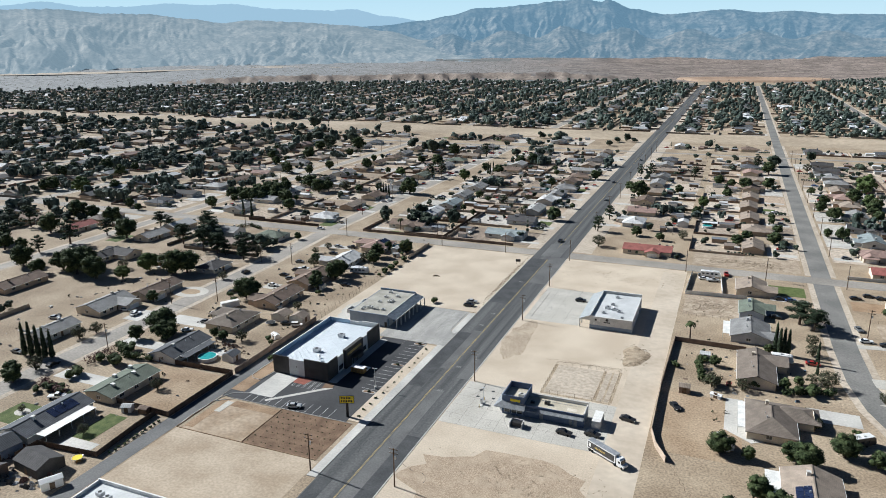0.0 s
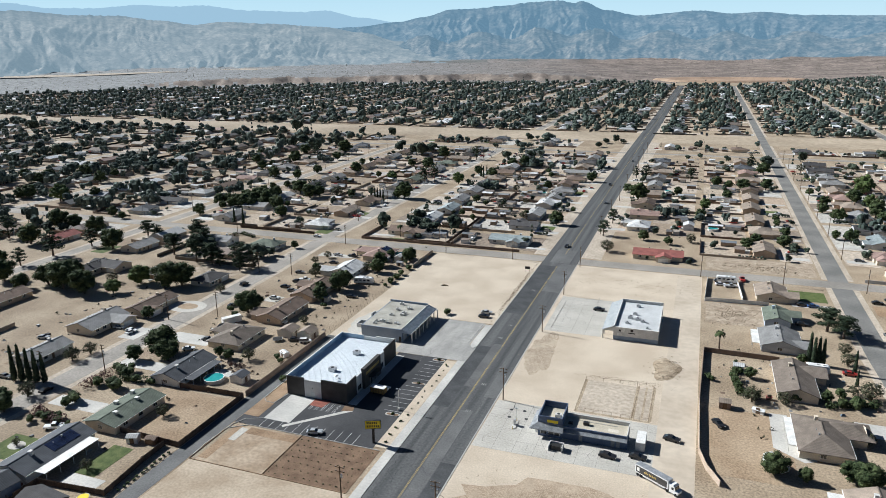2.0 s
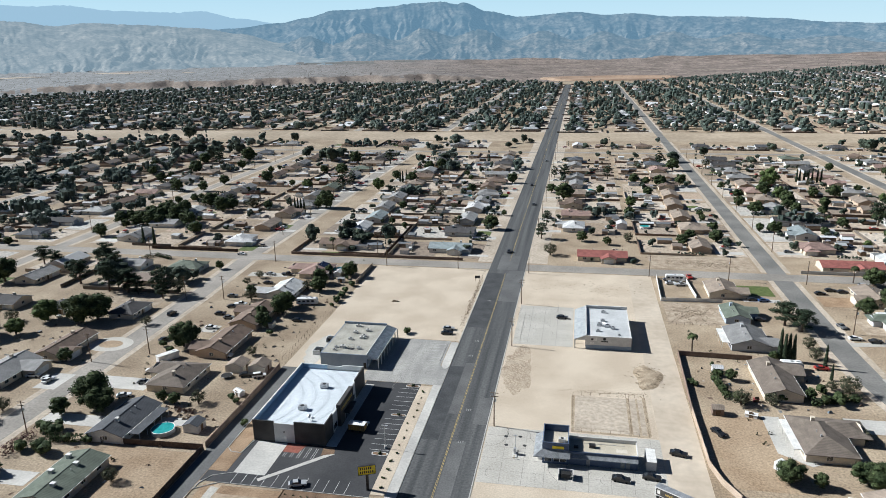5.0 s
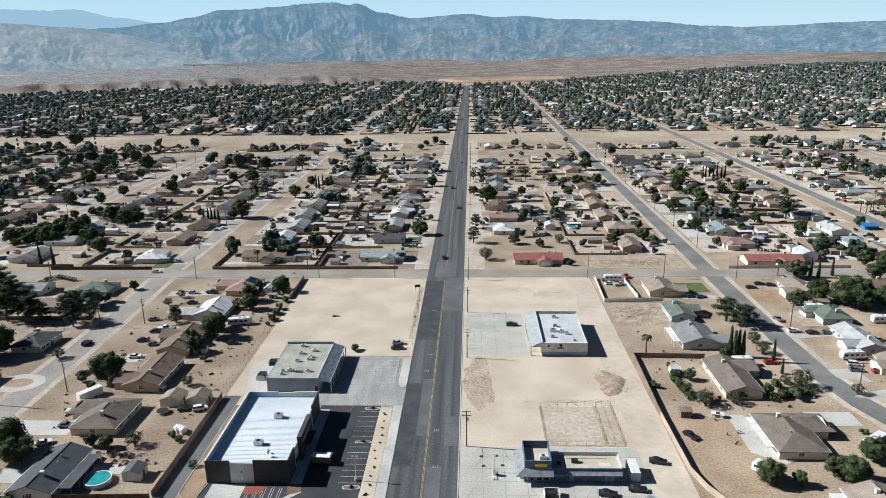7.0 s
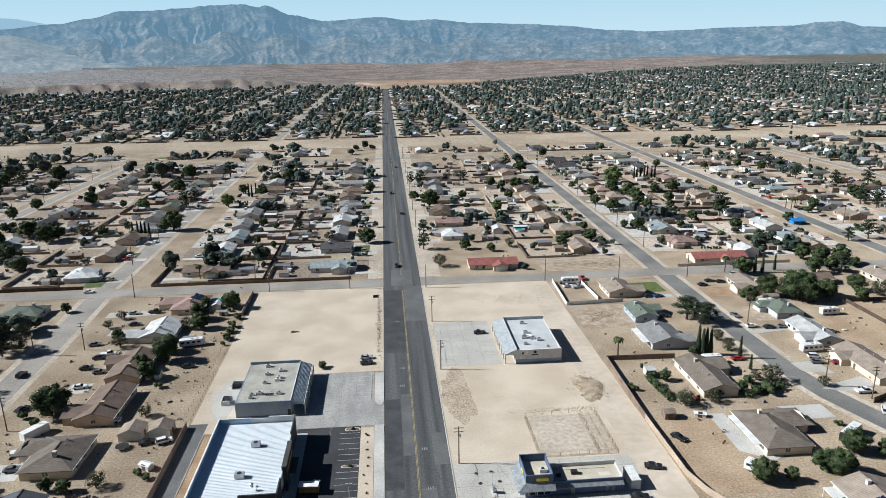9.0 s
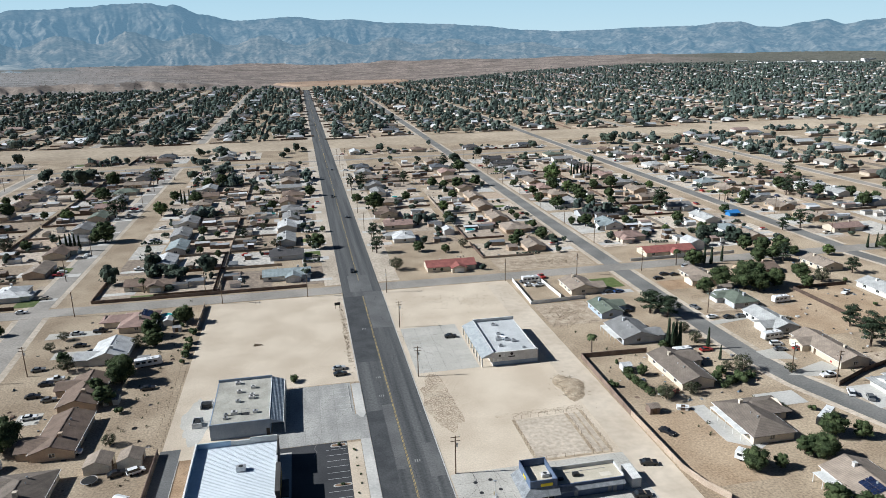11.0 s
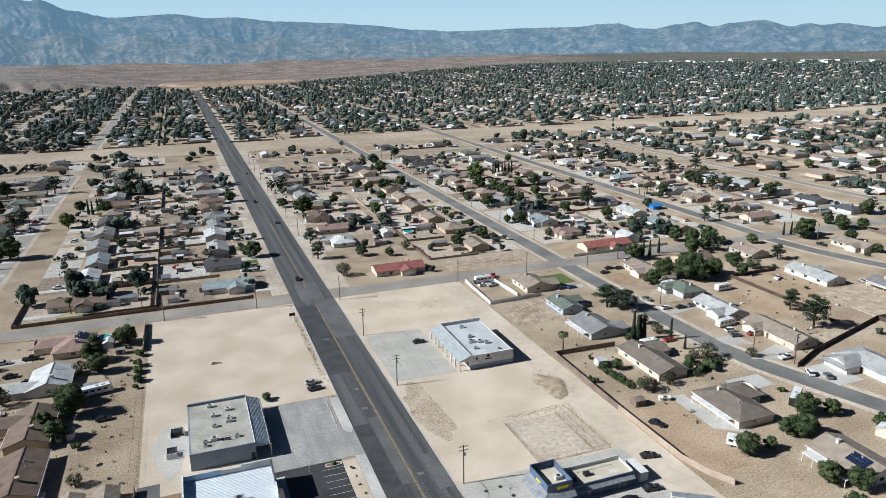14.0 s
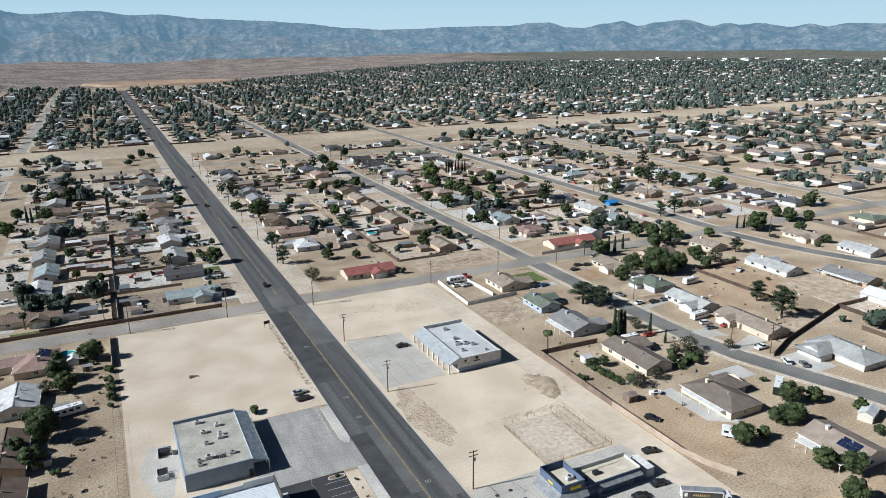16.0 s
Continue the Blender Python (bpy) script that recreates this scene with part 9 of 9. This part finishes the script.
    single("distant_yard_walls", b, WALL_TONES, "brown walls between the far yards", "walls", "stuff")
    b = Build()
    for x, y, w, d in ds:
        z = land(x, y)
        b.box(x - w / 2, x + w / 2, y - d / 2, y + d / 2, z - 0.2, z + 0.06)
    single("distant_driveways", b, CONCRETE, "pale slabs and drives of the far houses", "driveways", "stuff")
    for i, (x, y, w, d) in enumerate(ds):
        if math.hypot(x, y) < 1500 and i % 5:
            yards.box(x - 9 - w, x + 9 + w, y - 11, y + 11, -0.2, 0.019 + 0.002 * g.random())
    single("yard_soil", yards, YARDS, "brown and tan dirt yards of the town", "yards", "stuff")
    # cars among them
    b = Build()
    for i, (x, y, w, d) in enumerate(ds):
        z = land(x, y)
        if i % 3:
            b.box(x - 2.2, x + 2.2, y - 0.9, y + 0.9, z + 0.3, z + 0.9).box(x - 1.3, x + 0.9, y - 0.8, y + 0.8, z + 0.9, z + 1.45)
    single("distant_cars", b, CAR_TONES, "parked cars among the far houses", "cars", "stuff")
    b = Build()
    for _ in range(46):  # pale large sheds on the plain
        az, r = g.uniform(33, 60), g.uniform(2760, 3050)
        x, y = r * math.sin(radians(az)), r * math.cos(radians(az))
        w, d, z = g.uniform(20, 60), g.uniform(14, 28), land(x, y)
        b.box(x - w / 2, x + w / 2, y - d / 2, y + d / 2, z - 3, z + g.uniform(3, 6))
    single("distant_warehouses", b, WHITE, "pale large buildings far on the plain", "warehouses", "stuff")
    # trees, finer where they stand nearer
    temps, medium, fine, tiny = [], [], [], []
    for s in range(8):
        r = np.random.default_rng(50 + s)
        bl = [((0, 0, 2.1), (1.9, 1.9, 1.9))]
        for k in range(5):
            a = 2.4 * k + r.random()
            bl.append(((1.35 * math.cos(a), 1.35 * math.sin(a), 1.5 + 2.3 * r.random()), (1.2 + 0.5 * r.random(),) * 2 + (1.2,)))
        fine.append(np.concatenate([core(bl[:5], 0.88, s), cards(r, bl, 130, 0.27, 0.8)]))
        medium.append(np.concatenate([core(bl[:4], 0.92, s, True), cards(r, bl, 34, 0.36, 0.9)]))
        temps.append(np.concatenate([core(bl[:3], 0.97, s), cards(r, bl, 12, 0.45, 1.0)]))
        tiny.append(np.concatenate([core([((0, 0, 2.0), (2.0 + 0.5 * r.random(), 2.0, 1.7 + 0.8 * r.random()))], 0.98, s, True), cards(r, [((0, 0, 2.2), (2.0, 2.0, 2.0))], 2, 0.7, 1.0)]))
    spire = [((0, 0, 1.3 + k * 1.3), (1.0 - 0.1 * k, 1.0 - 0.1 * k, 1.2)) for k in range(6)]
    tall = core(spire[::2], 0.95, 1.0)

    def plant(name, items, sets, label):
        out = []
        for i, (x, y, s) in enumerate(items):
            v = (tall if i % 41 == 0 else sets[i % 8]) * s
            a = g.random() * 6.28
            c, sn = math.cos(a), math.sin(a)
            out.append(np.stack([v[:, 0] * c - v[:, 1] * sn + x, v[:, 0] * sn + v[:, 1] * c + y, v[:, 2] * g.uniform(0.85, 1.25) + land(x, y)], 1))
        single(name, quads_mesh(name, np.concatenate(out), LEAF_HAZED if name in ("outer_trees", "distant_trees", "farthest_trees") else LEAF_FAR), None, label, "trees", "stuff")

    def on_road(x, y):
        return abs(x) < 17 or 302 < y < 320 or any(abs(x - s) < 8 for s in STREETS) or 786 < y < 864
    ts = [q for q in ts if not on_road(q[0], q[1])]
    near = [q for q in ts if q[1] < 700]
    close = [q for q in near if math.hypot(q[0], q[1]) < 420]
    mine = [q for q in stuff_trees if not on_road(q[0], q[1])] + close
    plant("neighbourhood_trees", [q for q in mine if q[2] > 0.55], fine, "leafy trees among the houses")
    plant("neighbourhood_shrubs", [q for q in mine if q[2] <= 0.55], medium, "clipped shrubs and hedges among the houses")
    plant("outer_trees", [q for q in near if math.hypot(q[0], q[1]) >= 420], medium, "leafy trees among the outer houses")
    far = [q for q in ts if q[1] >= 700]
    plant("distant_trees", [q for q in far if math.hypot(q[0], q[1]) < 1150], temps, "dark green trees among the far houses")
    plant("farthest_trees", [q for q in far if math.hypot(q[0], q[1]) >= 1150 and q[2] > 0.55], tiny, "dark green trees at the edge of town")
    # scattered desert brush
    n = 11000
    az, r = np.radians(g.uniform(-62, 64, n)), 2050 + 1700 * g.random(n) ** 0.8
    v = cards(g, [((0, 0, 0.9), (1.3, 1.3, 0.6))], 4 * n, 0.95).reshape(n, -1, 3)
    x, y = r * np.sin(az), r * np.cos(az)
    v[:, :, 0] += x[:, None]
    v[:, :, 1] += y[:, None]
    v[:, :, 2] += np.array([land(a, b) for a, b in zip(x, y)])[:, None]
    single("desert_brush", quads_mesh("desert_brush", v.reshape(-1, 3), BRUSH), None, "sparse grey-green desert brush", "brush", "stuff")
    # graded earth beyond the end of the avenue, and the dry river
    pit = mat("graded_earth", (0.33, 0.225, 0.155), (0.43, 0.31, 0.22), 0.01, 0.1, 0.95, grain=0.15)
    b, m = Build(), 48
    for q, z in ((1.0, -3), (0.93, 5), (0.86, 5.5), (0.8, 1.0), (0.02, 2.0)):
        for k in range(m):
            a = 2 * math.pi * k / m
            w = q * (1 + 0.16 * noise.noise((math.cos(a) * 2, math.sin(a) * 2, 9)))
            x, y = 120 + 215 * w * math.cos(a), 2220 + 130 * w * math.sin(a)
            b.v.append((x, y, z + land(x, y)))
    b.f = [(i * m + k, i * m + (k + 1) % m, (i + 1) * m + (k + 1) % m, (i + 1) * m + k) for i in range(4) for k in range(m)]
    single("graded_earth", b, pit, "bare orange graded earth at the end of the avenue", "earthworks", "structure", smooth=True)
    line = [(-2900, 1500), (-2520, 1840), (-2250, 2050), (-1980, 2260), (-1700, 2420), (-1450, 2560)]
    b = Build()
    for k, (x, y) in enumerate(line):
        w = 50 - 6 * k
        b.v += [(x - w, y + w, land(x - w, y + w) + 0.6), (x + w, y - w, land(x + w, y - w) + 0.6)]
    b.f = [(2 * k, 2 * k + 1, 2 * k + 3, 2 * k + 2) for k in range(len(line) - 1)]
    single("dry_river", b, SHOULDER, "pale dry river bed beyond the town", "river bed", "structure")
    print("far", len(hs), len(ts), len(stuff_trees))


far_town()
